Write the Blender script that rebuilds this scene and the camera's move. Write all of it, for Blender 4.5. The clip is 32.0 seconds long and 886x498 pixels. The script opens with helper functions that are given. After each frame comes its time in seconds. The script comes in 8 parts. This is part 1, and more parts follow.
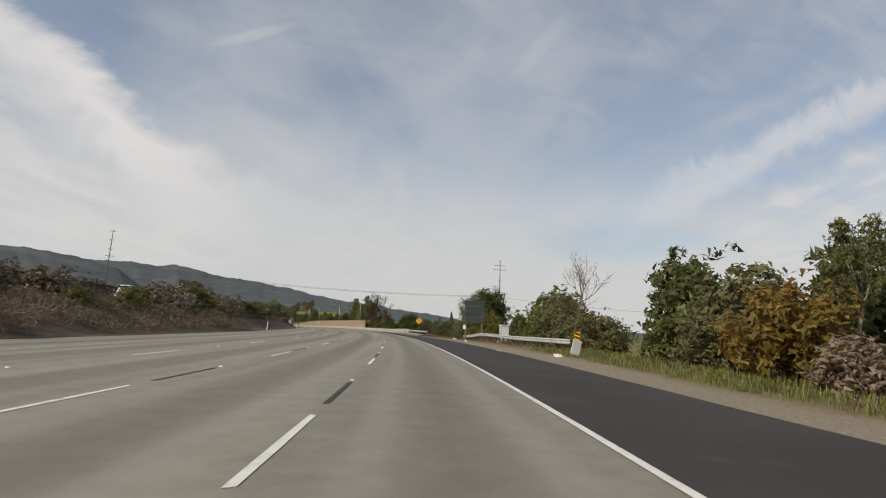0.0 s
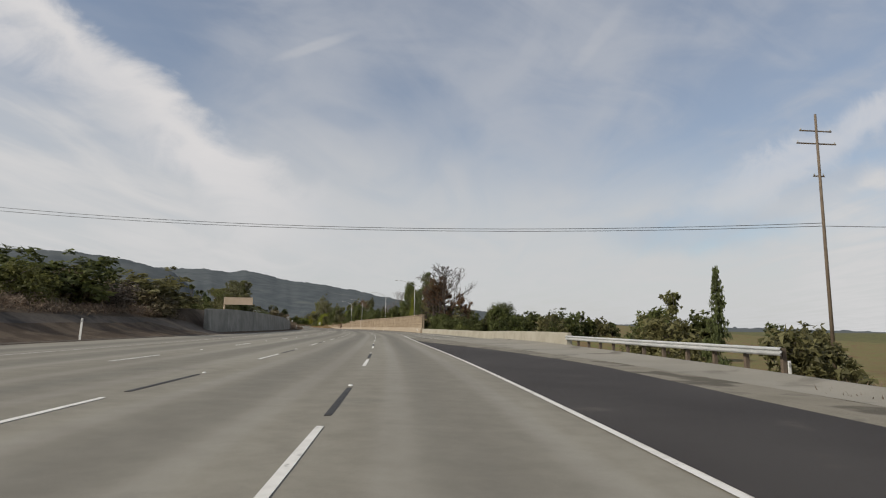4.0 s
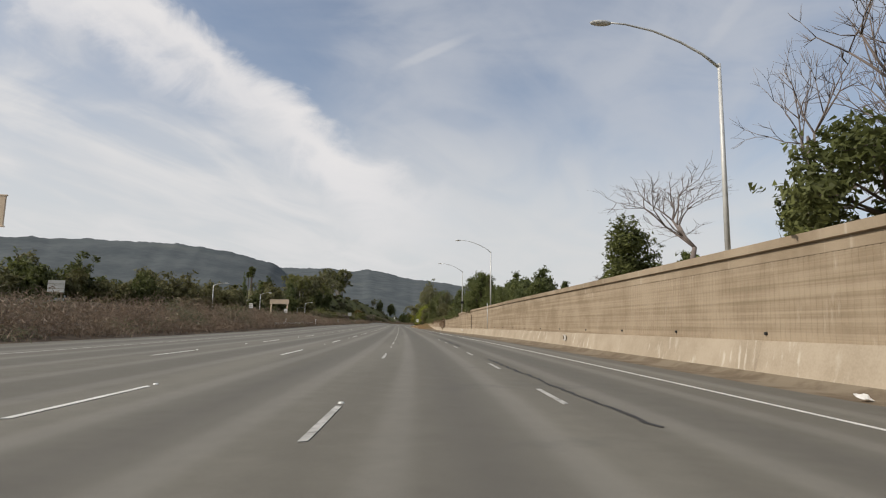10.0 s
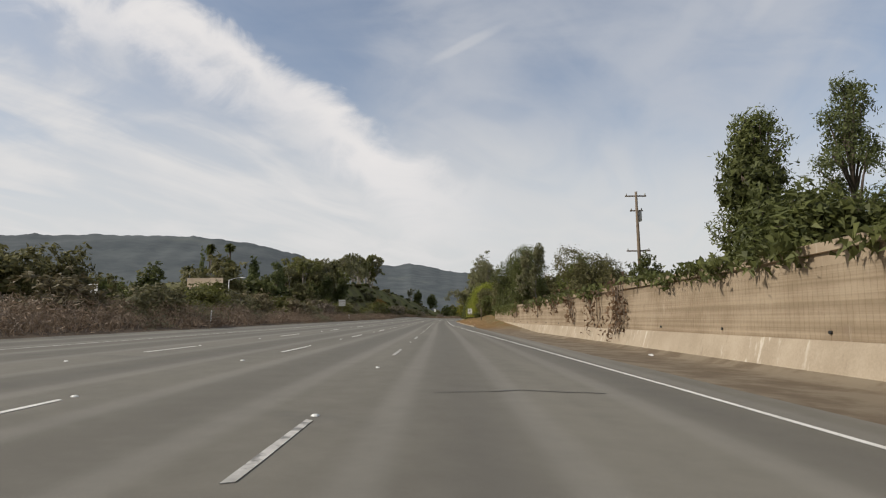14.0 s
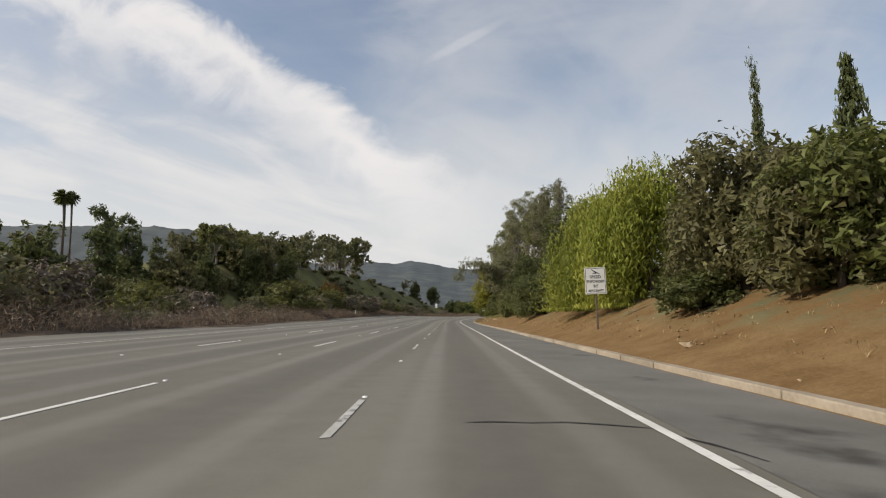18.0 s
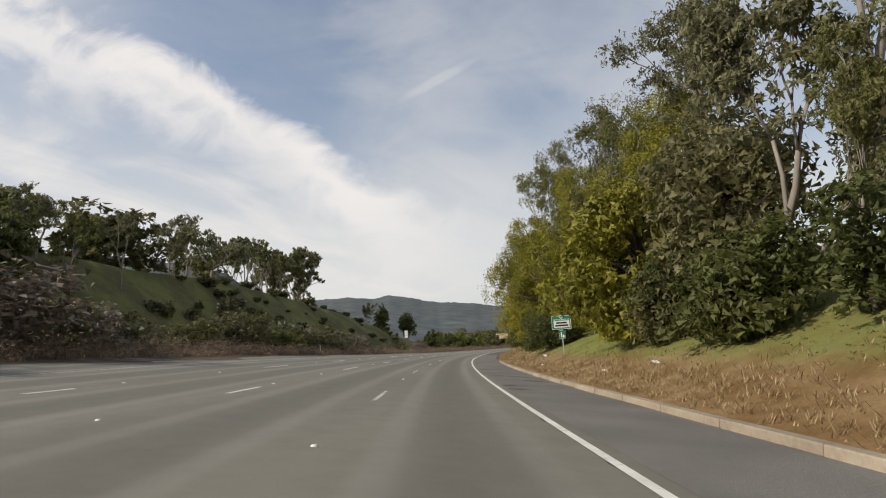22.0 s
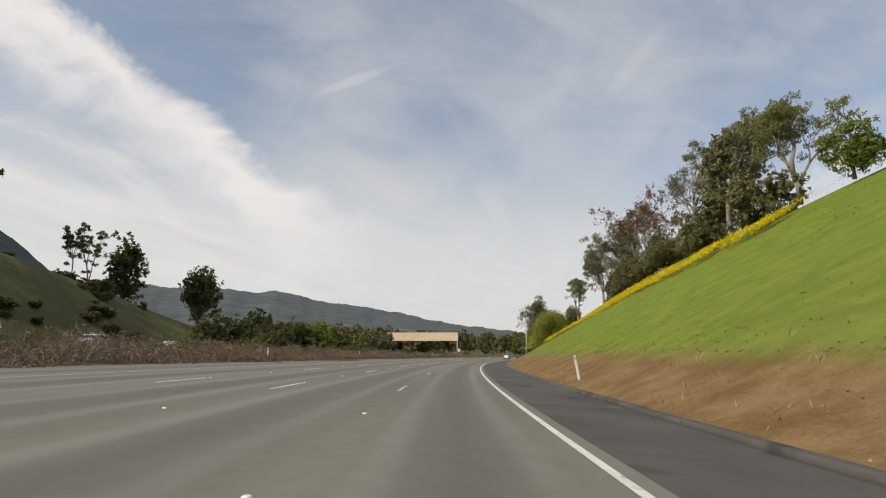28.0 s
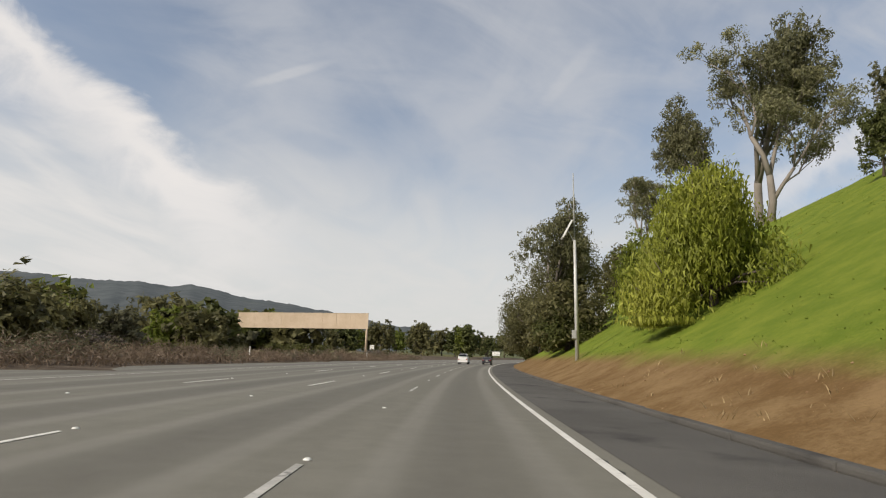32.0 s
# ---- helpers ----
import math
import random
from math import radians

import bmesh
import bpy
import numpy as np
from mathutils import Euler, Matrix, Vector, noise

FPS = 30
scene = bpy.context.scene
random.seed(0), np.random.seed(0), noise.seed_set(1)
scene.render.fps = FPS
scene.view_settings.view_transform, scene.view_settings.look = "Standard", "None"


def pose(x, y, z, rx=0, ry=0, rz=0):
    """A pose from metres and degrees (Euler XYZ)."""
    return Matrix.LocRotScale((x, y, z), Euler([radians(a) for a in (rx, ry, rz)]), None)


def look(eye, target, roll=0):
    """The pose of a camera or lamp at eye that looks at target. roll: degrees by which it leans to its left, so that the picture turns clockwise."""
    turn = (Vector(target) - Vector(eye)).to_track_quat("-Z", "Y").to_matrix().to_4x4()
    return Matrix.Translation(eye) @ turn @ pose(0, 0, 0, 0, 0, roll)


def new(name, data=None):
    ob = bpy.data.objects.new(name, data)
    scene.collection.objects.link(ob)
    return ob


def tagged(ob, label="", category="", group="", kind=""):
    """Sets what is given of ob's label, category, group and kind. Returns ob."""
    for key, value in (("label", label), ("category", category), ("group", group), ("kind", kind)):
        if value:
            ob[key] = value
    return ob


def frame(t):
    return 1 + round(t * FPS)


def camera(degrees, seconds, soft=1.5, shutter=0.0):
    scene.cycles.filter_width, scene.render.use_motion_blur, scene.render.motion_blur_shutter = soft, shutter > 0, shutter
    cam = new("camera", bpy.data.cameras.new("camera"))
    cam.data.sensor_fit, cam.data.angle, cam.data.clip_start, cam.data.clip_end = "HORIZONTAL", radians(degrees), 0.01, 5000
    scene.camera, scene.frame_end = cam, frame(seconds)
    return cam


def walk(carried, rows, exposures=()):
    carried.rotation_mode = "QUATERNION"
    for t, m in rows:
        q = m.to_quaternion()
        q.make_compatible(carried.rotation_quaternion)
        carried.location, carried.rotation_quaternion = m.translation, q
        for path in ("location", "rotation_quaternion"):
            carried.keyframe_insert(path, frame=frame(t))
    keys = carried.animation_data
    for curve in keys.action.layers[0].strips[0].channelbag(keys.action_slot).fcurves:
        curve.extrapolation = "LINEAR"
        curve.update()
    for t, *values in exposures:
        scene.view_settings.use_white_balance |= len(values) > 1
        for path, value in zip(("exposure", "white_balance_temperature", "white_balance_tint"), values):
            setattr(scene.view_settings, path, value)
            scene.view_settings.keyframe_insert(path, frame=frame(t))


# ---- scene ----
cam = camera(75.1, 32.0, soft=1.15)
# seconds, x, y, yaw, pitch, roll
WALK = [
    (0.0, -0.41, -0.04, -0.75, 7.91, -1.89),
    (0.5, -0.98, 14.58, 0.14, 7.93, -2.03),
    (1.0, -1.86, 29.17, 1.19, 7.84, -1.75),
    (1.5, -3.02, 43.73, 2.09, 7.88, -1.52),
    (2.0, -4.41, 58.23, 2.98, 7.86, -1.59),
    (2.5, -6.05, 72.70, 3.68, 8.08, -1.60),
    (3.0, -7.97, 87.14, 4.41, 7.90, -1.20),
    (3.5, -10.24, 101.53, 5.14, 7.76, -0.79),
    (4.0, -12.39, 115.94, 5.85, 7.71, -0.63),
    (4.5, -14.93, 130.30, 6.58, 7.65, -0.61),
    (5.0, -17.78, 144.62, 7.40, 7.65, -0.68),
    (5.5, -20.86, 158.90, 8.42, 7.74, -0.75),
    (6.0, -23.81, 173.20, 9.30, 7.99, -0.76),
    (6.5, -26.99, 187.46, 10.83, 7.94, -0.68),
    (7.0, -30.38, 201.69, 11.82, 8.19, -0.90),
    (7.5, -33.95, 215.86, 12.97, 7.88, -1.11),
    (8.0, -37.74, 229.99, 14.12, 8.16, -1.09),
    (8.5, -41.77, 244.07, 15.19, 7.34, -0.85),
    (9.0, -46.02, 258.10, 16.20, 7.68, -0.94),
    (9.5, -50.48, 272.05, 17.07, 7.50, -0.91),
    (10.0, -55.16, 285.93, 17.79, 7.47, -0.99),
    (10.5, -60.05, 299.74, 18.56, 7.86, -0.77),
    (11.0, -65.16, 313.48, 19.74, 7.63, -0.84),
    (11.5, -70.43, 327.15, 20.72, 7.31, -1.33),
    (12.0, -75.80, 340.73, 21.41, 7.13, -1.33),
    (12.5, -81.23, 354.27, 21.80, 6.55, -0.84),
    (13.0, -86.70, 367.77, 21.89, 6.77, -0.26),
    (13.5, -92.19, 381.25, 22.03, 6.54, 0.39),
    (14.0, -97.71, 394.71, 22.15, 6.81, 0.72),
    (14.5, -103.25, 408.19, 22.18, 6.95, 1.06),
    (15.0, -108.78, 421.68, 22.18, 7.05, 1.23),
    (15.5, -114.34, 435.19, 22.07, 7.18, 1.06),
    (16.0, -119.93, 448.69, 21.98, 7.24, 0.85),
    (16.5, -125.56, 462.16, 22.02, 7.17, 0.90),
    (17.0, -131.20, 475.64, 22.21, 7.11, 0.86),
    (17.5, -136.87, 489.10, 22.30, 7.04, 1.08),
    (18.0, -142.54, 502.53, 22.46, 6.63, 1.74),
    (18.5, -148.13, 515.94, 22.32, 8.15, 1.48),
    (19.0, -153.65, 529.40, 22.28, 10.14, 1.34),
    (19.5, -159.12, 542.91, 21.83, 10.12, 1.55),
    (20.0, -164.52, 556.44, 21.15, 10.10, 1.84),
    (20.5, -169.87, 570.01, 20.83, 10.15, 2.22),
    (21.0, -175.18, 583.61, 20.88, 10.11, 2.75),
    (21.5, -180.46, 597.22, 20.86, 10.18, 3.08),
    (22.0, -185.70, 610.86, 20.59, 9.99, 3.56),
    (22.5, -190.86, 624.54, 20.14, 10.43, 3.67),
    (23.0, -195.89, 638.25, 19.53, 10.30, 3.67),
    (23.5, -200.75, 652.02, 18.72, 10.68, 3.14),
    (24.0, -205.38, 665.85, 17.83, 10.62, 2.87),
    (24.5, -209.73, 679.75, 16.61, 10.96, 2.49),
    (25.0, -213.74, 693.76, 15.50, 10.62, 1.99),
    (25.5, -217.35, 707.90, 14.65, 10.83, 1.09),
    (26.0, -221.11, 721.99, 13.59, 10.85, 0.61),
    (26.5, -224.45, 736.20, 12.54, 10.80, 0.29),
    (27.0, -227.39, 750.53, 11.53, 10.71, 0.09),
    (27.5, -229.97, 764.95, 10.59, 10.62, -0.05),
    (28.0, -232.70, 779.33, 9.68, 10.44, -0.47),
    (28.5, -235.09, 793.79, 8.75, 10.66, -0.36),
    (29.0, -237.21, 808.30, 7.90, 10.37, -0.44),
    (29.5, -239.08, 822.82, 7.08, 10.64, -0.24),
    (30.0, -240.70, 837.31, 6.27, 9.98, -0.46),
    (30.5, -242.07, 851.77, 5.47, 10.43, -0.49),
    (31.0, -243.18, 866.18, 4.55, 10.41, -0.63),
    (31.5, -244.02, 880.56, 3.73, 10.43, -0.81),
    (32.0, -244.59, 894.91, 2.81, 10.64, -1.10),
]
# seconds, stops, white balance, tint
LIGHT = [(0, -0.17, 6750, 10), (3, -0.2, 6700, 10), (7, -0.24, 6450, 10), (8, -0.13, 6450, 10), (9.5, -0.04, 6600, 10), (16, 0.0, 6700, 10), (20, 0.1, 6750, 10), (26, 0.05, 6850, 10), (32, 0.02, 6850, 10)]
EYE = 1.24
walk(cam, [(t, pose(x, y, EYE, 90 + p, r, a)) for t, x, y, a, p, r in WALK], LIGHT)

# distance from the camera to the lane line on its left, and the roadway's crossfall in degrees
OFF_T = [0, 1, 2, 3, 6, 7, 8, 9, 10, 11, 12, 13, 14, 17, 18, 19, 20, 21, 22, 23, 24, 25, 28, 29, 30, 31, 32]
OFF_D = [1.32, 1.27, 1.02, 0.80, 1.18, 1.12, 1.45, 1.18, 1.12, 1.52, 1.72, 1.65, 1.58, 1.43, 1.24, 1.04, 0.95, 1.39, 1.63, 1.81, 1.65, 1.83, 1.62, 1.69, 1.71, 1.78, 1.71]
BANK_T = [0, 3, 6, 9, 12, 14, 17, 20, 22, 23, 24, 25, 28, 30, 32]
BANK_D = [0.7, 1.0, 1.0, 0.6, 0.6, 2.0, 2.7, 3.6, 5.2, 6.0, 5.8, 4.9, 2.4, 1.7, 1.6]

# ---- sun, sky and clouds ----
SUN_AZ, SUN_EL = radians(-128), radians(34)  # azimuth counted clockwise from +y
sun = new("sun", bpy.data.lights.new("sun", "SUN"))
sun.data.energy, sun.data.angle, sun.data.color = 3.8, radians(2.5), (1.0, 0.95, 0.86)
sun_dir = Vector((math.sin(SUN_AZ) * math.cos(SUN_EL), math.cos(SUN_AZ) * math.cos(SUN_EL), math.sin(SUN_EL)))
sun.matrix_world = look(sun_dir * 50, (0, 0, 0))


class Net:
    """A small builder for node trees."""

    def __init__(self, tree):
        self.t = tree
        tree.nodes.clear()

    def add(self, kind, sets=(), **links):
        n = self.t.nodes.new(kind)
        for k, v in sets:
            if k == "operation":
                n.operation = v
            elif k == "blend":
                n.data_type, n.blend_type = "RGBA", v
            elif k == "clamp":
                n.use_clamp = v
            elif k == "layer":
                n.uv_map = v
            elif k == "dims":
                n.noise_dimensions = v
            elif k == "feature":
                n.feature = v
        for k, v in links.items():
            key = int(k[1:]) if k[0] == "i" and k[1:].isdigit() else k.replace("_", " ")
            self.plug(n.inputs[key], v)
        return n

    def plug(self, socket, v):
        if isinstance(v, bpy.types.NodeSocket):
            self.t.links.new(v, socket)
        elif isinstance(v, bpy.types.Node):
            self.t.links.new(v.outputs[0], socket)
        else:
            socket.default_value = v

    def math(self, op, a, b=0.0, c=0.0, clamp=False):
        return self.add("ShaderNodeMath", (("operation", op), ("clamp", clamp)), i0=a, i1=b, i2=c).outputs[0]

    def dot(self, a, b):
        return self.add("ShaderNodeVectorMath", (("operation", "DOT_PRODUCT"),), i0=a, i1=b).outputs["Value"]

    def noise(self, vec, scale, detail=4.0, rough=0.55, warp=0.0):
        n = self.add("ShaderNodeTexNoise", (), Vector=vec, Scale=scale, Detail=detail, Roughness=rough, Distortion=warp)
        return n.outputs["Fac"]

    def step(self, v, lo, hi):
        n = self.add("ShaderNodeMapRange", (), Value=v)
        n.interpolation_type = "SMOOTHSTEP"
        n.inputs["From Min"].default_value, n.inputs["From Max"].default_value = lo, hi
        return n.outputs[0]

    def mix(self, fac, a, b, blend="MIX"):
        n = self.t.nodes.new("ShaderNodeMix")
        n.data_type, n.blend_type = "RGBA", blend
        self.plug(n.inputs[0], fac), self.plug(n.inputs[6], a), self.plug(n.inputs[7], b)
        return n.outputs[2]

    def vec(self, x, y, z=0.0):
        return self.add("ShaderNodeCombineXYZ", (), i0=x, i1=y, i2=z).outputs[0]


def rgba(r, g, b):
    return (r, g, b, 1.0)


world = bpy.data.worlds.new("sky")
scene.world = world
world.use_nodes = True
W = Net(world.node_tree)
sky = W.add("ShaderNodeTexSky")
sky.sky_type, sky.sun_disc, sky.sun_elevation, sky.sun_rotation = "NISHITA", False, SUN_EL, SUN_AZ
sky.air_density, sky.dust_density, sky.ozone_density = 1.0, 1.5, 1.0
d_in = W.add("ShaderNodeTexCoord").outputs["Generated"]
sep = W.add("ShaderNodeSeparateXYZ", (), i0=d_in)
up = W.math("MAXIMUM", sep.outputs[2], 0.0)
# a frame turned to the road's general direction: across, ahead, up
ca, sa = math.cos(radians(22)), math.sin(radians(22))
across = W.dot(d_in, (ca, sa, 0))
ahead = W.math("MAXIMUM", W.dot(d_in, (-sa, ca, 0)), 0.08)
gx, gy = W.math("DIVIDE", across, ahead), W.math("DIVIDE", up, ahead)
# high cirrus on a flat layer: streaks run ahead and a little to the right, and meet low over the horizon
low_y = W.math("ADD", gy, 0.07)
cross = W.math("DIVIDE", W.math("SUBTRACT", gx, 0.30), low_y)
along = W.math("DIVIDE", 1.0, low_y)
c_big = W.noise(W.vec(W.math("MULTIPLY", cross, 0.9), W.math("MULTIPLY", along, 0.55), 0.0), 1.0, 6.0, 0.55, 0.6)
c_fib = W.noise(W.vec(W.math("MULTIPLY", cross, 1.9), W.math("MULTIPLY", along, 0.8), 5.0), 1.0, 6.0, 0.52, 1.1)
puff = W.noise(W.vec(gx, W.math("MULTIPLY", gy, 1.3), 2.0), 7.0, 7.0, 0.58, 0.5)
mottle = W.noise(W.vec(gx, W.math("MULTIPLY", gy, 2.2), 8.0), 3.2, 6.0, 0.55, 0.8)


def bump_at(cx, cy, rx, ry, lean=0.0):
    """Soft spot in the sky, one in its middle and none at its rim."""
    u, v = W.math("SUBTRACT", gx, cx), W.math("SUBTRACT", gy, cy)
    v = W.math("SUBTRACT", v, W.math("MULTIPLY", u, lean))
    u, v = W.math("DIVIDE", u, rx), W.math("DIVIDE", v, ry)
    r = W.math("SQRT", W.math("ADD", W.math("MULTIPLY", u, u), W.math("MULTIPLY", v, v)))
    r = W.math("ADD", r, W.math("MULTIPLY", W.math("SUBTRACT", puff, 0.5), 0.9))
    return W.step(r, 1.05, 0.35)


def slant(x0, y0, slope):
    return W.math("ADD", y0 - slope * x0, W.math("MULTIPLY", gx, slope))


# the bright bank's upper edge: flat at the top, steeper below, flattening towards the horizon
edge = W.math("MINIMUM", W.math("MAXIMUM", slant(-0.12, 0.305, -0.80), slant(-0.12, 0.305, -0.40)), slant(-0.36, 0.505, -0.48))
over = W.math("SUBTRACT", gy, edge)
over = W.math("SUBTRACT", over, W.math("ADD", W.math("MULTIPLY", W.math("SUBTRACT", puff, 0.5), 0.22), W.math("MULTIPLY", W.math("SUBTRACT", c_fib, 0.5), 0.10)))
side = W.step(gx, 0.16, -0.10)
bank = W.math("MULTIPLY", W.math("MULTIPLY", W.step(over, 0.045, -0.035), W.step(over, -0.14, -0.05)), side)
under = W.math("MULTIPLY", W.step(over, -0.04, -0.15), side)
gxr = W.math("ADD", gx, W.math("MULTIPLY", W.math("SUBTRACT", mottle, 0.5), 0.22))
gap = W.math("MULTIPLY", W.math("MULTIPLY", W.step(over, 0.0, 0.05), W.step(gxr, 0.02, -0.17)), W.step(gx, -0.66, -0.46))
veil = W.step(W.math("ADD", W.math("MULTIPLY", W.math("ADD", c_big, mottle), 0.33), W.math("MULTIPLY", c_fib, 0.34)), 0.37, 0.63)
amount = W.math("ADD", 0.30, W.math("MULTIPLY", veil, 0.42))
amount = W.math("MULTIPLY", amount, W.math("SUBTRACT", 1.0, W.math("MULTIPLY", gap, 0.55)))
# a curl of cloud beside the gap, with a thinner eye in it, and a short trail over it
curl = W.math("MULTIPLY", bump_at(0.04, 0.29, 0.21, 0.165), W.math("ADD", 0.40, W.math("MULTIPLY", c_fib, 0.55)))
amount = W.math("MAXIMUM", amount, curl)
amount = W.math("SUBTRACT", amount, W.math("MULTIPLY", bump_at(0.10, 0.368, 0.09, 0.03, -0.2), 0.16))
amount = W.math("SUBTRACT", amount, W.math("MULTIPLY", bump_at(0.24, 0.42, 0.16, 0.10, -0.5), 0.17))
trail = W.math("MULTIPLY", bump_at(0.045, 0.495, 0.085, 0.014, 0.50), 0.20)
trail = W.math("MAXIMUM", trail, W.math("MULTIPLY", bump_at(0.62, 0.60, 0.10, 0.035, 1.2), 0.10))
amount = W.math("ADD", amount, trail)
# bank of streaks low on the right, a clear patch under it
right_line = W.math("SUBTRACT", gy, slant(1.187, 0.472, 0.51))
right_line = W.math("SUBTRACT", right_line, W.math("MULTIPLY", W.math("SUBTRACT", puff, 0.5), 0.16))
right_side = W.step(gx, 0.72, 1.15)
streak = W.math("MULTIPLY", W.math("MULTIPLY", W.step(right_line, 0.03, -0.03), W.step(right_line, -0.13, -0.06)), right_side)
lower_bank = W.math("MULTIPLY", W.step(right_line, -0.14, -0.22), W.step(gx, 0.95, 1.25))
low = W.step(W.math("ADD", gy, W.math("MULTIPLY", W.math("SUBTRACT", mottle, 0.5), 0.2)), 0.44, 0.12)
low = W.math("MULTIPLY", low, W.math("SUBTRACT", 1.0, W.math("MULTIPLY", bump_at(0.86, 0.205, 0.30, 0.06, 0.12), 0.85)))
SKY_GAIN = 0.13
sky_col = W.mix(1.0, sky.outputs[0], (SKY_GAIN, SKY_GAIN, SKY_GAIN, 1), "MULTIPLY")
col = W.mix(W.math("MAXIMUM", amount, 0.0, clamp=True), sky_col, rgba(0.56, 0.585, 0.635))
haze = W.math("MULTIPLY", low, W.math("ADD", 0.42, W.math("MULTIPLY", W.math("ADD", c_fib, mottle), 0.45)), clamp=True)
col = W.mix(haze, col, rgba(0.675, 0.69, 0.705))
body = W.math("MULTIPLY", W.math("MAXIMUM", under, lower_bank), W.math("ADD", 0.16, W.math("MULTIPLY", W.step(W.math("ADD", W.math("MULTIPLY", c_fib, 0.55), W.math("MULTIPLY", mottle, 0.45)), 0.40, 0.68), 0.75)))
col = W.mix(body, col, rgba(0.73, 0.735, 0.75))
bright = W.math("MAXIMUM", W.math("MULTIPLY", bank, W.math("ADD", 0.42, W.math("MULTIPLY", puff, 0.85))), W.math("MULTIPLY", streak, W.math("ADD", 0.15, W.math("MULTIPLY", puff, 0.7))), clamp=True)
col = W.mix(bright, col, rgba(0.80, 0.79, 0.80))
bg = W.add("ShaderNodeBackground", (), Color=col, Strength=1.0)
W.add("ShaderNodeOutputWorld", (), Surface=bg)
scene.view_settings.exposure = 0.0

# ---- the road's line: station s in metres, d metres to the right of our lane's left line ----
def smooth(a, n):
    k = np.hanning(n + 2)[1:-1]
    a = np.concatenate([2 * a[0] - a[n // 2:0:-1], a, 2 * a[-1] - a[-2:-n // 2 - 1:-1]])
    return np.convolve(a, k / k.sum(), "valid")


PACE = 29.2
wt = np.array([r[0] for r in WALK])
wx, wy = np.array([r[1] for r in WALK]), np.array([r[2] for r in WALK])
head = smooth(np.arctan2(-np.gradient(wx, wt), np.gradient(wy, wt)), 5)
offs = smooth(np.interp(wt, OFF_T, OFF_D), 3)
rx, ry = wx - np.cos(head) * offs, wy - np.sin(head) * offs
# lead in and run out
lead_s = np.arange(-300, 0, 14.6)
h0 = head[0] + 0.0009 * lead_s
px = rx[0] - np.cumsum((np.sin(-h0) * 14.6)[::-1])[::-1]
py = ry[0] - np.cumsum((np.cos(h0) * 14.6)[::-1])[::-1]
out_s = np.arange(14.6, 1500, 14.6)
h1 = head[-1] - 0.0010 * np.minimum(out_s, 250)
qx = rx[-1] + np.cumsum(-np.sin(h1) * 14.6)
qy = ry[-1] + np.cumsum(np.cos(h1) * 14.6)
RS = np.concatenate([lead_s, wt * PACE, 32 * PACE + out_s])
RX, RY = np.concatenate([px, rx, qx]), np.concatenate([py, ry, qy])
FS = np.arange(-290, 2350, 2.0)
FX, FY = smooth(np.interp(FS, RS, RX), 13), smooth(np.interp(FS, RS, RY), 13)
FH = smooth(np.arctan2(-np.gradient(FX, FS), np.gradient(FY, FS)), 9)
FB = np.radians(np.interp(FS / PACE, BANK_T, BANK_D))
FO = np.interp(FS / PACE, OFF_T, OFF_D)


def line(s):
    """Place and heading of the road's line at station s."""
    return np.interp(s, FS, FX), np.interp(s, FS, FY), np.interp(s, FS, FH)


def road_z(s, d):
    """Height of the banked roadway's plane."""
    return -np.tan(np.interp(s, FS, FB)) * np.clip(d - np.interp(s, FS, FO), -19, 14)


def at(s, d, up=0.0):
    x, y, h = line(s)
    return Vector((x + math.cos(h) * d, y + math.sin(h) * d, float(road_z(s, d)) + up))

# ---- materials ----
def rgb(r, g, b):
    return (r, g, b, 1.0)


def surface(name, a, b, scale=1.0, fine=14.0, rough=0.85, bump=0.15, metal=0.0, spots=None, vary=0.0, island=0.0, world_space=False, bump_scale=None, trans=0.0):
    """Two colours mixed by coarse and fine noise, with relief; spots: (colour, scale, low, high); vary: by object; island: by piece."""
    m = bpy.data.materials.new(name)
    m.use_nodes = True
    n = Net(m.node_tree)
    p = n.add("ShaderNodeNewGeometry").outputs["Position"] if world_space else n.add("ShaderNodeTexCoord").outputs["Object"]
    coarse, grain = n.noise(p, scale, 5.0), n.noise(p, fine, 5.0, 0.65)
    f = n.step(n.math("ADD", n.math("MULTIPLY", coarse, 0.65), n.math("MULTIPLY", grain, 0.35)), 0.34, 0.66)
    col = n.mix(f, a, b)
    if spots:
        col = n.mix(n.step(n.noise(p, spots[1], 4.0), spots[2], spots[3]), col, spots[0])
    if vary:
        r = n.add("ShaderNodeObjectInfo").outputs["Random"]
        k = n.math("ADD", 1.0 - vary, n.math("MULTIPLY", r, 2 * vary))
        col = n.mix(1.0, col, n.vec(k, k, k), "MULTIPLY")
    if island:
        r = n.add("ShaderNodeNewGeometry").outputs["Random Per Island"]
        k = n.math("ADD", 1.0 - island, n.math("MULTIPLY", r, 2 * island))
        col = n.mix(1.0, col, n.vec(k, k, n.math("MULTIPLY", k, 0.95)), "MULTIPLY")
    bs = n.add("ShaderNodeBsdfPrincipled", (), Base_Color=col, Roughness=rough, Metallic=metal)
    bs.inputs["Specular IOR Level"].default_value = 0.3
    if bump:
        bs_n = n.add("ShaderNodeBump", (), Strength=bump, Distance=0.05, Height=n.noise(p, bump_scale or fine, 6.0, 0.7))
        n.plug(bs.inputs["Normal"], bs_n)
    out = bs.outputs[0]
    if trans:
        tr = n.add("ShaderNodeBsdfTranslucent", (), Color=col)
        out = n.add("ShaderNodeMixShader", (), i0=trans, i1=bs, i2=tr).outputs[0]
    n.add("ShaderNodeOutputMaterial", (), Surface=out)
    return m


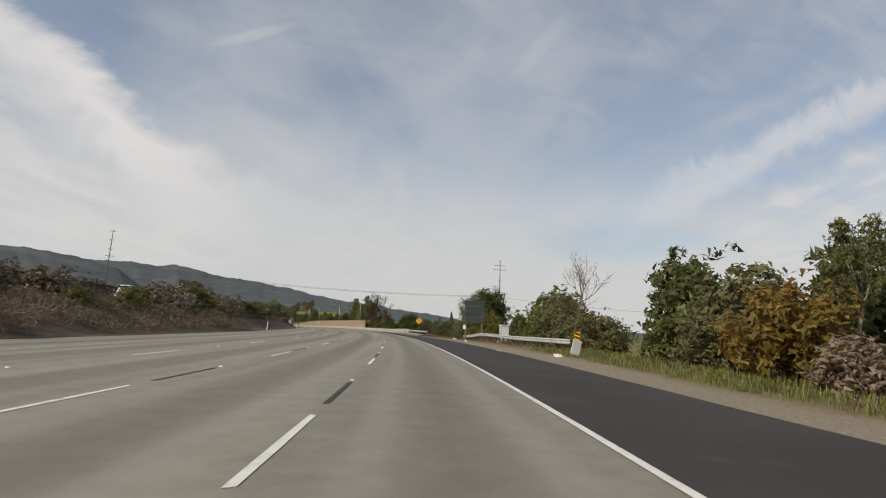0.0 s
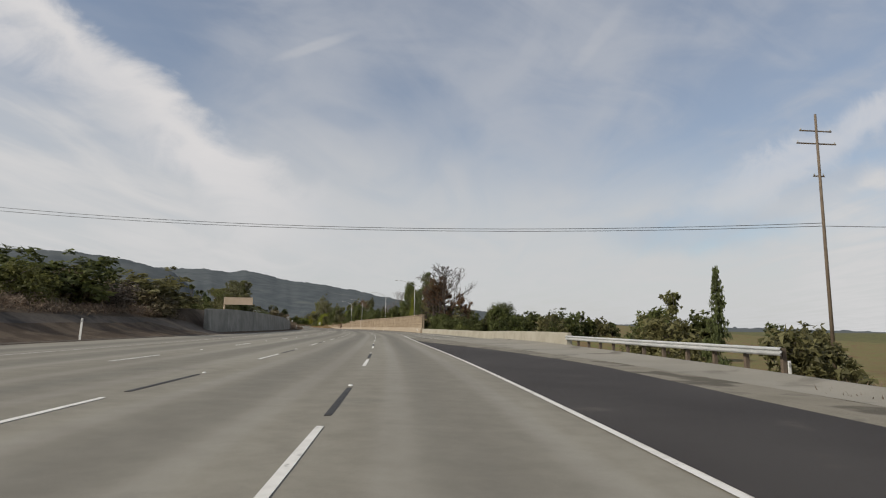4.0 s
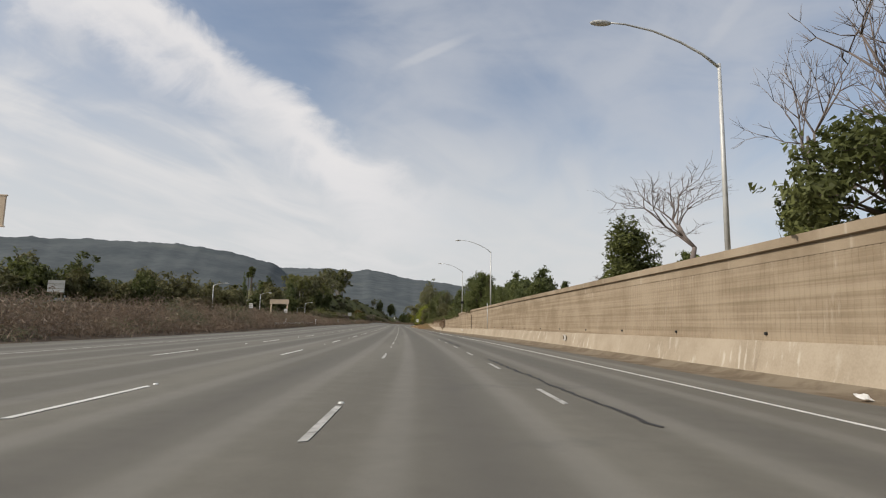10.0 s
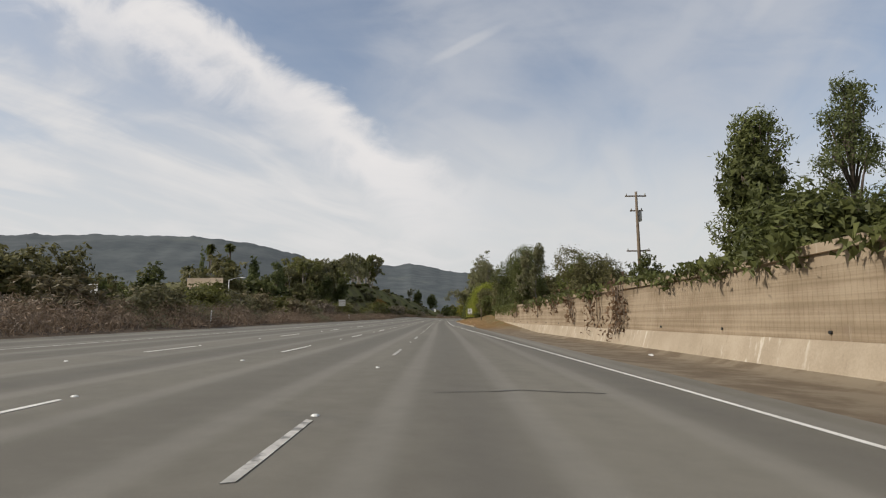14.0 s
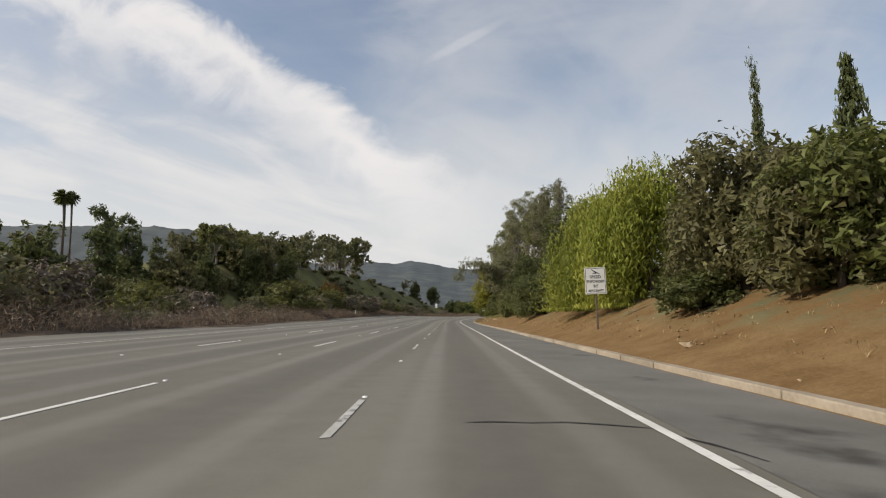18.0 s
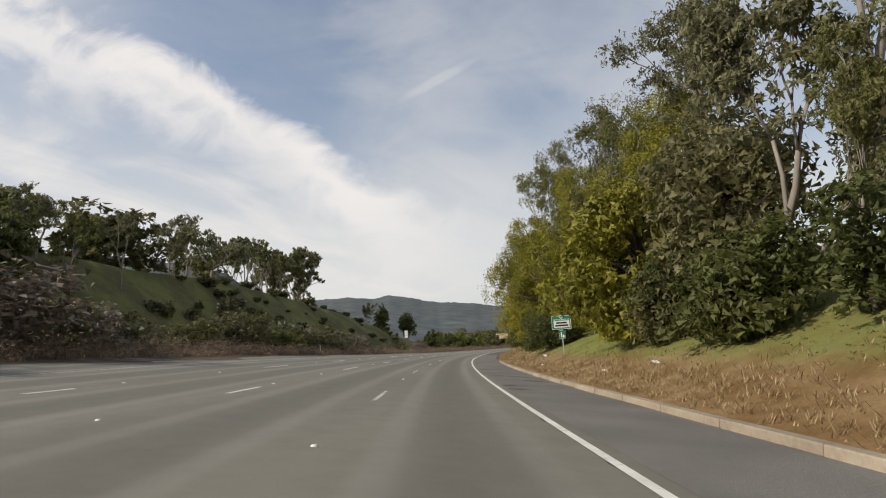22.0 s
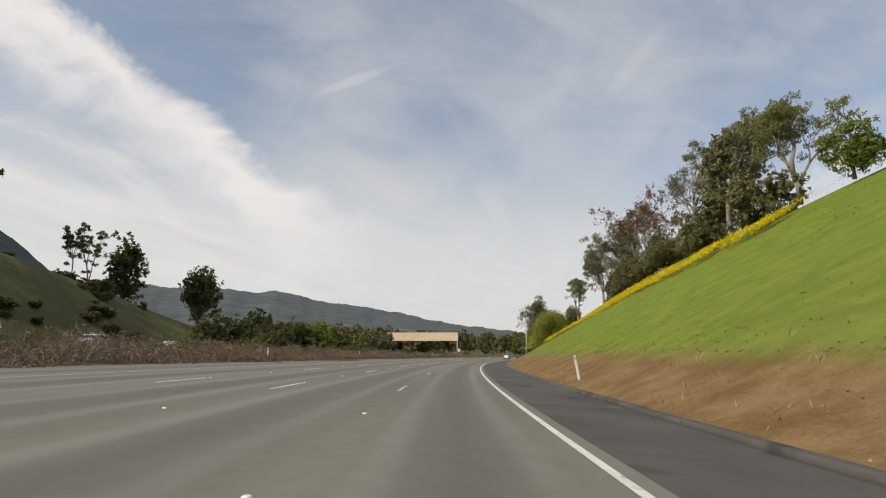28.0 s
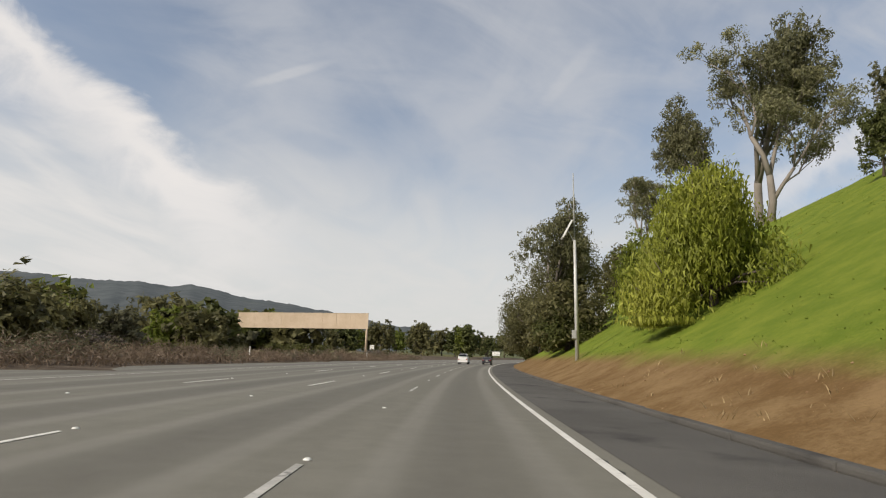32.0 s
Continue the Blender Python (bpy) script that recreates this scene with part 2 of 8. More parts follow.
def leafy(name, a, b, island=0.35, vary=0.15, trans=0.42):
    return surface(name, a, b, 0.35, 3.0, 0.6, 0.0, vary=vary, island=island, trans=trans)


OAK = leafy("oak_leaves", rgb(0.072, 0.084, 0.027), rgb(0.145, 0.155, 0.055))
BRIGHT = leafy("green_leaves", rgb(0.11, 0.14, 0.025), rgb(0.2, 0.215, 0.045))
PEPPER = leafy("pepper_leaves", rgb(0.185, 0.215, 0.03), rgb(0.32, 0.325, 0.058))
EUC = leafy("eucalyptus_leaves", rgb(0.16, 0.158, 0.085), rgb(0.26, 0.25, 0.14))
EUC_GREEN = leafy("olive_eucalyptus_leaves", rgb(0.145, 0.150, 0.055), rgb(0.25, 0.24, 0.095), trans=0.5)
PINE = leafy("pine_needles", rgb(0.082, 0.102, 0.038), rgb(0.165, 0.18, 0.072))
DULL = leafy("olive_leaves", rgb(0.118, 0.112, 0.048), rgb(0.2, 0.183, 0.084))
RUST = leafy("rust_leaves", rgb(0.165, 0.095, 0.055), rgb(0.25, 0.165, 0.105))
AUTUMN = leafy("autumn_leaves", rgb(0.21, 0.10, 0.022), rgb(0.16, 0.15, 0.035), island=0.5)
DRY = leafy("dry_brush", rgb(0.150, 0.105, 0.075), rgb(0.25, 0.185, 0.135), trans=0.25)
SAGE = leafy("sage_brush", rgb(0.115, 0.115, 0.068), rgb(0.20, 0.19, 0.118), trans=0.35)
BARK = surface("bark", rgb(0.07, 0.055, 0.045), rgb(0.14, 0.11, 0.09), 1.5, 12, 0.9, 0.5)
PALE_BARK = surface("pale_bark", rgb(0.17, 0.145, 0.12), rgb(0.30, 0.265, 0.23), 1.0, 8, 0.8, 0.3)
TWIG = surface("grey_twigs", rgb(0.13, 0.105, 0.095), rgb(0.21, 0.175, 0.155), 1.0, 8, 0.9, 0.0)
CONCRETE = surface("concrete", rgb(0.36, 0.34, 0.29), rgb(0.48, 0.45, 0.39), 0.3, 5, 0.85, 0.2, spots=(rgb(0.24, 0.21, 0.17), 0.7, 0.58, 0.75))
KERB = surface("kerb_concrete", rgb(0.24, 0.195, 0.14), rgb(0.36, 0.30, 0.225), 0.8, 9, 0.9, 0.3, vary=0.15)
GALV = surface("galvanised_steel", rgb(0.42, 0.43, 0.42), rgb(0.58, 0.58, 0.56), 0.8, 9, 0.55, 0.05, metal=0.35)
POLE = surface("pole_steel", rgb(0.45, 0.45, 0.43), rgb(0.60, 0.59, 0.56), 0.6, 6, 0.5, 0.03, metal=0.2)
WOOD = surface("treated_post", rgb(0.20, 0.115, 0.06), rgb(0.32, 0.20, 0.12), 1.0, 16, 0.85, 0.3)
POST_WOOD = surface("dark_post_wood", rgb(0.10, 0.075, 0.055), rgb(0.18, 0.14, 0.10), 1.0, 12, 0.9, 0.3)
DARK_PANEL = surface("dark_panel", rgb(0.032, 0.040, 0.041), rgb(0.055, 0.064, 0.064), 0.8, 10, 0.6, 0.05)
TAN_PANEL = surface("bare_sign_panel", rgb(0.52, 0.40, 0.28), rgb(0.62, 0.49, 0.36), 0.3, 3, 0.7, 0.03)
WHITE = surface("white_enamel", rgb(0.68, 0.67, 0.62), rgb(0.80, 0.79, 0.75), 0.8, 9, 0.5, 0.02)
GREYSIGN = surface("sign_back", rgb(0.30, 0.30, 0.28), rgb(0.42, 0.42, 0.40), 0.6, 8, 0.6, 0.03)
YELLOW = surface("sign_yellow", rgb(0.75, 0.38, 0.02), rgb(0.85, 0.46, 0.03), 0.8, 8, 0.5, 0.0)
GREEN_SIGN = surface("sign_green", rgb(0.01, 0.17, 0.11), rgb(0.02, 0.23, 0.15), 0.8, 8, 0.5, 0.0)
INK = surface("sign_ink", rgb(0.012, 0.012, 0.012), rgb(0.03, 0.03, 0.03), 1, 10, 0.6, 0.0)
PAINT = surface("lane_paint", rgb(0.60, 0.58, 0.53), rgb(0.74, 0.72, 0.67), 1.5, 9, 0.7, 0.1, spots=(rgb(0.34, 0.33, 0.30), 5.0, 0.60, 0.72), world_space=True)
OLD_PAINT = surface("worn_paint", rgb(0.32, 0.31, 0.28), rgb(0.55, 0.53, 0.49), 1.5, 9, 0.75, 0.1, spots=(rgb(0.20, 0.195, 0.18), 4.0, 0.52, 0.66), world_space=True)
TAR = surface("tar_seal", rgb(0.022, 0.02, 0.018), rgb(0.05, 0.046, 0.042), 2, 20, 0.6, 0.3, world_space=True)
NEW_ASPHALT = surface("new_asphalt", rgb(0.038, 0.033, 0.031), rgb(0.058, 0.052, 0.048), 0.25, 60, 0.9, 0.4, world_space=True, spots=(rgb(0.085, 0.075, 0.065), 0.5, 0.62, 0.75))
OLD_ASPHALT = surface("old_asphalt", rgb(0.13, 0.124, 0.11), rgb(0.192, 0.183, 0.163), 0.3, 40, 0.9, 0.4, world_space=True, spots=(rgb(0.055, 0.05, 0.045), 0.4, 0.58, 0.72))
RUBBER = surface("tyre_rubber", rgb(0.015, 0.015, 0.015), rgb(0.03, 0.03, 0.03), 3, 20, 0.8, 0.1)
GLASS = surface("tinted_glass", rgb(0.012, 0.014, 0.016), rgb(0.02, 0.022, 0.025), 2, 10, 0.08, 0.0)
CHROME = surface("wheel_metal", rgb(0.4, 0.4, 0.4), rgb(0.5, 0.5, 0.5), 2, 10, 0.3, 0.0, metal=0.9)
RED_LAMP = surface("red_lamp", rgb(0.25, 0.01, 0.01), rgb(0.35, 0.02, 0.02), 2, 10, 0.3, 0.0)
STUCCO = surface("pale_stucco", rgb(0.55, 0.50, 0.43), rgb(0.66, 0.62, 0.55), 0.4, 6, 0.9, 0.1)
ROOF = surface("roof_tiles", rgb(0.16, 0.10, 0.07), rgb(0.26, 0.17, 0.12), 0.8, 8, 0.9, 0.3)
GRASS = leafy("grass_blades", rgb(0.14, 0.162, 0.04), rgb(0.215, 0.222, 0.068), trans=0.45)
LUSH = leafy("lush_grass_blades", rgb(0.11, 0.155, 0.02), rgb(0.18, 0.21, 0.035), trans=0.45)
STRAW = leafy("dry_grass", rgb(0.30, 0.21, 0.11), rgb(0.46, 0.35, 0.20), trans=0.2)
MUSTARD = leafy("mustard_flowers", rgb(0.62, 0.48, 0.005), rgb(0.80, 0.66, 0.01), trans=0.3)
LITTER = surface("white_litter", rgb(0.70, 0.68, 0.64), rgb(0.82, 0.80, 0.77), 2, 9, 0.7, 0.0)


def road_material():
    """Pale worn concrete that turns to darker asphalt, with wheel paths and oil along the lanes. UV: station and offset."""
    m = bpy.data.materials.new("roadway")
    m.use_nodes = True
    n = Net(m.node_tree)
    uv = n.add("ShaderNodeUVMap", (("layer", "plan"),)).outputs[0]
    pos = n.add("ShaderNodeNewGeometry").outputs["Position"]
    sp = n.add("ShaderNodeSeparateXYZ", (), i0=uv)
    s, d = sp.outputs[0], sp.outputs[1]
    long = n.noise(n.vec(n.math("MULTIPLY", s, 0.035), n.math("MULTIPLY", d, 0.6)), 1.0, 3.0, 0.5)
    patch = n.noise(pos, 0.11, 4.0, 0.6)
    grain = n.noise(pos, 45.0, 4.0, 0.8)
    mid = n.noise(pos, 1.7, 5.0, 0.65)
    conc = n.mix(n.step(n.math("ADD", n.math("MULTIPLY", long, 0.6), n.math("MULTIPLY", mid, 0.4)), 0.34, 0.66), rgb(0.196, 0.179, 0.143), rgb(0.274, 0.255, 0.207))
    mixer = n.step(n.math("ADD", n.math("MULTIPLY", long, 0.65), n.math("MULTIPLY", mid, 0.35)), 0.34, 0.66)
    worn = n.mix(mixer, rgb(0.138, 0.127, 0.103), rgb(0.184, 0.170, 0.139))
    asph = n.mix(mixer, rgb(0.150, 0.141, 0.116), rgb(0.195, 0.185, 0.154))
    where = n.step(n.math("ADD", s, n.math("MULTIPLY", n.math("SUBTRACT", patch, 0.5), 60.0)), 222.0, 290.0)
    late = n.step(n.math("ADD", s, n.math("MULTIPLY", n.math("SUBTRACT", patch, 0.5), 90.0)), 570.0, 680.0)
    col = n.mix(where, conc, n.mix(late, worn, asph))
    # oil drips darken the middle of each lane, tyres polish two tracks
    lane = n.math("FRACT", n.math("DIVIDE", n.math("ADD", d, 366.0), 3.66))
    mid_lane = n.step(n.math("ABSOLUTE", n.math("SUBTRACT", lane, 0.5)), 0.34, 0.0)
    oil = n.math("MULTIPLY", mid_lane, n.math("ADD", 0.12, n.math("MULTIPLY", n.step(long, 0.30, 0.65), 0.42)))
    col = n.mix(oil, col, rgb(0.075, 0.07, 0.062))
    tyre = n.step(n.math("ABSOLUTE", n.math("SUBTRACT", n.math("ABSOLUTE", n.math("SUBTRACT", lane, 0.5)), 0.25)), 0.10, 0.02)
    col = n.mix(n.math("MULTIPLY", tyre, 0.13), col, rgb(0.36, 0.34, 0.30))
    col = n.mix(n.math("MULTIPLY", n.step(n.noise(pos, 0.22, 5.0, 0.7), 0.60, 0.72), 0.4), col, rgb(0.10, 0.095, 0.085))
    k = n.math("ADD", 0.86, n.math("MULTIPLY", grain, 0.28))
    col = n.mix(1.0, col, n.vec(k, k, k), "MULTIPLY")
    bump = n.add("ShaderNodeBump", (), Strength=0.25, Distance=0.02, Height=grain)
    bs = n.add("ShaderNodeBsdfPrincipled", (), Base_Color=col, Roughness=n.math("SUBTRACT", 0.9, n.math("MULTIPLY", tyre, 0.1)), Normal=bump)
    bs.inputs["Specular IOR Level"].default_value = 0.3
    n.add("ShaderNodeOutputMaterial", (), Surface=bs)
    return m


def ground_material():
    """Dirt, gravel, dry grass and green grass, laid out by station and offset."""
    m = bpy.data.materials.new("terrain")
    m.use_nodes = True
    n = Net(m.node_tree)
    uv = n.add("ShaderNodeUVMap", (("layer", "plan"),)).outputs[0]
    pos = n.add("ShaderNodeNewGeometry").outputs["Position"]
    sp = n.add("ShaderNodeSeparateXYZ", (), i0=uv)
    s, d = sp.outputs[0], sp.outputs[1]
    big, mid, grain = n.noise(pos, 0.05, 4.0), n.noise(pos, 0.6, 5.0, 0.65), n.noise(pos, 9.0, 5.0, 0.75)
    dirt = n.mix(n.step(n.math("ADD", n.math("MULTIPLY", mid, 0.6), n.math("MULTIPLY", grain, 0.4)), 0.35, 0.65), rgb(0.135, 0.079, 0.032), rgb(0.225, 0.142, 0.066))
    gravel = n.mix(n.step(grain, 0.35, 0.65), rgb(0.20, 0.165, 0.12), rgb(0.30, 0.255, 0.19))
    straw = n.mix(n.step(n.math("ADD", n.math("MULTIPLY", mid, 0.5), n.math("MULTIPLY", grain, 0.5)), 0.38, 0.62), rgb(0.15, 0.10, 0.052), rgb(0.27, 0.195, 0.105))
    green = n.mix(n.step(n.math("ADD", n.math("MULTIPLY", mid, 0.6), n.math("MULTIPLY", grain, 0.4)), 0.36, 0.64), rgb(0.135, 0.15, 0.042), rgb(0.19, 0.2, 0.062))
    lush = n.mix(n.step(n.math("ADD", n.math("MULTIPLY", mid, 0.6), n.math("MULTIPLY", grain, 0.4)), 0.36, 0.64), rgb(0.105, 0.15, 0.018), rgb(0.17, 0.205, 0.03))
    green = n.mix(n.step(s, 770.0, 860.0), green, lush)
    dull = n.mix(n.step(n.math("ADD", n.math("MULTIPLY", big, 0.5), n.math("MULTIPLY", mid, 0.5)), 0.36, 0.64), rgb(0.075, 0.075, 0.035), rgb(0.15, 0.135, 0.07))
    jig = n.math("MULTIPLY", n.math("SUBTRACT", mid, 0.5), 5.0)
    jig2 = n.math("MULTIPLY", n.math("SUBTRACT", n.noise(pos, 0.25, 5.0, 0.6), 0.5), 2.2)
    # right of the road: gravel, then straw; further on dirt, then green
    dj = n.math("ADD", d, jig2)
    right_a = n.mix(n.step(dj, 8.9, 10.4), gravel, n.mix(n.step(mid, 0.42, 0.58), straw, n.mix(0.5, green, dull)))
    right_a = n.mix(n.math("MULTIPLY", n.step(s, 195.0, 215.0), n.step(d, 12.6, 12.4)), right_a, n.mix(n.step(mid, 0.4, 0.6), rgb(0.15, 0.115, 0.08), rgb(0.22, 0.18, 0.13)))
    some = n.math("MULTIPLY", n.step(n.math("ADD", s, n.math("MULTIPLY", jig, 12.0)), 640.0, 690.0), n.math("SUBTRACT", 1.0, n.math("MULTIPLY", n.step(s, 745.0, 800.0), 0.8)))
    foot = n.mix(n.math("MULTIPLY", some, n.step(mid, 0.36, 0.56)), dirt, straw)
    grn = n.step(n.math("ADD", s, n.math("MULTIPLY", jig, 10.0)), 598.0, 690.0)
    high = n.mix(grn, n.mix(n.step(mid, 0.45, 0.6), dirt, dull), green)
    right_b = n.mix(n.step(dj, 9.2, 11.0), foot, high)
    right = n.mix(n.step(s, 470.0, 500.0), right_a, right_b)
    hill = n.mix(n.step(n.noise(pos, 0.09, 6.0, 0.7), 0.40, 0.62), rgb(0.09, 0.080, 0.040), rgb(0.16, 0.165, 0.054))
    hill = n.mix(n.math("MULTIPLY", n.step(grain, 0.3, 0.7), 0.6), hill, dull)
    left_near = n.mix(n.step(mid, 0.4, 0.6), rgb(0.08, 0.06, 0.044), rgb(0.13, 0.10, 0.072))
    left = n.mix(n.step(n.math("ADD", d, jig), -34.0, -52.0), left_near, hill)
    col = n.mix(n.step(d, -6.0, 0.0), left, right)
    bump = n.add("ShaderNodeBump", (), Strength=0.6, Distance=0.12, Height=n.math("ADD", n.math("MULTIPLY", grain, 0.5), mid))
    bs = n.add("ShaderNodeBsdfPrincipled", (), Base_Color=col, Roughness=0.95, Normal=bump)
    bs.inputs["Specular IOR Level"].default_value = 0.1
    n.add("ShaderNodeOutputMaterial", (), Surface=bs)
    return m


ROAD_MAT, GROUND_MAT = road_material(), ground_material()
# far woods: the blue-grey of distance haze is mixed into these base colours
HAZED_HILLS = surface("hazed_wooded_hills", rgb(0.050, 0.061, 0.066), rgb(0.092, 0.103, 0.104), 0.012, 0.10, 1.0, 0.0, world_space=True, spots=(rgb(0.12, 0.13, 0.115), 0.004, 0.58, 0.74))

# ---- building helpers ----
def mesh_of(name, verts, faces, material=None, uvs=None, smooth_shade=False):
    me = bpy.data.meshes.new(name)
    me.from_pydata([tuple(v) for v in verts], [], faces)
    if uvs is not None:
        layer = me.uv_layers.new(name="plan")
        loops = np.zeros(len(me.loops), np.int32)
        me.loops.foreach_get("vertex_index", loops)
        layer.data.foreach_set("uv", np.asarray(uvs, np.float32)[loops].ravel())
    if material:
        me.materials.append(material)
    if smooth_shade:
        me.polygons.foreach_set("use_smooth", [True] * len(me.polygons))
    me.update()
    return me


def part(name, shape, material, parent=None, label="", m=None):
    """Links a bmesh or a mesh as one object, under a thing or a part if one is given."""
    if isinstance(shape, bmesh.types.BMesh):
        me = bpy.data.meshes.new(name)
        shape.to_mesh(me)
        shape.free()
    else:
        me = shape
    if material and not me.materials:
        me.materials.append(material)
    ob = new(name, me)
    if m is not None:
        ob.matrix_basis = m
    if parent:
        ob.parent = parent
    if label:
        tagged(ob, label)
    return ob


def thing(name, label, category, m=None, group="", kind=""):
    ob = new(name)
    ob.empty_display_size = 0.2
    if m is not None:
        ob.matrix_basis = m
    return tagged(ob, label, category, group, kind)


def add_box(bm, size, centre=(0, 0, 0), bevel=0.0, turn=None):
    r = bmesh.ops.create_cube(bm, size=1.0)
    m = Matrix.Translation(centre) @ (turn or Matrix()) @ Matrix.Diagonal((*size, 1))
    bmesh.ops.transform(bm, matrix=m, verts=r["verts"])
    if bevel:
        edges = list({e for v in r["verts"] for e in v.link_edges})
        bmesh.ops.bevel(bm, geom=edges, offset=bevel, segments=2, affect="EDGES", profile=0.6)
    return bm


def box(size, centre=(0, 0, 0), bevel=0.0, turn=None):
    return add_box(bmesh.new(), size, centre, bevel, turn)


def add_tube(bm, pts, radii, sides=8):
    """A tapered tube along points."""
    pts = [Vector(p) for p in pts]
    rings = []
    for i, p in enumerate(pts):
        a = (pts[min(i + 1, len(pts) - 1)] - pts[max(i - 1, 0)]).normalized()
        u = a.orthogonal().normalized() if i == 0 else (rings[-1][1] - a * rings[-1][1].dot(a)).normalized()
        w = a.cross(u)
        r = radii[i]
        rings.append(([bm.verts.new(p + (u * math.cos(q) + w * math.sin(q)) * r) for q in (2 * math.pi * k / sides for k in range(sides))], u))
    for (a, _), (b, _) in zip(rings, rings[1:]):
        for k in range(sides):
            bm.faces.new((a[k], a[(k + 1) % sides], b[(k + 1) % sides], b[k])).smooth = True
    bm.faces.new(rings[0][0][::-1]), bm.faces.new(rings[-1][0])
    return bm


def tube(pts, radii, sides=8):
    return add_tube(bmesh.new(), pts, radii, sides)


def on_road(s, d, up=0.0, turn=0.0):
    """An upright pose at a station: x to the right, y along the road."""
    x, y, h = line(s)
    return Matrix.Translation(at(s, d, up)) @ Matrix.Rotation(h + radians(turn), 4, "Z")


def ribbon(name, ss, columns, material, thick=0.0):
    """A strip along the road. columns: functions of s giving (d, up)."""
    verts, uvs, faces, n = [], [], [], len(columns)
    for s in ss:
        for c in columns:
            d, up = c(s)
            verts.append(at(s, d, up))
            uvs.append((s, d))
    for i in range(len(ss) - 1):
        for j in range(n - 1):
            a = i * n + j
            faces.append((a, a + 1, a + n + 1, a + n))
    return mesh_of(name, verts, faces, material, uvs, True)


def loft(name, ss, section, material):
    """A closed section carried along the road, with ends. section(s): list of (d, up), counter-clockwise seen from ahead."""
    verts, uvs, faces, n = [], [], [], len(section(ss[0]))
    for s in ss:
        for d, up in section(s):
            verts.append(at(s, d, up))
            uvs.append((s, d))
    for i in range(len(ss) - 1):
        for j in range(n):
            a, b = i * n + j, i * n + (j + 1) % n
            faces.append((a, b, b + n, a + n))
    faces += [tuple(range(n))[::-1], tuple(range((len(ss) - 1) * n, len(ss) * n))]
    return mesh_of(name, verts, faces, material, uvs)


def ip(s, *pairs):
    return float(np.interp(s, [p[0] for p in pairs], [p[1] for p in pairs]))


# ---- the lie of the land, as height above the roadway's plane ----
KERB_D = 6.7


def right_profile(s):
    """Offsets and heights right of the road."""
    if s < 238:
        dip = ip(s, (60, -0.6), (130, -2.5), (236, -3.0))
        lift = ip(s, (14, 0.0), (30, 0.26), (60, 0.28), (80, 0.04), (98, -0.02), (108, -0.14))
        return [(7.0, -0.06), (9.0, lift * 0.3), (12.5, lift), (16, dip * 0.4), (24, dip), (45, dip), (90, dip - 1), (230, -4.5)]
    if s < 508:
        top = ip(s, (243, -1.0), (249, 3.6), (320, 3.7), (400, 3.6), (440, 3.0), (500, 2.9))
        foot = ip(s, (470, -0.12), (508, 0.9))
        return [(7.0, -0.06), (8.5, min(0.0, foot)), (11.2, foot), (12.4, foot), (12.7, top), (18, ip(s, (242, top * 0.55), (290, top))), (30, ip(s, (242, -0.8), (330, top + 0.5))), (50, ip(s, (242, -1.5), (330, top))), (90, ip(s, (242, -3.0), (330, top + 1))), (230, -4.5)]
    g = ip(s, (508, 0.20), (540, 0.42), (700, 0.46), (755, 0.47), (835, 0.60), (1050, 0.62), (1130, 0.15))
    hgt = ip(s, (508, 1.6), (545, 2.6), (610, 3.2), (650, 5), (700, 9), (755, 13), (835, 18), (990, 20), (1060, 9), (1130, 1.2), (1300, 0.4))
    reach = KERB_D + hgt / g
    return [(6.4, -0.06), (KERB_D + 0.15, 0.10), (KERB_D + 1.2, 0.3 * g / 0.46), (KERB_D + 0.45 * (reach - KERB_D), hgt * 0.42), (reach, hgt), (reach + 12, hgt + 1.0), (reach + 50, hgt + 2), (150, hgt), (230, -4.0)]


def left_profile(s):
    hill = ip(s, (560, 2), (640, 8), (720, 20), (777, 23), (810, 23.5), (835, 22), (855, 20.5), (875, 18.8), (893, 17), (905, 15), (916, 13.2), (935, 10.3), (952, 7.5), (975, 4.5), (1000, 2.2), (1040, 1), (1100, 0))
    b1 = ip(s, (172, 1.5), (184, 0.3), (262, 0.3), (285, 0.7), (500, 0.6), (800, 0.4))
    b2 = ip(s, (172, 3.0), (184, 2.6), (262, 2.3), (285, 1.3), (600, 1.2), (800, 0.8))
    far = ip(s, (0, 4.0), (200, 3.2), (300, 2.6), (500, 2.0), (700, 1.2), (900, 0.8))
    return [(-15.3, -0.06), (-17.6, 0.12 if 181 < s < 266 else b1 * 0.3), (-20, b1 if s < 181 or s > 266 else b2), (-26, b2), (-33, far - 0.15), (-50, far - 0.15), (-53, far + 0.3 + hill * 0.04), (-72, max(far + 1, hill)), (-84, max(far + 2, hill + 1)), (-150, far + 2 + hill), (-230, -4.0)]


def land(s, d):
    """Height of the ground above the roadway's plane."""
    if -15.3 <= d <= 6.4:
        return 0.0
    p = right_profile(s) if d > 0 else left_profile(s)[::-1]
    return float(np.interp(d, [q[0] for q in p], [q[1] for q in p]))


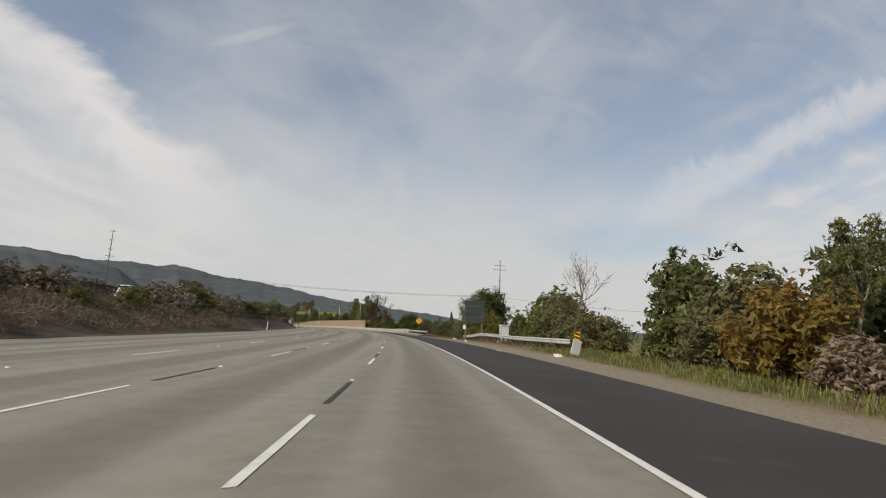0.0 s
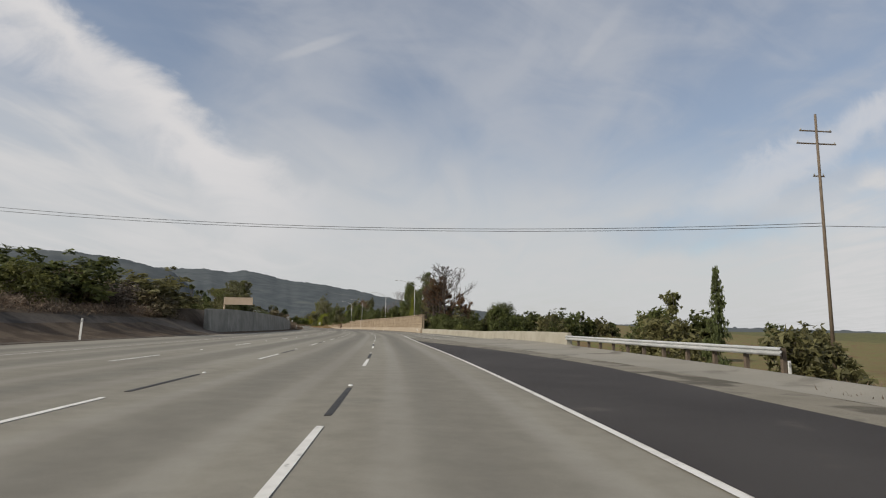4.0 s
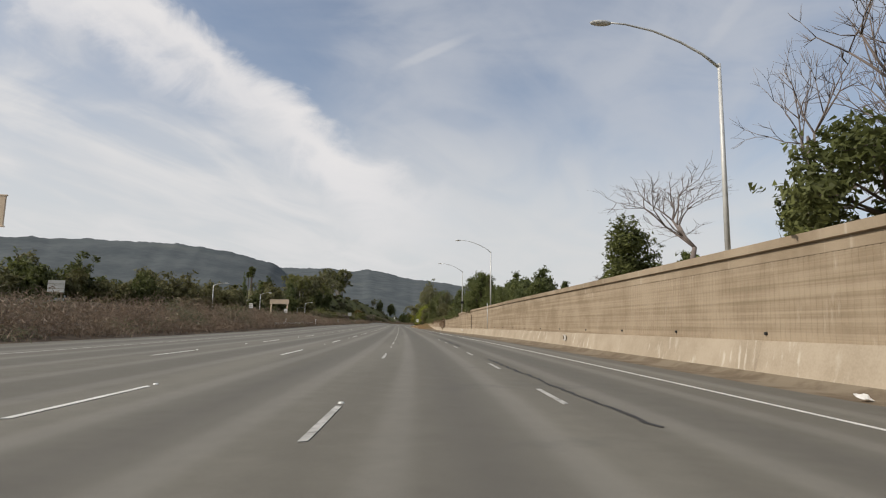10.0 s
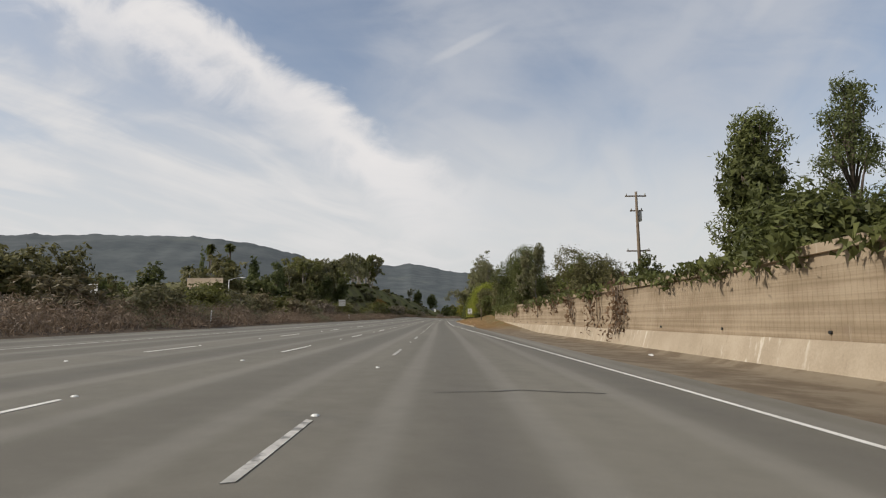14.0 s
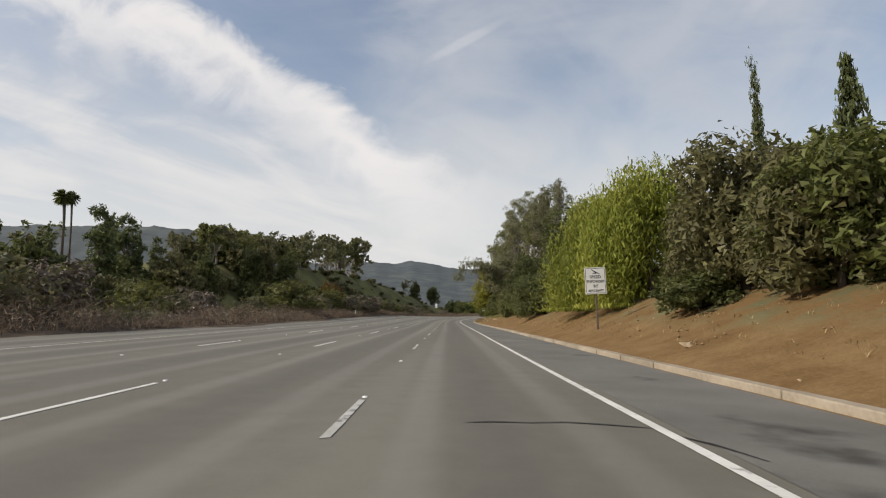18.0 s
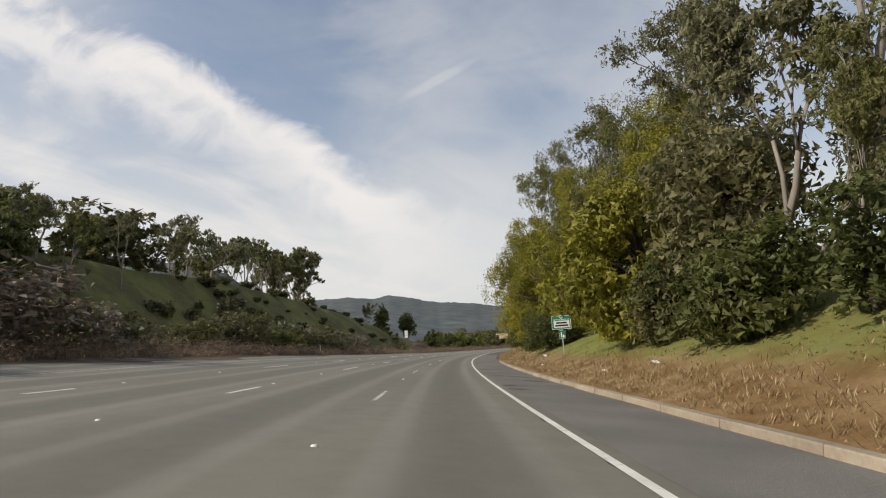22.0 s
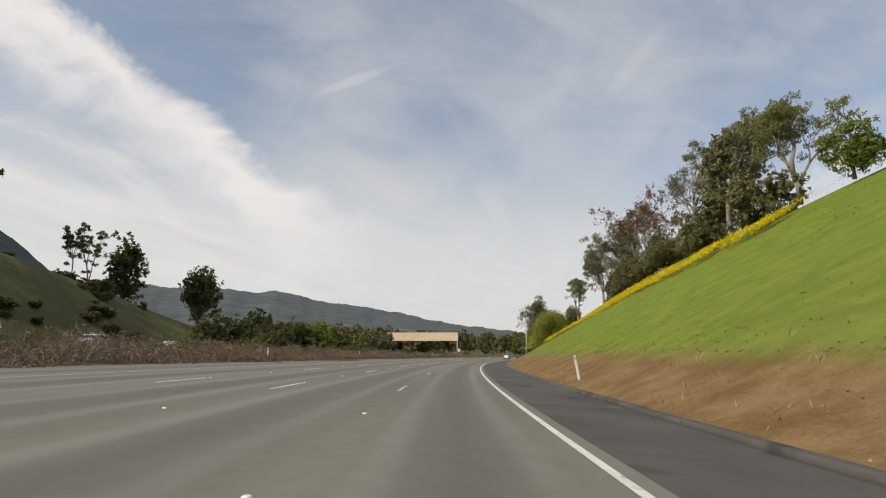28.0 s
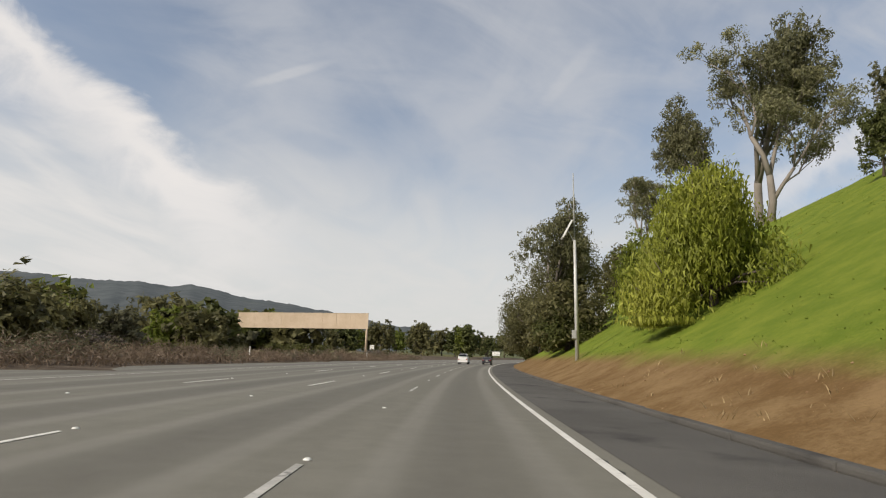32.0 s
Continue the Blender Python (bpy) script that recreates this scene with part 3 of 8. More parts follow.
def make_ground():
    ss = list(np.arange(-280, 1500, 7.0)) + list(np.arange(1500, 2340, 40.0))
    dr = [7.0, 8.5, 10, 11.2, 12.45, 12.8, 15, 18, 22, 27, 33, 40, 48, 60, 80, 110, 150, 230]
    dl = [-230, -190, -160, -135, -115, -100, -88, -78, -72, -67, -62, -57, -53, -50, -42, -33, -29, -26, -23, -20, -17.6, -15.3]
    cols = dl + [-9.0, -3.0, 3.0] + [None] + dr
    verts, uvs, faces, n = [], [], [], len(cols)
    for s in ss:
        for d in cols:
            if d is None:
                d = 6.4
            u = -0.12 if -15.2 < d < 6.5 else land(s, d)
            if abs(d) > 18:
                u += (noise.noise((s * 0.03, d * 0.05, 3.0)) * 0.9 + noise.noise((s * 0.11, d * 0.13, 9.0)) * 0.25) * min(1.0, (abs(d) - 18) / 15)
            elif abs(d) > 8 and s > 520:
                u += noise.noise((s * 0.25, d * 0.3, 1.0)) * 0.12
            verts.append(at(s, d, u))
            uvs.append((s, d))
    for i in range(len(ss) - 1):
        for j in range(n - 1):
            a = i * n + j
            faces.append((a, a + 1, a + n + 1, a + n))
    k = len(verts)
    # the plain beyond, out to the horizon
    far = 4900
    rim = [(-far, -far), (far, -far), (far, far + 800), (-far, far + 800)]
    verts += [(x, y, -5.0) for x, y in rim]
    uvs += [(900.0, -90.0)] * 4
    faces.append((k, k + 1, k + 2, k + 3))
    ob = new("ground", mesh_of("ground", verts, faces, GROUND_MAT, uvs, True))
    tagged(ob, "dirt, dry grass and green grass verges of the road", "ground", kind="structure")
    return ob


make_ground()


# ---- roadway ----
def right_edge(s):
    return ip(s, (-300, 3.75), (150, 3.75), (175, 4.2), (184, 14.4), (190, 14.9), (200, 14.2), (228, 13.6), (238, 12.6), (244, 11.7), (268, 11.3), (300, 9.6), (400, 7.4), (500, 6.6), (560, 6.55), (2400, 6.55))


def make_road():
    ss = list(np.arange(-280, 1400, 6.0))
    cols = [lambda s: (-15.5, 0.0)] + [lambda s, d=d: (d, 0.0) for d in (-11.0, -7.3, -3.66, 0.0)] + [lambda s: (3.66, 0.0), lambda s: (right_edge(s), 0.0)]
    ob = new("road", ribbon("road", ss, cols, ROAD_MAT))
    return tagged(ob, "worn grey concrete and asphalt freeway roadway", "road", kind="structure")


road = make_road()
fresh_edge = lambda s: ip(s, (0, 7.4), (60, 8.0), (80, 7.95), (110, 7.35), (122, 7.7), (138, 8.6), (150, 7.6), (160, 5.6), (168, 3.9)) + 0.12 * noise.noise((s * 0.35, 1.0, 2.0))
ramp_lift = lambda s: ip(s, (110, 0.02), (147, 0.16), (165, 0.22), (180, 0.16), (194, 0.0))
ramp_near = lambda s: ip(s, (100, 7.3), (112, 8.2), (115, 9.0), (121, 9.5), (128, 10.1), (140, 10.2), (160, 8.8), (182, 6.8), (204, 5.5))
ramp_far = lambda s: ip(s, (100, 7.5), (112, 9.3), (119, 10.5), (125, 11.3), (135, 12.3), (147, 13.0), (158, 13.7), (180, 14.4), (186, 14.7))
GORE_GRAVEL = surface("gore_gravel", rgb(0.185, 0.165, 0.125), rgb(0.27, 0.245, 0.195), 0.5, 22, 0.95, 0.4, world_space=True, spots=(rgb(0.10, 0.088, 0.066), 0.5, 0.5, 0.62))
RAMP_CONCRETE = surface("ramp_concrete", rgb(0.225, 0.208, 0.170), rgb(0.285, 0.264, 0.22), 0.25, 18, 0.9, 0.25, world_space=True, spots=(rgb(0.14, 0.125, 0.10), 0.35, 0.56, 0.7))
gore = new("pavement", ribbon("pavement", list(np.arange(106, 186, 3.0)), [lambda s: (3.72, 0.010), lambda s: (ramp_near(s), 0.010)], GORE_GRAVEL))
tagged(gore, "pale gravelly gore between shoulder and merging lane", "gore", kind="structure")
ramp_road = new("road", ribbon("road", list(np.arange(107, 189, 3.0)), [lambda s: (ramp_near(s), 0.012), lambda s: (ramp_far(s) - 0.3, ramp_lift(s)), lambda s: (ramp_far(s), ramp_lift(s) + 0.1), lambda s: (ramp_far(s) + 0.3, ramp_lift(s) + 0.09), lambda s: (ramp_far(s) + 1.1, -0.5)], RAMP_CONCRETE))
tagged(ramp_road, "light concrete merging lane with a low dike", "road", kind="structure")
shoulder = new("road_shoulder", ribbon("road_shoulder", list(np.arange(-280, 182, 3.0)), [lambda s: (3.7, 0.018), lambda s: (fresh_edge(s), 0.016)], NEW_ASPHALT))
tagged(shoulder, "freshly laid black asphalt shoulder", "road shoulder", kind="structure")
DARK_ASPHALT = surface("dark_shoulder_asphalt", rgb(0.075, 0.07, 0.064), rgb(0.115, 0.108, 0.098), 0.3, 40, 0.9, 0.4, world_space=True, spots=(rgb(0.045, 0.042, 0.04), 0.4, 0.56, 0.72))
dark_verge = new("road_shoulder", ribbon("road_shoulder", list(np.arange(757, 1200, 6.0)), [lambda s: (3.9, 0.006), lambda s: (KERB_D - 0.02, 0.004)], DARK_ASPHALT))
tagged(dark_verge, "dark tar-stained asphalt shoulder beside the green slope", "road shoulder", kind="structure")
verge = new("road_shoulder", ribbon("road_shoulder", list(np.arange(505, 758, 6.0)), [lambda s: (3.9, 0.006), lambda s: (KERB_D - 0.02, 0.004)], OLD_ASPHALT))
tagged(verge, "dark weathered asphalt shoulder along the kerb", "road shoulder", kind="structure")
opposite = new("road", ribbon("road", list(np.arange(-280, 1400, 12.0)), [lambda s: (-49.0, left_profile(s)[5][1] + 0.14), lambda s: (-34.0, left_profile(s)[4][1] + 0.14)], OLD_ASPHALT))
tagged(opposite, "grey asphalt of the opposite carriageway", "road", kind="structure")


# lane lines
def dash_phase(s):
    return ip(s, (0, 4.9), (204, 4.8), (233, 6.0), (292, 5.6), (350, 4.7), (409, 3.8), (496, 3.7), (525, 4.9), (555, 6.6), (584, 8.1), (613, 9.6), (642, 12.2), (672, 15.4), (701, 18.3), (730, 20.6), (818, 29.5), (847, 34.0), (876, 38.3), (905, 41.7), (934, 45.5), (1200, 75)) + ip(s, (0, 0.1), (66, -1.1), (211, -1.8), (272, -1.1), (330, -0.8), (387, -1.2), (503, -1.5), (565, -1.2), (626, -2.1), (708, -1.5), (830, -0.9), (890, -2.0), (942, -0.8))


def dash_mesh(name, material, start=0.0):
    bm = bmesh.new()
    pts = [(-0.052, start), (0.048, start + 0.05), (0.054, 1.7), (0.045, 3.62), (-0.048, 3.66), (-0.054, 1.9)]
    f = bm.faces.new([bm.verts.new((x, y, 0)) for x, y in pts])
    r = bmesh.ops.extrude_face_region(bm, geom=[f])
    bmesh.ops.translate(bm, verts=[v for v in r["geom"] if isinstance(v, bmesh.types.BMVert)], vec=(0, 0, 0.006))
    bmesh.ops.recalc_face_normals(bm, faces=bm.faces)
    me = bpy.data.meshes.new(name)
    bm.to_mesh(me)
    bm.free()
    me.materials.append(material)
    return me


DASH, WORN_DASH, BLACK_DASH = dash_mesh("dash", PAINT), dash_mesh("worn_dash", OLD_PAINT, 1.0), dash_mesh("black_dash", TAR)
bm = bmesh.new()
bmesh.ops.create_cone(bm, cap_ends=True, segments=10, radius1=0.055, radius2=0.035, depth=0.02)
bmesh.ops.translate(bm, verts=bm.verts, vec=(0, 0, 0.01))
DOT = bpy.data.meshes.new("road_stud")
bm.to_mesh(DOT)
bm.free()
DOT.materials.append(WHITE)


def road_pose(s, d, up=0.003):
    x, y, h = line(s)
    b = float(np.interp(s, FS, FB))
    return Matrix.Translation(at(s, d, up)) @ Matrix.Rotation(h, 4, "Z") @ Matrix.Rotation(b, 4, "Y")


def lay(name, me, m):
    ob = new(name, me)
    ob.parent, ob.matrix_basis = road, m


k = -3
while True:
    base = k * 14.63
    s = base + dash_phase(base + 5)
    for _ in range(4):
        s = base + dash_phase(s)
    if s > 1090:
        break
    old = s > 225
    for d, off in ((0.0, 0.0), (-3.66, ip(s, (280, 2.3), (330, 1.3), (400, 1.0), (505, 1.8), (565, 0.8), (627, 1.8), (709, 0.9), (830, -1.0), (890, 1.4))), (-7.32, -0.4)):
        lay("lane_dash", WORN_DASH if old and d == 0.0 else DASH, road_pose(s + off, d))
        lay("road_stud", DOT, road_pose(s + off + (3.95 if s > 235 else 8.6), d))
        if s > 300:
            lay("road_stud", DOT, road_pose(s + off + 10.9, d))
        if s < 235 and d != -7.32:
            lay("black_dash", BLACK_DASH, road_pose(s + off + 4.5, d, 0.001))
    k += 1


SHORT_DASH, SHORT_WORN = dash_mesh("short_dash", PAINT, 1.36), dash_mesh("short_worn_dash", OLD_PAINT, 1.36)
for i in range(19):
    s = 203.1 + i * 7.47
    lay("lane_dash", SHORT_DASH if s < 238 else SHORT_WORN, road_pose(s, ip(s, (202, 5.4), (214, 4.6), (234, 4.5), (245, 3.8), (275, 3.62), (345, 3.6))))


def stripe(ss, df, half, material, up=0.004):
    return ribbon("edge_line", ss, [lambda s: (df(s) - half, up), lambda s: (df(s) + half, up)], material)


lines = [
    (list(np.arange(-60, 200, 4.0)), lambda s: ip(s, (0, 3.66), (180, 3.66), (200, 4.0)), 0.075, PAINT, 0.014),
    (list(np.arange(168, 204, 4.0)), lambda s: ip(s, (168, 8.6), (182, 6.8), (198, 5.9), (204, 5.5)), 0.07, PAINT, 0.014),
    (list(np.arange(172, 500, 4.0)), lambda s: ip(s, (168, 12.4), (187, 11.3), (200, 10.6), (215, 9.6), (240, 8.9), (250, 8.2), (275, 7.7), (305, 7.4), (335, 7.1), (362, 6.5), (392, 6.5), (420, 6.1), (450, 5.2), (480, 4.3), (500, 3.8)), 0.06, PAINT, 0.006),
    (list(np.arange(500, 1200, 4.0)), lambda s: ip(s, (500, 3.8), (515, 3.66), (580, 3.66), (700, 3.56), (2000, 3.60)), 0.07, PAINT, 0.012),
    (list(np.arange(-100, 1200, 6.0)), lambda s: -11.3, 0.06, OLD_PAINT, 0.004),
]
for ss, df, half, mt, up in lines:
    tagged(new("edge_line", stripe(ss, df, half, mt, up)), "painted solid edge line on the roadway", "road marking", kind="structure")

# kerb stones along the right verge
bm = bmesh.new()
add_box(bm, (0.30, 2.9, 0.22), (0.15, 1.46, 0.02), 0.03)
bmesh.ops.subdivide_edges(bm, edges=[e for e in bm.edges if abs(e.verts[0].co.y - e.verts[1].co.y) > 2], cuts=1)
KERB_MESH = bpy.data.meshes.new("kerb_stone")
bm.to_mesh(KERB_MESH)
bm.free()
KERB_MESH.materials.append(KERB)
bm = bmesh.new()
add_box(bm, (0.30, 2.94, 0.15), (0.10, 1.46, 0.03), 0.05)
DIKE_MESH = bpy.data.meshes.new("dike_piece")
bm.to_mesh(DIKE_MESH)
bm.free()
DIKE_MESH.materials.append(DARK_ASPHALT)
kerb = thing("kerb", "weathered concrete kerb between shoulder and dirt slope", "kerb", kind="structure")
rk = random.Random(4)
for i in range(230):
    s = 500 + i * 2.95
    ob = new("kerb_stone", KERB_MESH if s < 711 else DIKE_MESH)
    ob.parent, ob.matrix_basis = kerb, road_pose(s, ip(s, (500, 6.75), (540, KERB_D), (2000, KERB_D)) + rk.uniform(-0.02, 0.02), 0.03 + rk.uniform(-0.012, 0.012)) @ Matrix.Rotation(rk.uniform(-0.006, 0.006), 4, "Z")

# ---- concrete barrier, retaining walls ----
def streaked(name, low, high, lime, soil, runs_by=0.7):
    """Cast concrete with pale lime runs and dark streaks down its face."""
    m = bpy.data.materials.new(name)
    m.use_nodes = True
    n = Net(m.node_tree)
    pos = n.add("ShaderNodeNewGeometry").outputs["Position"]
    q = n.add("ShaderNodeSeparateXYZ", (), i0=pos)
    tall = n.vec(q.outputs[0], q.outputs[1], n.math("MULTIPLY", q.outputs[2], 0.12))
    coarse, grain = n.noise(pos, 0.5, 5.0), n.noise(pos, 14.0, 5.0, 0.65)
    col = n.mix(n.step(n.math("ADD", n.math("MULTIPLY", coarse, 0.65), n.math("MULTIPLY", grain, 0.35)), 0.34, 0.66), low, high)
    runs = n.math("MULTIPLY", n.step(n.noise(tall, 3.2, 5.0, 0.6), 0.54, 0.66), n.step(n.noise(pos, 0.22, 3.0), 0.42, 0.58))
    col = n.mix(n.math("MULTIPLY", runs, runs_by), col, lime)
    col = n.mix(n.math("MULTIPLY", n.step(n.noise(tall, 1.1, 5.0, 0.7), 0.58, 0.72), 0.5), col, soil)
    bs = n.add("ShaderNodeBsdfPrincipled", (), Base_Color=col, Roughness=0.92, Normal=n.add("ShaderNodeBump", (), Strength=0.2, Distance=0.03, Height=grain))
    bs.inputs["Specular IOR Level"].default_value = 0.2
    n.add("ShaderNodeOutputMaterial", (), Surface=bs)
    return m


CAST = streaked("cast_barrier", rgb(0.285, 0.262, 0.205), rgb(0.37, 0.342, 0.275), rgb(0.46, 0.43, 0.36), rgb(0.20, 0.18, 0.14), 0.35)
BD = lambda s: ip(s, (136, 15.2), (146, 14.2), (158, 13.9), (180, 14.5), (190, 14.9), (200, 14.2), (228, 13.6), (238, 12.6), (244, 11.7))


def barrier_section(s):
    d, z = BD(s), ramp_lift(s)
    return [(d, z - 0.6), (d + 0.01, z), (d + 0.13, z + 0.93), (d + 0.16, z + 0.96), (d + 0.38, z + 0.96), (d + 0.41, z + 0.93), (d + 0.5, z - 0.6)]


barrier = thing("barrier", "long pale concrete safety barrier beside the merging lane", "barrier", kind="structure")
for a in np.arange(158, 242, 14.0):
    part("barrier_segment", loft("barrier_segment", list(np.linspace(a, a + 13.96, 8)), barrier_section, CAST), CAST, barrier)


def wall_material():
    """Ribbed, sand-coloured retaining wall with stains. UV: station and offset; height from the object's z."""
    m = bpy.data.materials.new("ribbed_wall")
    m.use_nodes = True
    n = Net(m.node_tree)
    uv = n.add("ShaderNodeUVMap", (("layer", "plan"),)).outputs[0]
    pos = n.add("ShaderNodeNewGeometry").outputs["Position"]
    sp = n.add("ShaderNodeSeparateXYZ", (), i0=uv)
    s, h = sp.outputs[0], sp.outputs[1]
    rows = n.noise(n.vec(n.math("MULTIPLY", s, 0.03), n.math("MULTIPLY", h, 4.6)), 1.0, 6.0, 0.68)
    drip = n.noise(n.vec(n.math("MULTIPLY", s, 1.6), n.math("MULTIPLY", h, 0.35)), 1.0, 5.0, 0.65)
    mid = n.noise(pos, 0.5, 5.0, 0.6)
    col = n.mix(n.step(n.math("ADD", n.math("MULTIPLY", rows, 0.6), n.math("MULTIPLY", mid, 0.4)), 0.38, 0.62), rgb(0.210, 0.159, 0.106), rgb(0.325, 0.259, 0.184))
    col = n.mix(n.math("MULTIPLY", n.step(drip, 0.60, 0.72), 0.4), col, rgb(0.50, 0.44, 0.36))
    col = n.mix(n.math("MULTIPLY", n.step(n.noise(pos, 0.9, 5.0, 0.7), 0.60, 0.74), 0.5), col, rgb(0.19, 0.14, 0.10))
    grain = n.noise(pos, 30.0, 3.0, 0.7)
    k = n.math("ADD", 0.9, n.math("MULTIPLY", grain, 0.2))
    col = n.mix(1.0, col, n.vec(k, k, k), "MULTIPLY")
    bs = n.add("ShaderNodeBsdfPrincipled", (), Base_Color=col, Roughness=0.92, Normal=n.add("ShaderNodeBump", (), Strength=0.3, Distance=0.03, Height=grain))
    bs.inputs["Specular IOR Level"].default_value = 0.2
    n.add("ShaderNodeOutputMaterial", (), Surface=bs)
    return m


RIBBED = wall_material()
FOOT = streaked("stained_footing", rgb(0.29, 0.235, 0.17), rgb(0.39, 0.325, 0.245), rgb(0.56, 0.51, 0.43), rgb(0.20, 0.155, 0.11))
GREY_WALL = streaked("streaked_grey_concrete", rgb(0.185, 0.18, 0.16), rgb(0.30, 0.29, 0.26), rgb(0.40, 0.39, 0.36), rgb(0.085, 0.08, 0.07), 0.6)
WALL_D = 12.0


def wall_top(s):
    return ip(s, (242, 4.05), (320, 4.1), (400, 4.0), (430, 3.45), (505, 3.3), (520, 3.6))


def wall_foot(s):
    return ip(s, (240, 1.2), (290, 1.1), (330, 0.95), (480, 0.85), (500, 0.95), (520, 1.1))


wall = thing("retaining_wall", "tall sand-coloured ribbed concrete retaining wall with stains", "retaining wall", kind="structure")


def rib_panel(a, b, cap=0.62):
    """One bay of the wall: upright ribs between footing and a smooth cap band."""
    verts, uvs, faces = [], [], []
    n = max(2, int((b - a) / 0.22))
    cols = []
    for i in range(n):
        s = a + (b - a) * i / n
        w = (b - a) / n
        cols += [(s, 0.0), (s + w * 0.6, 0.0), (s + w * 0.66, 0.014), (s + w * 0.94, 0.014)]
    cols.append((b, 0.0))
    for s, dep in cols:
        for up in (wall_foot(s) - 0.05, wall_top(s) - cap):
            verts.append(at(s, WALL_D + dep + 0.02 * up, up))
            uvs.append((s, up))
    for i in range(len(cols) - 1):
        faces.append((2 * i, 2 * i + 1, 2 * i + 3, 2 * i + 2))
    return mesh_of("ribbed_panel", verts, faces, RIBBED, uvs)


for a in np.arange(242, 516, 7.2):
    b = min(a + 7.2, 519.5)
    part("ribbed_panel", rib_panel(a, b), RIBBED, wall)
    part("footing", loft("footing", [a, (a + b) / 2, b], lambda s: [(WALL_D - 0.55, min(land(s, 11.2), 0) - 0.3), (WALL_D - 0.36, 0.25), (WALL_D - 0.18, wall_foot(s)), (WALL_D + 0.3, wall_foot(s)), (WALL_D + 0.3, -0.3)], FOOT), FOOT, wall)
wall_ss = list(np.arange(242, 520, 4.0)) + [519.5]
part("cap", loft("cap", wall_ss, lambda s: [(WALL_D + 0.058, wall_top(s) - 0.64), (WALL_D + 0.062, wall_top(s) - 0.30), (WALL_D - 0.06, wall_top(s) - 0.28), (WALL_D - 0.06, wall_top(s)), (WALL_D + 0.5, wall_top(s)), (WALL_D + 0.5, wall_top(s) - 0.64)], RIBBED), RIBBED, wall)
part("core", loft("core", wall_ss, lambda s: [(WALL_D + 0.18, -0.3), (WALL_D + 0.18, wall_top(s) - 0.3), (WALL_D + 0.5, wall_top(s) - 0.3), (WALL_D + 0.5, -0.3)], RIBBED), RIBBED, wall)

left_wall = thing("retaining_wall", "grey streaked concrete retaining wall along the median", "retaining wall", kind="structure")
for a in np.arange(180, 266, 8.6):
    b = min(a + 8.96, 268)
    part("wall_panel", loft("wall_panel", [a, (a + b) / 2, b], lambda s: [(-17.9, -0.3), (-17.9, ip(s, (180, 2.5), (190, 2.8), (215, 2.85), (245, 2.7), (268, 2.0))), (-17.5, ip(s, (180, 2.5), (190, 2.8), (215, 2.85), (245, 2.7), (268, 2.0))), (-17.3, -0.3)], GREY_WALL), GREY_WALL, left_wall)
BANK = surface("bare_bank", rgb(0.075, 0.06, 0.047), rgb(0.145, 0.12, 0.095), 0.25, 4, 0.95, 0.4, spots=(rgb(0.05, 0.042, 0.034), 0.5, 0.5, 0.66))
apron = new("pavement", ribbon("pavement", list(np.arange(-120, 184, 6.0)), [lambda s: (-15.4, 0.03), lambda s: (-17.5, 0.35), lambda s: (-19.8, 1.45)], BANK))
tagged(apron, "dirty concrete slope paving along the median", "slope paving", kind="structure")

# dark board wall along the far side of the opposite carriageway
DARK_BOARDS = surface("dark_wall_boards", rgb(0.035, 0.026, 0.022), rgb(0.075, 0.058, 0.05), 0.6, 9, 0.9, 0.3, vary=0.15)
WALL_TOP = lambda s: ip(s, (40, 6.9), (86, 6.95), (114, 7.2), (160, 6.9), (186, 5.6), (200, 4.6))
board_wall = thing("retaining_wall", "long dark board wall beyond the opposite carriageway", "wall", kind="structure")
for a in np.arange(40, 198, 6.0):
    part("board_panel", loft("board_panel", [a, a + 3, a + 5.94], lambda s: [(-51.0, 2.8), (-51.0, WALL_TOP(s)), (-51.25, WALL_TOP(s)), (-51.25, 2.8)][::-1], DARK_BOARDS), None, board_wall)
    part("wall_cap", loft("wall_cap", [a, a + 3, a + 5.94], lambda s: [(-50.9, WALL_TOP(s)), (-50.9, WALL_TOP(s) + 0.14), (-51.35, WALL_TOP(s) + 0.14), (-51.35, WALL_TOP(s))][::-1], POST_WOOD), None, board_wall)

# ---- plants: skeletons of limbs, crowns of many small leaves ----
def leaf_tris(rng, centres, size, stretch=1.8, hang=0.0, jitter=0.35, face=None, aspect=1.0):
    """Corners of one small three-sided leaf at each centre, turned towards face where it is given."""
    n = len(centres)
    a = rng.normal(size=(n, 3))
    if face is not None:
        nrm = face + rng.normal(size=(n, 3)) * 0.55
        a = np.cross(nrm, a)
    if hang:
        a[:, 2] = a[:, 2] * (1 - abs(hang)) - 2.2 * hang
    a /= np.linalg.norm(a, axis=1)[:, None] + 1e-9
    b = np.cross(a, rng.normal(size=(n, 3)) if face is None else nrm)
    b /= np.linalg.norm(b, axis=1)[:, None] + 1e-9
    k = size * (1 + jitter * rng.uniform(-1, 1, n))[:, None]
    q = np.array([1, 1, 1 / aspect])
    p = np.asarray(centres)
    v = np.stack([p - (a * stretch * 0.5 + b * 0.5) * k * q, p - (a * stretch * 0.35 - b * 0.5) * k * q, p + a * stretch * 0.6 * k * q], 1)
    return v.reshape(-1, 3)


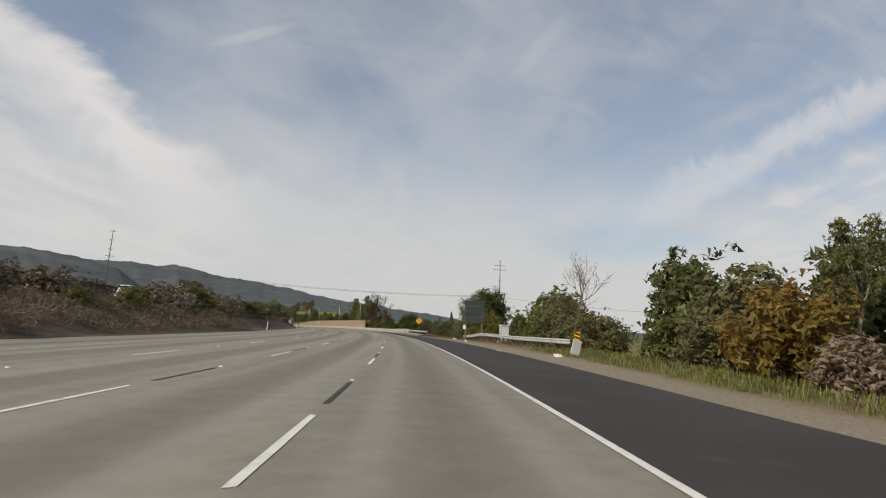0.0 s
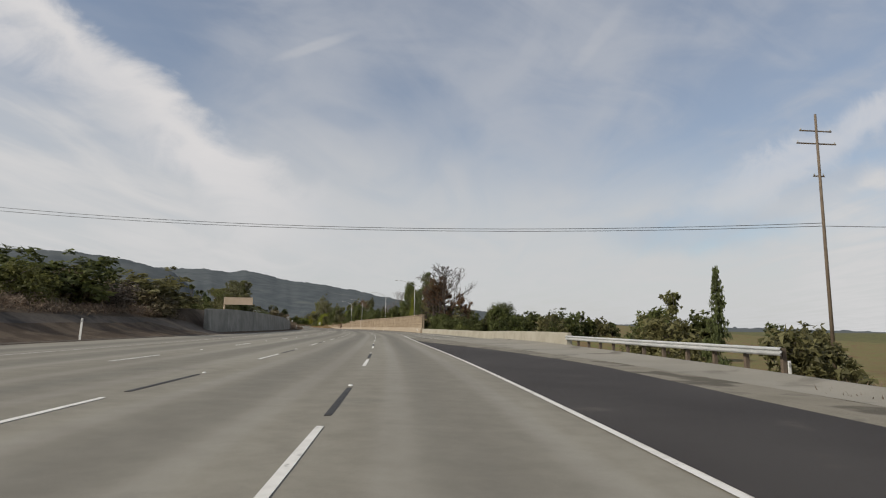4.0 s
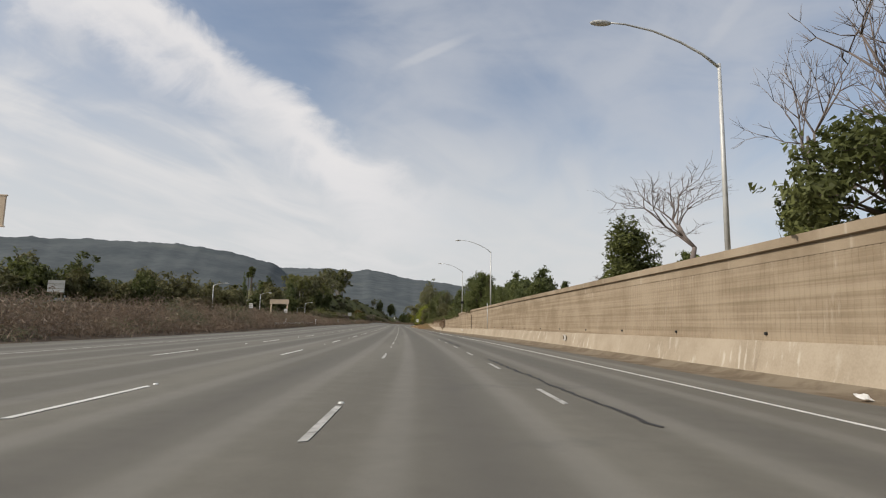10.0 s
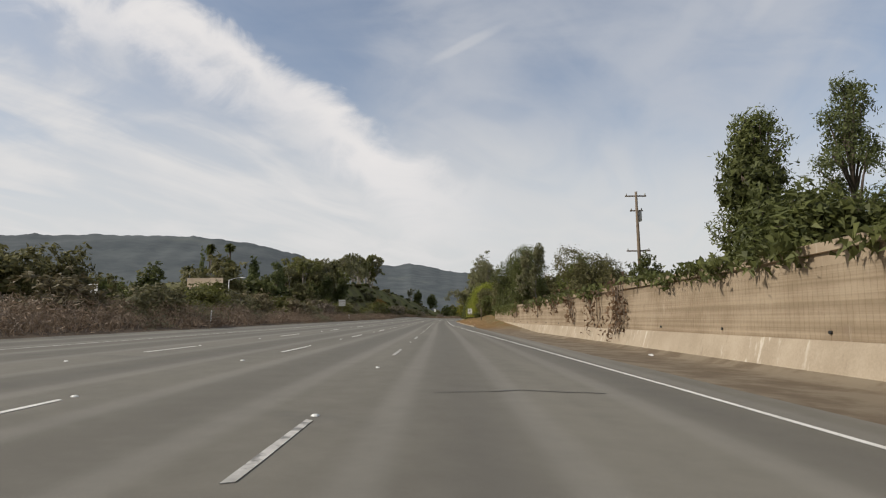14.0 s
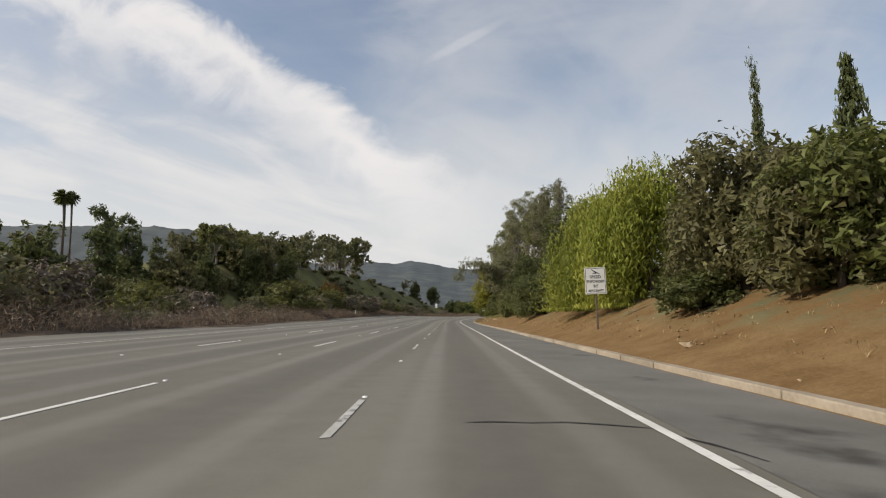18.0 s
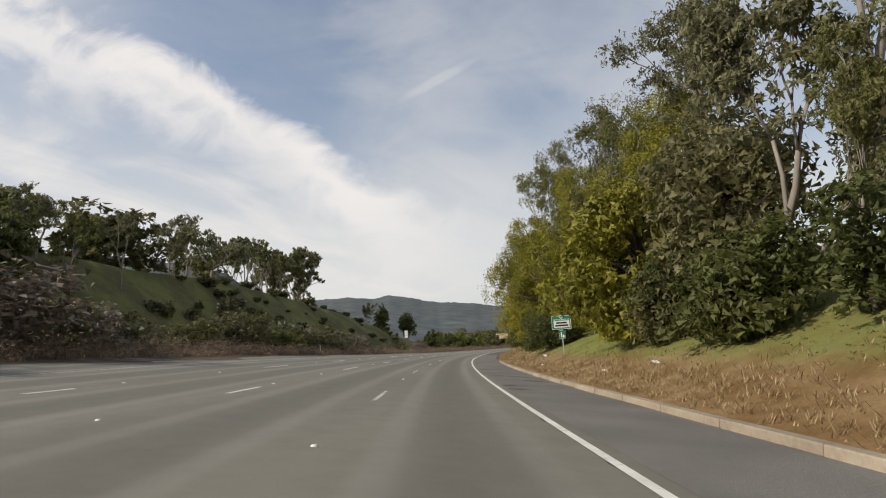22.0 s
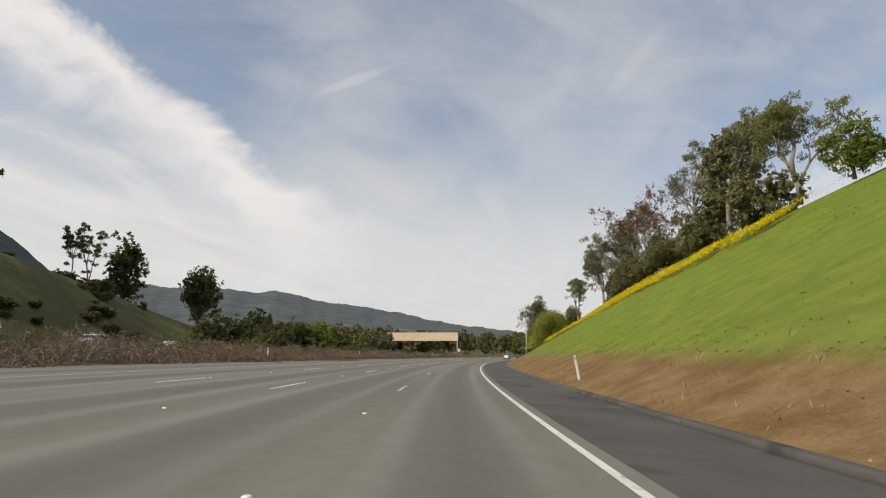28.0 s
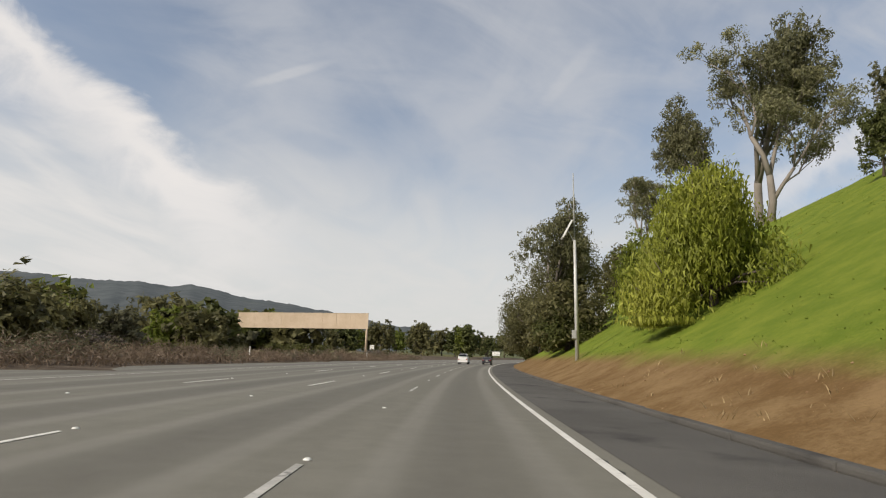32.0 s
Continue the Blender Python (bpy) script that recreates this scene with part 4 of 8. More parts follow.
def leaf_mesh(name, v, material, sides=3):
    n = len(v) // sides
    me = bpy.data.meshes.new(name)
    me.vertices.add(sides * n)
    me.vertices.foreach_set("co", np.ascontiguousarray(v, np.float32).ravel())
    me.loops.add(sides * n)
    me.loops.foreach_set("vertex_index", np.arange(sides * n, dtype=np.int32))
    me.polygons.add(n)
    me.polygons.foreach_set("loop_start", np.arange(0, sides * n, sides, dtype=np.int32))
    me.polygons.foreach_set("loop_total", np.full(n, sides, dtype=np.int32))
    me.update(calc_edges=True)
    me.materials.append(material)
    return me


def quad_mesh(name, v, material):
    return leaf_mesh(name, v, material, 4)


def in_blob(rng, n, c, r, shell=0.0):
    v = rng.normal(size=(n, 3))
    v /= np.linalg.norm(v, axis=1)[:, None]
    q = rng.uniform(shell, 1, n) ** (1 / 3)
    return np.asarray(c) + v * q[:, None] * np.asarray(r)


# kind: tips in a crown of unit height and unit width
def crown_tips(kind, rng, n, aspect=1.0, stray=0.075):
    if kind == "oak":
        blobs = [((rng.uniform(-0.27, 0.27), rng.uniform(-0.27, 0.27), rng.uniform(0.30, 0.82)), rng.uniform(0.14, 0.22)) for _ in range(13)]
        blobs += [((0.34 * math.cos(a), 0.34 * math.sin(a), rng.uniform(0.14, 0.6)), 0.15) for a in rng.uniform(0, 6.28, 10)]
    elif kind == "bush":
        blobs = [((rng.uniform(-0.3, 0.3), rng.uniform(-0.3, 0.3), rng.uniform(0.2, 0.75)), rng.uniform(0.13, 0.24)) for _ in range(13)]
        blobs += [((0.36 * math.cos(a), 0.36 * math.sin(a), rng.uniform(0.08, 0.4)), 0.14) for a in rng.uniform(0, 6.28, 8)]
    elif kind == "euc":
        blobs = [((0.36 * q * math.cos(a), 0.36 * q * math.sin(a), z), rng.uniform(0.08, 0.15)) for a, q, z in zip(rng.uniform(0, 6.28, 34), rng.uniform(0.15, 1, 34), rng.uniform(0.26, 0.93, 34))]
        blobs = [((c[0] * (1.15 - 0.9 * max(0.0, c[2] - 0.62)), c[1] * (1.15 - 0.9 * max(0.0, c[2] - 0.62)), c[2]), (r * 1.1, r * 1.1, r * 0.62)) for c, r in blobs]
    elif kind == "bareeuc":
        blobs = [((0.38 * q * math.cos(a), 0.38 * q * math.sin(a), z), rng.uniform(0.06, 0.12)) for a, q, z in zip(rng.uniform(0, 6.28, 20), rng.uniform(0.2, 1, 20), rng.uniform(0.40, 0.95, 20))]
        blobs = [((c[0], c[1], c[2]), (r * 1.25, r * 1.25, r * 0.55)) for c, r in blobs]
    elif kind == "acacia":
        blobs = [((0.42 * q * math.cos(a) * (1.12 - 1.15 * abs(z - 0.42)), 0.42 * q * math.sin(a) * (1.12 - 1.15 * abs(z - 0.42)), z), rng.uniform(0.085, 0.17)) for a, q, z in zip(rng.uniform(0, 6.28, 40), rng.uniform(0.3, 1, 40) ** 0.7, rng.uniform(0.10, 0.90, 40))]
    elif kind == "pepper":
        blobs = [((0.33 * q * math.cos(a), 0.33 * q * math.sin(a), 0.88 - 0.50 * q * q * rng.uniform(0.7, 1.1)), rng.uniform(0.09, 0.15)) for a, q in zip(rng.uniform(0, 6.28, 24), rng.uniform(0.1, 1.15, 24))]
    elif kind == "pine":
        blobs = [((0.45 * (1.04 - z) ** 0.55 * q * math.cos(a), 0.45 * (1.04 - z) ** 0.55 * q * math.sin(a), z), 0.085 + 0.05 * (1 - z)) for a, q, z in zip(rng.uniform(0, 6.28, 48), rng.uniform(0.25, 1, 48), rng.uniform(0.10, 0.96, 48))]
    elif kind == "cypress":
        blobs = [((rng.uniform(-0.12, 0.12), rng.uniform(-0.12, 0.12), z), (0.34 * (1.03 - z) ** 0.55, 0.34 * (1.03 - z) ** 0.55, 0.07)) for z in np.linspace(0.07, 0.95, 22)]
    else:
        blobs = [((0, 0, 0.6), 0.35)]
    if aspect > 1.25 and kind not in ("pine", "cypress"):
        extra = [((c[0] * rng.uniform(0.5, 1.1), c[1] * rng.uniform(0.5, 1.1), min(0.93, max(blobs[0][0][2] * 0.4, c[2] + rng.uniform(-0.2, 0.2)))), r) for c, r in blobs]
        blobs += extra[: int(len(extra) * min(1.0, aspect - 1))]
    blobs = [(c, np.broadcast_to(np.asarray(r, float), (3,)) * (1, 1, 1 / aspect)) for c, r in blobs]
    w = np.array([b[1][0] ** 2 for b in blobs])
    take = rng.choice(len(blobs), n, p=w / w.sum())
    tips = [in_blob(rng, int((take == i).sum()), c, r, 0.72 if kind == "acacia" else 0.45) for i, (c, r) in enumerate(blobs)]
    face = np.concatenate([(t - np.asarray(c)) * (1, 1, aspect) / r[0] for t, (c, r) in zip(tips, blobs)])
    tips = np.concatenate(tips)
    loose = rng.random(len(tips)) < (0.10 if kind == "acacia" else 0.28)
    tips[loose] += rng.normal(size=(loose.sum(), 3)) * (stray, stray, stray / aspect)
    lo = tips[:, 2] < 0.02
    tips[lo, 2] = rng.uniform(0.02, 0.1, lo.sum())
    return tips, [b[0] for b in blobs], face


def skeleton(rng, nodes, tips, base, lean=0.05, r0=0.03, sides=5, fine=1.0, limb_r=0.012):
    """Trunk, a limb to each node, twigs to some tips, as one mesh of tapered tubes."""
    bm = bmesh.new()
    top = max(n[2] for n in nodes) * 0.86
    bend = rng.uniform(-lean, lean, 2)
    trunk = [Vector((bend[0] * math.sin(z * 2.2), bend[1] * math.sin(z * 1.7), z)) for z in np.linspace(-0.03, top, 7)]
    add_tube(bm, trunk, [r0 * (1.25 if i == 0 else 1) * (1 - 0.8 * i / 6) for i in range(7)], sides + 2)
    nodes = nodes[::2 if sides == 3 else 1]
    for c in nodes:
        c = Vector(c)
        z = max(base, min(top * 0.9, c.z * rng.uniform(0.45, 0.75)))
        f = z / top * 6
        i = min(5, int(f))
        a = trunk[i].lerp(trunk[i + 1], f - i)
        m = a.lerp(c, 0.5) + Vector((rng.uniform(-0.03, 0.03), rng.uniform(-0.03, 0.03), 0.03))
        add_tube(bm, [a, m, c], [limb_r, limb_r * 0.7, limb_r * 0.35], sides)
    nd = np.array(nodes)
    for t in tips[:: max(1, int(len(tips) / (60 * fine)))]:
        c = nd[np.argmin(((nd - t) ** 2).sum(1))]
        m = (np.array(c) + t) / 2 + rng.uniform(-0.015, 0.015, 3)
        add_tube(bm, [c, m, t], [limb_r * 0.4, limb_r * 0.28, limb_r * 0.1], 3)
    return bm


ARCH = {}
ACACIA = leafy("acacia_leaves", rgb(0.125, 0.126, 0.017), rgb(0.31, 0.28, 0.034), trans=0.32)
YOUNG = leafy("young_pine_needles", rgb(0.09, 0.11, 0.035), rgb(0.165, 0.175, 0.062))
HEDGE = leafy("hedge_leaves", rgb(0.09, 0.105, 0.03), rgb(0.165, 0.17, 0.055))


def archetype(key, shape, leaf, bark, leaves, size, base, seed, r0=0.03, hang=0.0, strands=0.0, twigs=1.0, limb_r=0.012, stretch=1.8, sides=5, aspect=1.0):
    """Meshes of a plant one metre high and one metre wide, meant to be drawn out by the aspect."""
    rng = np.random.default_rng(seed)
    spray, wide = (90, 0.021) if leaves > 40000 else (9, 0.026)
    tips, nodes, face = crown_tips(shape, rng, max(60, leaves // spray), aspect, 0.03 if leaves > 12000 else 0.075)
    c = np.repeat(tips, spray, 0) + rng.normal(size=(len(tips) * spray, 3)) * (wide, wide, wide / aspect)
    if strands:
        drop = np.tile(np.linspace(0, 1, spray), len(tips))
        c[:, 2] -= drop * strands * np.repeat(rng.uniform(0.4, 1.2, len(tips)), spray)
        c[:, 2] = np.maximum(c[:, 2], 0.03)
    f = np.repeat(face, spray, 0) * 0.9 + (0, 0, 0.35)
    crown = leaf_mesh("crown", leaf_tris(rng, c, size, stretch, hang, face=f, aspect=aspect), leaf)
    bm = skeleton(rng, nodes, tips, base, r0=r0, fine=twigs, limb_r=limb_r, sides=sides)
    wood = bpy.data.meshes.new("trunk")
    bm.to_mesh(wood)
    bm.free()
    wood.materials.append(bark)
    ARCH.setdefault(key, []).append((wood, crown))


def bare_archetype(key, seed, bark, leaf=None, leaves=0, twig_levels=4, spread=0.6, leaf_size=0.026):
    """A leafless tree that forks into fine twigs."""
    rng = np.random.default_rng(seed)
    bm = bmesh.new()
    ends = []

    def fork(p, a, length, r, level):
        q = p + a * length * 0.5 + Vector(rng.uniform(-0.06, 0.06, 3)) * length
        e = p + a * length
        add_tube(bm, [p, q, e], [r, r * 0.85, r * 0.62], 6 if level < 2 else 3)
        if level >= twig_levels:
            ends.append(e)
            return
        for _ in range(3 if level < twig_levels - 1 else 4):
            b = (a + Vector(rng.normal(size=3)) * spread + Vector((0, 0, 0.26))).normalized()
            fork(e if rng.random() < 0.6 else q, b, length * rng.uniform(0.62, 0.82), r * 0.56, level + 1)

    fork(Vector((0, 0, -0.02)), Vector((0.03, 0.02, 1)).normalized(), 0.24, 0.013, 0)
    co = np.array([v.co[:] for v in bm.verts])
    hi, wide = co[:, 2].max(), np.percentile(np.abs(co[:, :2]), 97) * 2
    m = Matrix.Diagonal((1 / wide, 1 / wide, 1 / hi, 1))
    bmesh.ops.transform(bm, matrix=m, verts=bm.verts)
    wood = bpy.data.meshes.new("trunk")
    bm.to_mesh(wood)
    bm.free()
    wood.materials.append(bark)
    crown = None
    if leaf:
        e = np.array([(m @ v)[:] for v in ends])
        pick = e[rng.choice(len(e), leaves // 6)]
        keep = pick[pick[:, 0] + pick[:, 2] * 0.8 > 0.1] if len(pick) else pick
        c = np.repeat(keep, 6, 0) + rng.normal(size=(len(keep) * 6, 3)) * 0.02
        crown = leaf_mesh("crown", leaf_tris(rng, c, leaf_size, 1.7), leaf)
    ARCH.setdefault(key, []).append((wood, crown))


def dead_archetype(key, seed, bark):
    """A leafless tree: one straight leader, limbs all round it that fork into a dense net of twigs."""
    rng = np.random.default_rng(seed)
    bm = bmesh.new()

    def fork(p, a, length, r, level):
        e = p + a * length
        q = p.lerp(e, 0.5) + Vector(rng.uniform(-0.09, 0.09, 3)) * length
        add_tube(bm, [p, q, e], [r, r * 0.8, r * 0.55], 5 if level == 0 else 3)
        if level >= 4:
            return
        for i in range(3 if level < 3 else 4):
            b = (a + Vector(rng.normal(size=3)) * 0.42 + Vector((0, 0, 0.14))).normalized()
            fork((e, q, p.lerp(e, 0.75), q)[i], b, length * rng.uniform(0.5, 0.72), max(r * 0.5, 0.0011), level + 1)

    lead = [Vector((0.012 * math.sin(i * 1.3), 0.012 * math.cos(i * 1.7), 0.9 * i / 9 - 0.02)) for i in range(10)]
    add_tube(bm, lead, [0.018 * (1 - 0.085 * i) for i in range(10)], 7)
    for i in range(30):
        f = 0.30 + 0.62 * i / 29
        k = min(8.99, f * 9)
        p = lead[int(k)].lerp(lead[int(k) + 1], k % 1)
        h = i * 2.4 + rng.uniform(-0.4, 0.4)
        rise = ip(f, (0.3, 0.25), (0.6, 0.75), (0.92, 2.2))
        a = Vector((math.cos(h), math.sin(h), rise)).normalized()
        fork(p, a, ip(f, (0.3, 0.17), (0.55, 0.24), (0.75, 0.17), (0.92, 0.07)) * rng.uniform(0.75, 1.1), ip(f, (0.3, 0.007), (0.92, 0.004)), 0)
    co = np.array([v.co[:] for v in bm.verts])
    m = Matrix.Diagonal((0.5 / np.percentile(np.abs(co[:, :2]), 99),) * 2 + (1 / co[:, 2].max(), 1))
    bmesh.ops.transform(bm, matrix=m, verts=bm.verts)
    wood = bpy.data.meshes.new("trunk")
    bm.to_mesh(wood)
    bm.free()
    wood.materials.append(bark)
    ARCH.setdefault(key, []).append((wood, None))


def conifer_archetype(key, seed, leaf, whorls=16, flat=False):
    """A spire of spreading boughs with needle sprays."""
    rng = np.random.default_rng(seed)
    bm = bmesh.new()
    add_tube(bm, [(0, 0, -0.02), (0, 0, 0.5), (0, 0, 1.0)], [0.02, 0.013, 0.002], 6)
    pts = []
    for z in np.linspace(0.16, 0.97, whorls):
        for a in rng.uniform(0, 6.28, 6):
            ln = (0.5 * (1.02 - z) ** 0.8 if not flat else 0.42 * (1.05 - abs(z - 0.55))) * rng.uniform(0.7, 1.1)
            e = Vector((math.cos(a) * ln, math.sin(a) * ln, z + (0.02 if flat else -0.05 * ln)))
            add_tube(bm, [(0, 0, z), e], [0.006, 0.001], 3)
            for f in np.linspace(0.25, 1, 9):
                pts.append(np.array([e.x * f, e.y * f, z + (e.z - z) * f]))
    wood = bpy.data.meshes.new("trunk")
    bm.to_mesh(wood)
    bm.free()
    wood.materials.append(BARK)
    c = np.repeat(np.array(pts), 3, 0)
    c += rng.normal(size=c.shape) * np.array([0.018, 0.018, 0.010])
    ARCH.setdefault(key, []).append((wood, leaf_mesh("crown", leaf_tris(rng, c, 0.026, 2.4), leaf)))


def palm_archetype(seed):
    rng = np.random.default_rng(seed)
    wood = bpy.data.meshes.new("trunk")
    bm = tube([(0, 0, -0.02), (0.012, 0, 0.3), (0.02, 0.006, 0.6), (0.015, 0, 0.9)], [0.026, 0.019, 0.017, 0.022], 8)
    bmesh.ops.scale(bm, vec=(3.2, 3.2, 1), verts=bm.verts)
    bm.to_mesh(wood)
    bm.free()
    wood.materials.append(BARK)
    v = []
    for a, e in zip(rng.uniform(0, 6.28, 46), rng.uniform(-1.1, 1.2, 46)):
        d = np.array([math.cos(a) * math.cos(e), math.sin(a) * math.cos(e), math.sin(e) * 0.22])
        root = np.array([0.05, 0, 0.91])
        for q in np.linspace(-0.5, 0.5, 7):
            side = np.array([-math.sin(a), math.cos(a), 0.0]) * q
            tip = root + d * 0.50 + side * 0.32 - np.array([0, 0, 0.02 + abs(q) * 0.03])
            mid = root + d * 0.26 + side * 0.12
            w = np.array([-math.sin(a), math.cos(a), 0.2]) * 0.022
            v += [root, mid + w, tip, mid - w]
    ARCH.setdefault("palm", []).append((wood, quad_mesh("crown", np.array(v), OAK)))


YELLOW_LEAF = leafy("yellow_leaves", rgb(0.24, 0.20, 0.015), rgb(0.34, 0.28, 0.03))
LIME = leafy("lime_leaves", rgb(0.16, 0.15, 0.03), rgb(0.26, 0.235, 0.06))
OLIVE = leafy("olive_green_leaves", rgb(0.10, 0.105, 0.03), rgb(0.165, 0.16, 0.055))
RUSSET = leafy("russet_leaves", rgb(0.13, 0.075, 0.025), rgb(0.17, 0.13, 0.035))
GREY_BRUSH = leafy("grey_brush", rgb(0.135, 0.105, 0.085), rgb(0.21, 0.175, 0.14), trans=0.15)
BROWN_BRUSH = leafy("olive_brown_brush", rgb(0.125, 0.103, 0.058), rgb(0.22, 0.185, 0.11), trans=0.3)
DARK_SCRUB = leafy("dark_scrub", rgb(0.105, 0.100, 0.052), rgb(0.19, 0.175, 0.095))
# kind: crown shape, leaves (alternating), bark, leaf size, lowest limb, trunk radius, hang, strands, twigs, limb radius, leaf stretch
PLANTS = {
    "oak": ("oak", (OAK, OAK), BARK, 1.0, 0.15, 0.03, 0, 0, 0.5, 0.012, 1.8),
    "bright": ("oak", (BRIGHT, BRIGHT), BARK, 1.0, 0.15, 0.03, 0, 0, 0.5, 0.012, 1.8),
    "dull": ("oak", (DULL, DULL), BARK, 0.95, 0.15, 0.03, 0, 0, 0.8, 0.012, 1.8),
    "yellow": ("oak", (YELLOW_LEAF, YELLOW_LEAF), BARK, 0.9, 0.2, 0.03, 0, 0, 0.8, 0.012, 1.8),
    "oakbush": ("bush", (OAK, OAK), BARK, 1.2, 0.05, 0.02, 0, 0, 0.4, 0.012, 1.8),
    "bush": ("bush", (HEDGE, HEDGE), BARK, 1.15, 0.05, 0.02, 0, 0, 0.4, 0.012, 1.8),
    "dullbush": ("bush", (DULL, DULL), BARK, 1.1, 0.05, 0.02, 0, 0, 0.5, 0.012, 1.8),
    "brightbush": ("bush", (OLIVE, SAGE), BARK, 1.05, 0.05, 0.02, 0, 0, 0.5, 0.012, 1.8),
    "limebush": ("bush", (LIME, LIME), BARK, 0.9, 0.05, 0.02, 0, 0, 0.5, 0.012, 1.8),
    "autumn": ("bush", (AUTUMN, AUTUMN), BARK, 1.1, 0.05, 0.02, 0, 0, 0.5, 0.012, 1.8),
    "autumnbush": ("bush", (RUSSET, RUSSET), BARK, 1.1, 0.05, 0.02, 0, 0, 0.5, 0.012, 1.8),
    "brush": ("bush", (DRY, DRY), BARK, 1.1, 0.05, 0.02, 0, 0, 0.5, 0.012, 1.8),
    "scrub": ("bush", (BROWN_BRUSH, GREY_BRUSH), TWIG, 1.1, 0.03, 0.015, 0, 0, 0.3, 0.012, 2.0),
    "darkscrub": ("bush", (DARK_SCRUB, OLIVE), TWIG, 1.1, 0.03, 0.015, 0, 0, 0.3, 0.012, 1.8),
    "euc": ("euc", (EUC, EUC_GREEN), PALE_BARK, 0.70, 0.3, 0.02, 0.4, 0, 1.2, 0.012, 2.0),
    "bareeuc": ("bareeuc", (EUC, EUC_GREEN), PALE_BARK, 0.56, 0.32, 0.017, 0.4, 0, 1.8, 0.010, 2.0),
    "pepper": ("pepper", (PEPPER, PEPPER), BARK, 0.7, 0.25, 0.03, 0.8, 0.42, 0.5, 0.012, 3.0),
    "acacia": ("acacia", (ACACIA, ACACIA), BARK, 0.9, 0.12, 0.028, 0.3, 0.06, 0.6, 0.012, 2.0),
    "pine": ("pine", (PINE, YOUNG), BARK, 0.8, 0.1, 0.025, -0.25, 0, 0.6, 0.012, 2.4),
    "cypress": ("cypress", (PINE, PINE), BARK, 1.1, 0.1, 0.03, -0.3, 0, 0.1, 0.012, 2.0),
}
# leaves, leaf size and limb fineness by how near the road the plant stands
LEVELS = {"near": (8400, 0.0255, 0.8, 4), "mid": (4200, 0.038, 0.5, 4), "huge": (20000, 0.0165, 1.2, 5), "back": (2500, 0.046, 0.3, 3), "far": (1300, 0.064, 0.1, 3), "low": (3000, 0.031, 0.2, 3), "small": (6200, 0.030, 0.7, 4)}


def meshes_for(kind, d, height, width, level=""):
    """Picks, or first makes, the trunk and crown for a plant of this kind, distance and slimness."""
    if kind not in PLANTS:
        return planted.choice(ARCH[kind])
    close = "huge" if max(width, height * 0.6) > (9.0 if "bush" not in kind else 5.5) or kind == "pepper" else "near" if max(width, height) > 4.5 else "small"
    level = level or ("back" if -95 < d < 0 else "far") if level or abs(d) > 40 else "low" if "scrub" in kind else close if 0 < d < 17.5 or (0 < d < 25 and height > 9) else "huge" if d > 0 and max(width, height * 0.6) > 9 else "mid"
    aspect = min((0.75, 1.0, 1.4, 1.9, 2.6), key=lambda q: abs(math.log(q * width / height)))
    pick = planted.randrange(2)
    key = "%s %s %s %d" % (kind, level, aspect, pick)
    if key not in ARCH:
        shape, leaf, bark, size, base, r0, hang, strands, twigs, limb_r, stretch = PLANTS[kind]
        count, unit, fine, sides = LEVELS[level]
        count = int(count * (0.8 if shape == "bareeuc" else 1.0) * (1.3 if kind in ("pepper", "acacia") and level in ("near", "huge") else 1.0) * min(1.5, max(1.0, aspect)) * (0.7 if shape == "bush" and level != "far" else 1.0))
        count = min(count, 15000)
        if shape in ("oak", "bush") and level == "huge":
            count, unit = 24000, 0.0135
        if kind == "acacia" and level == "huge":
            count, unit = 60000, 0.0083
        if kind == "pine" and level in ("huge", "near"):
            count, unit = (30000, 0.0125) if level == "huge" else (13000, 0.019)
        if kind == "pepper" and level == "huge":
            count, unit = 31000, 0.0146
        if shape in ("euc", "bareeuc"):
            if level == "back":
                count, unit = count * 2, unit * 0.66
            gum_archetype(key, leaf[pick], bark, count, unit * size, sum(map(ord, key)), aspect, sides, shape == "bareeuc")
            return ARCH[key][0]
        archetype(key, shape, leaf[pick], bark, count, unit * size, base, sum(map(ord, key)), r0, hang, strands, twigs * fine, limb_r, stretch, sides, aspect)
    return ARCH[key][0]


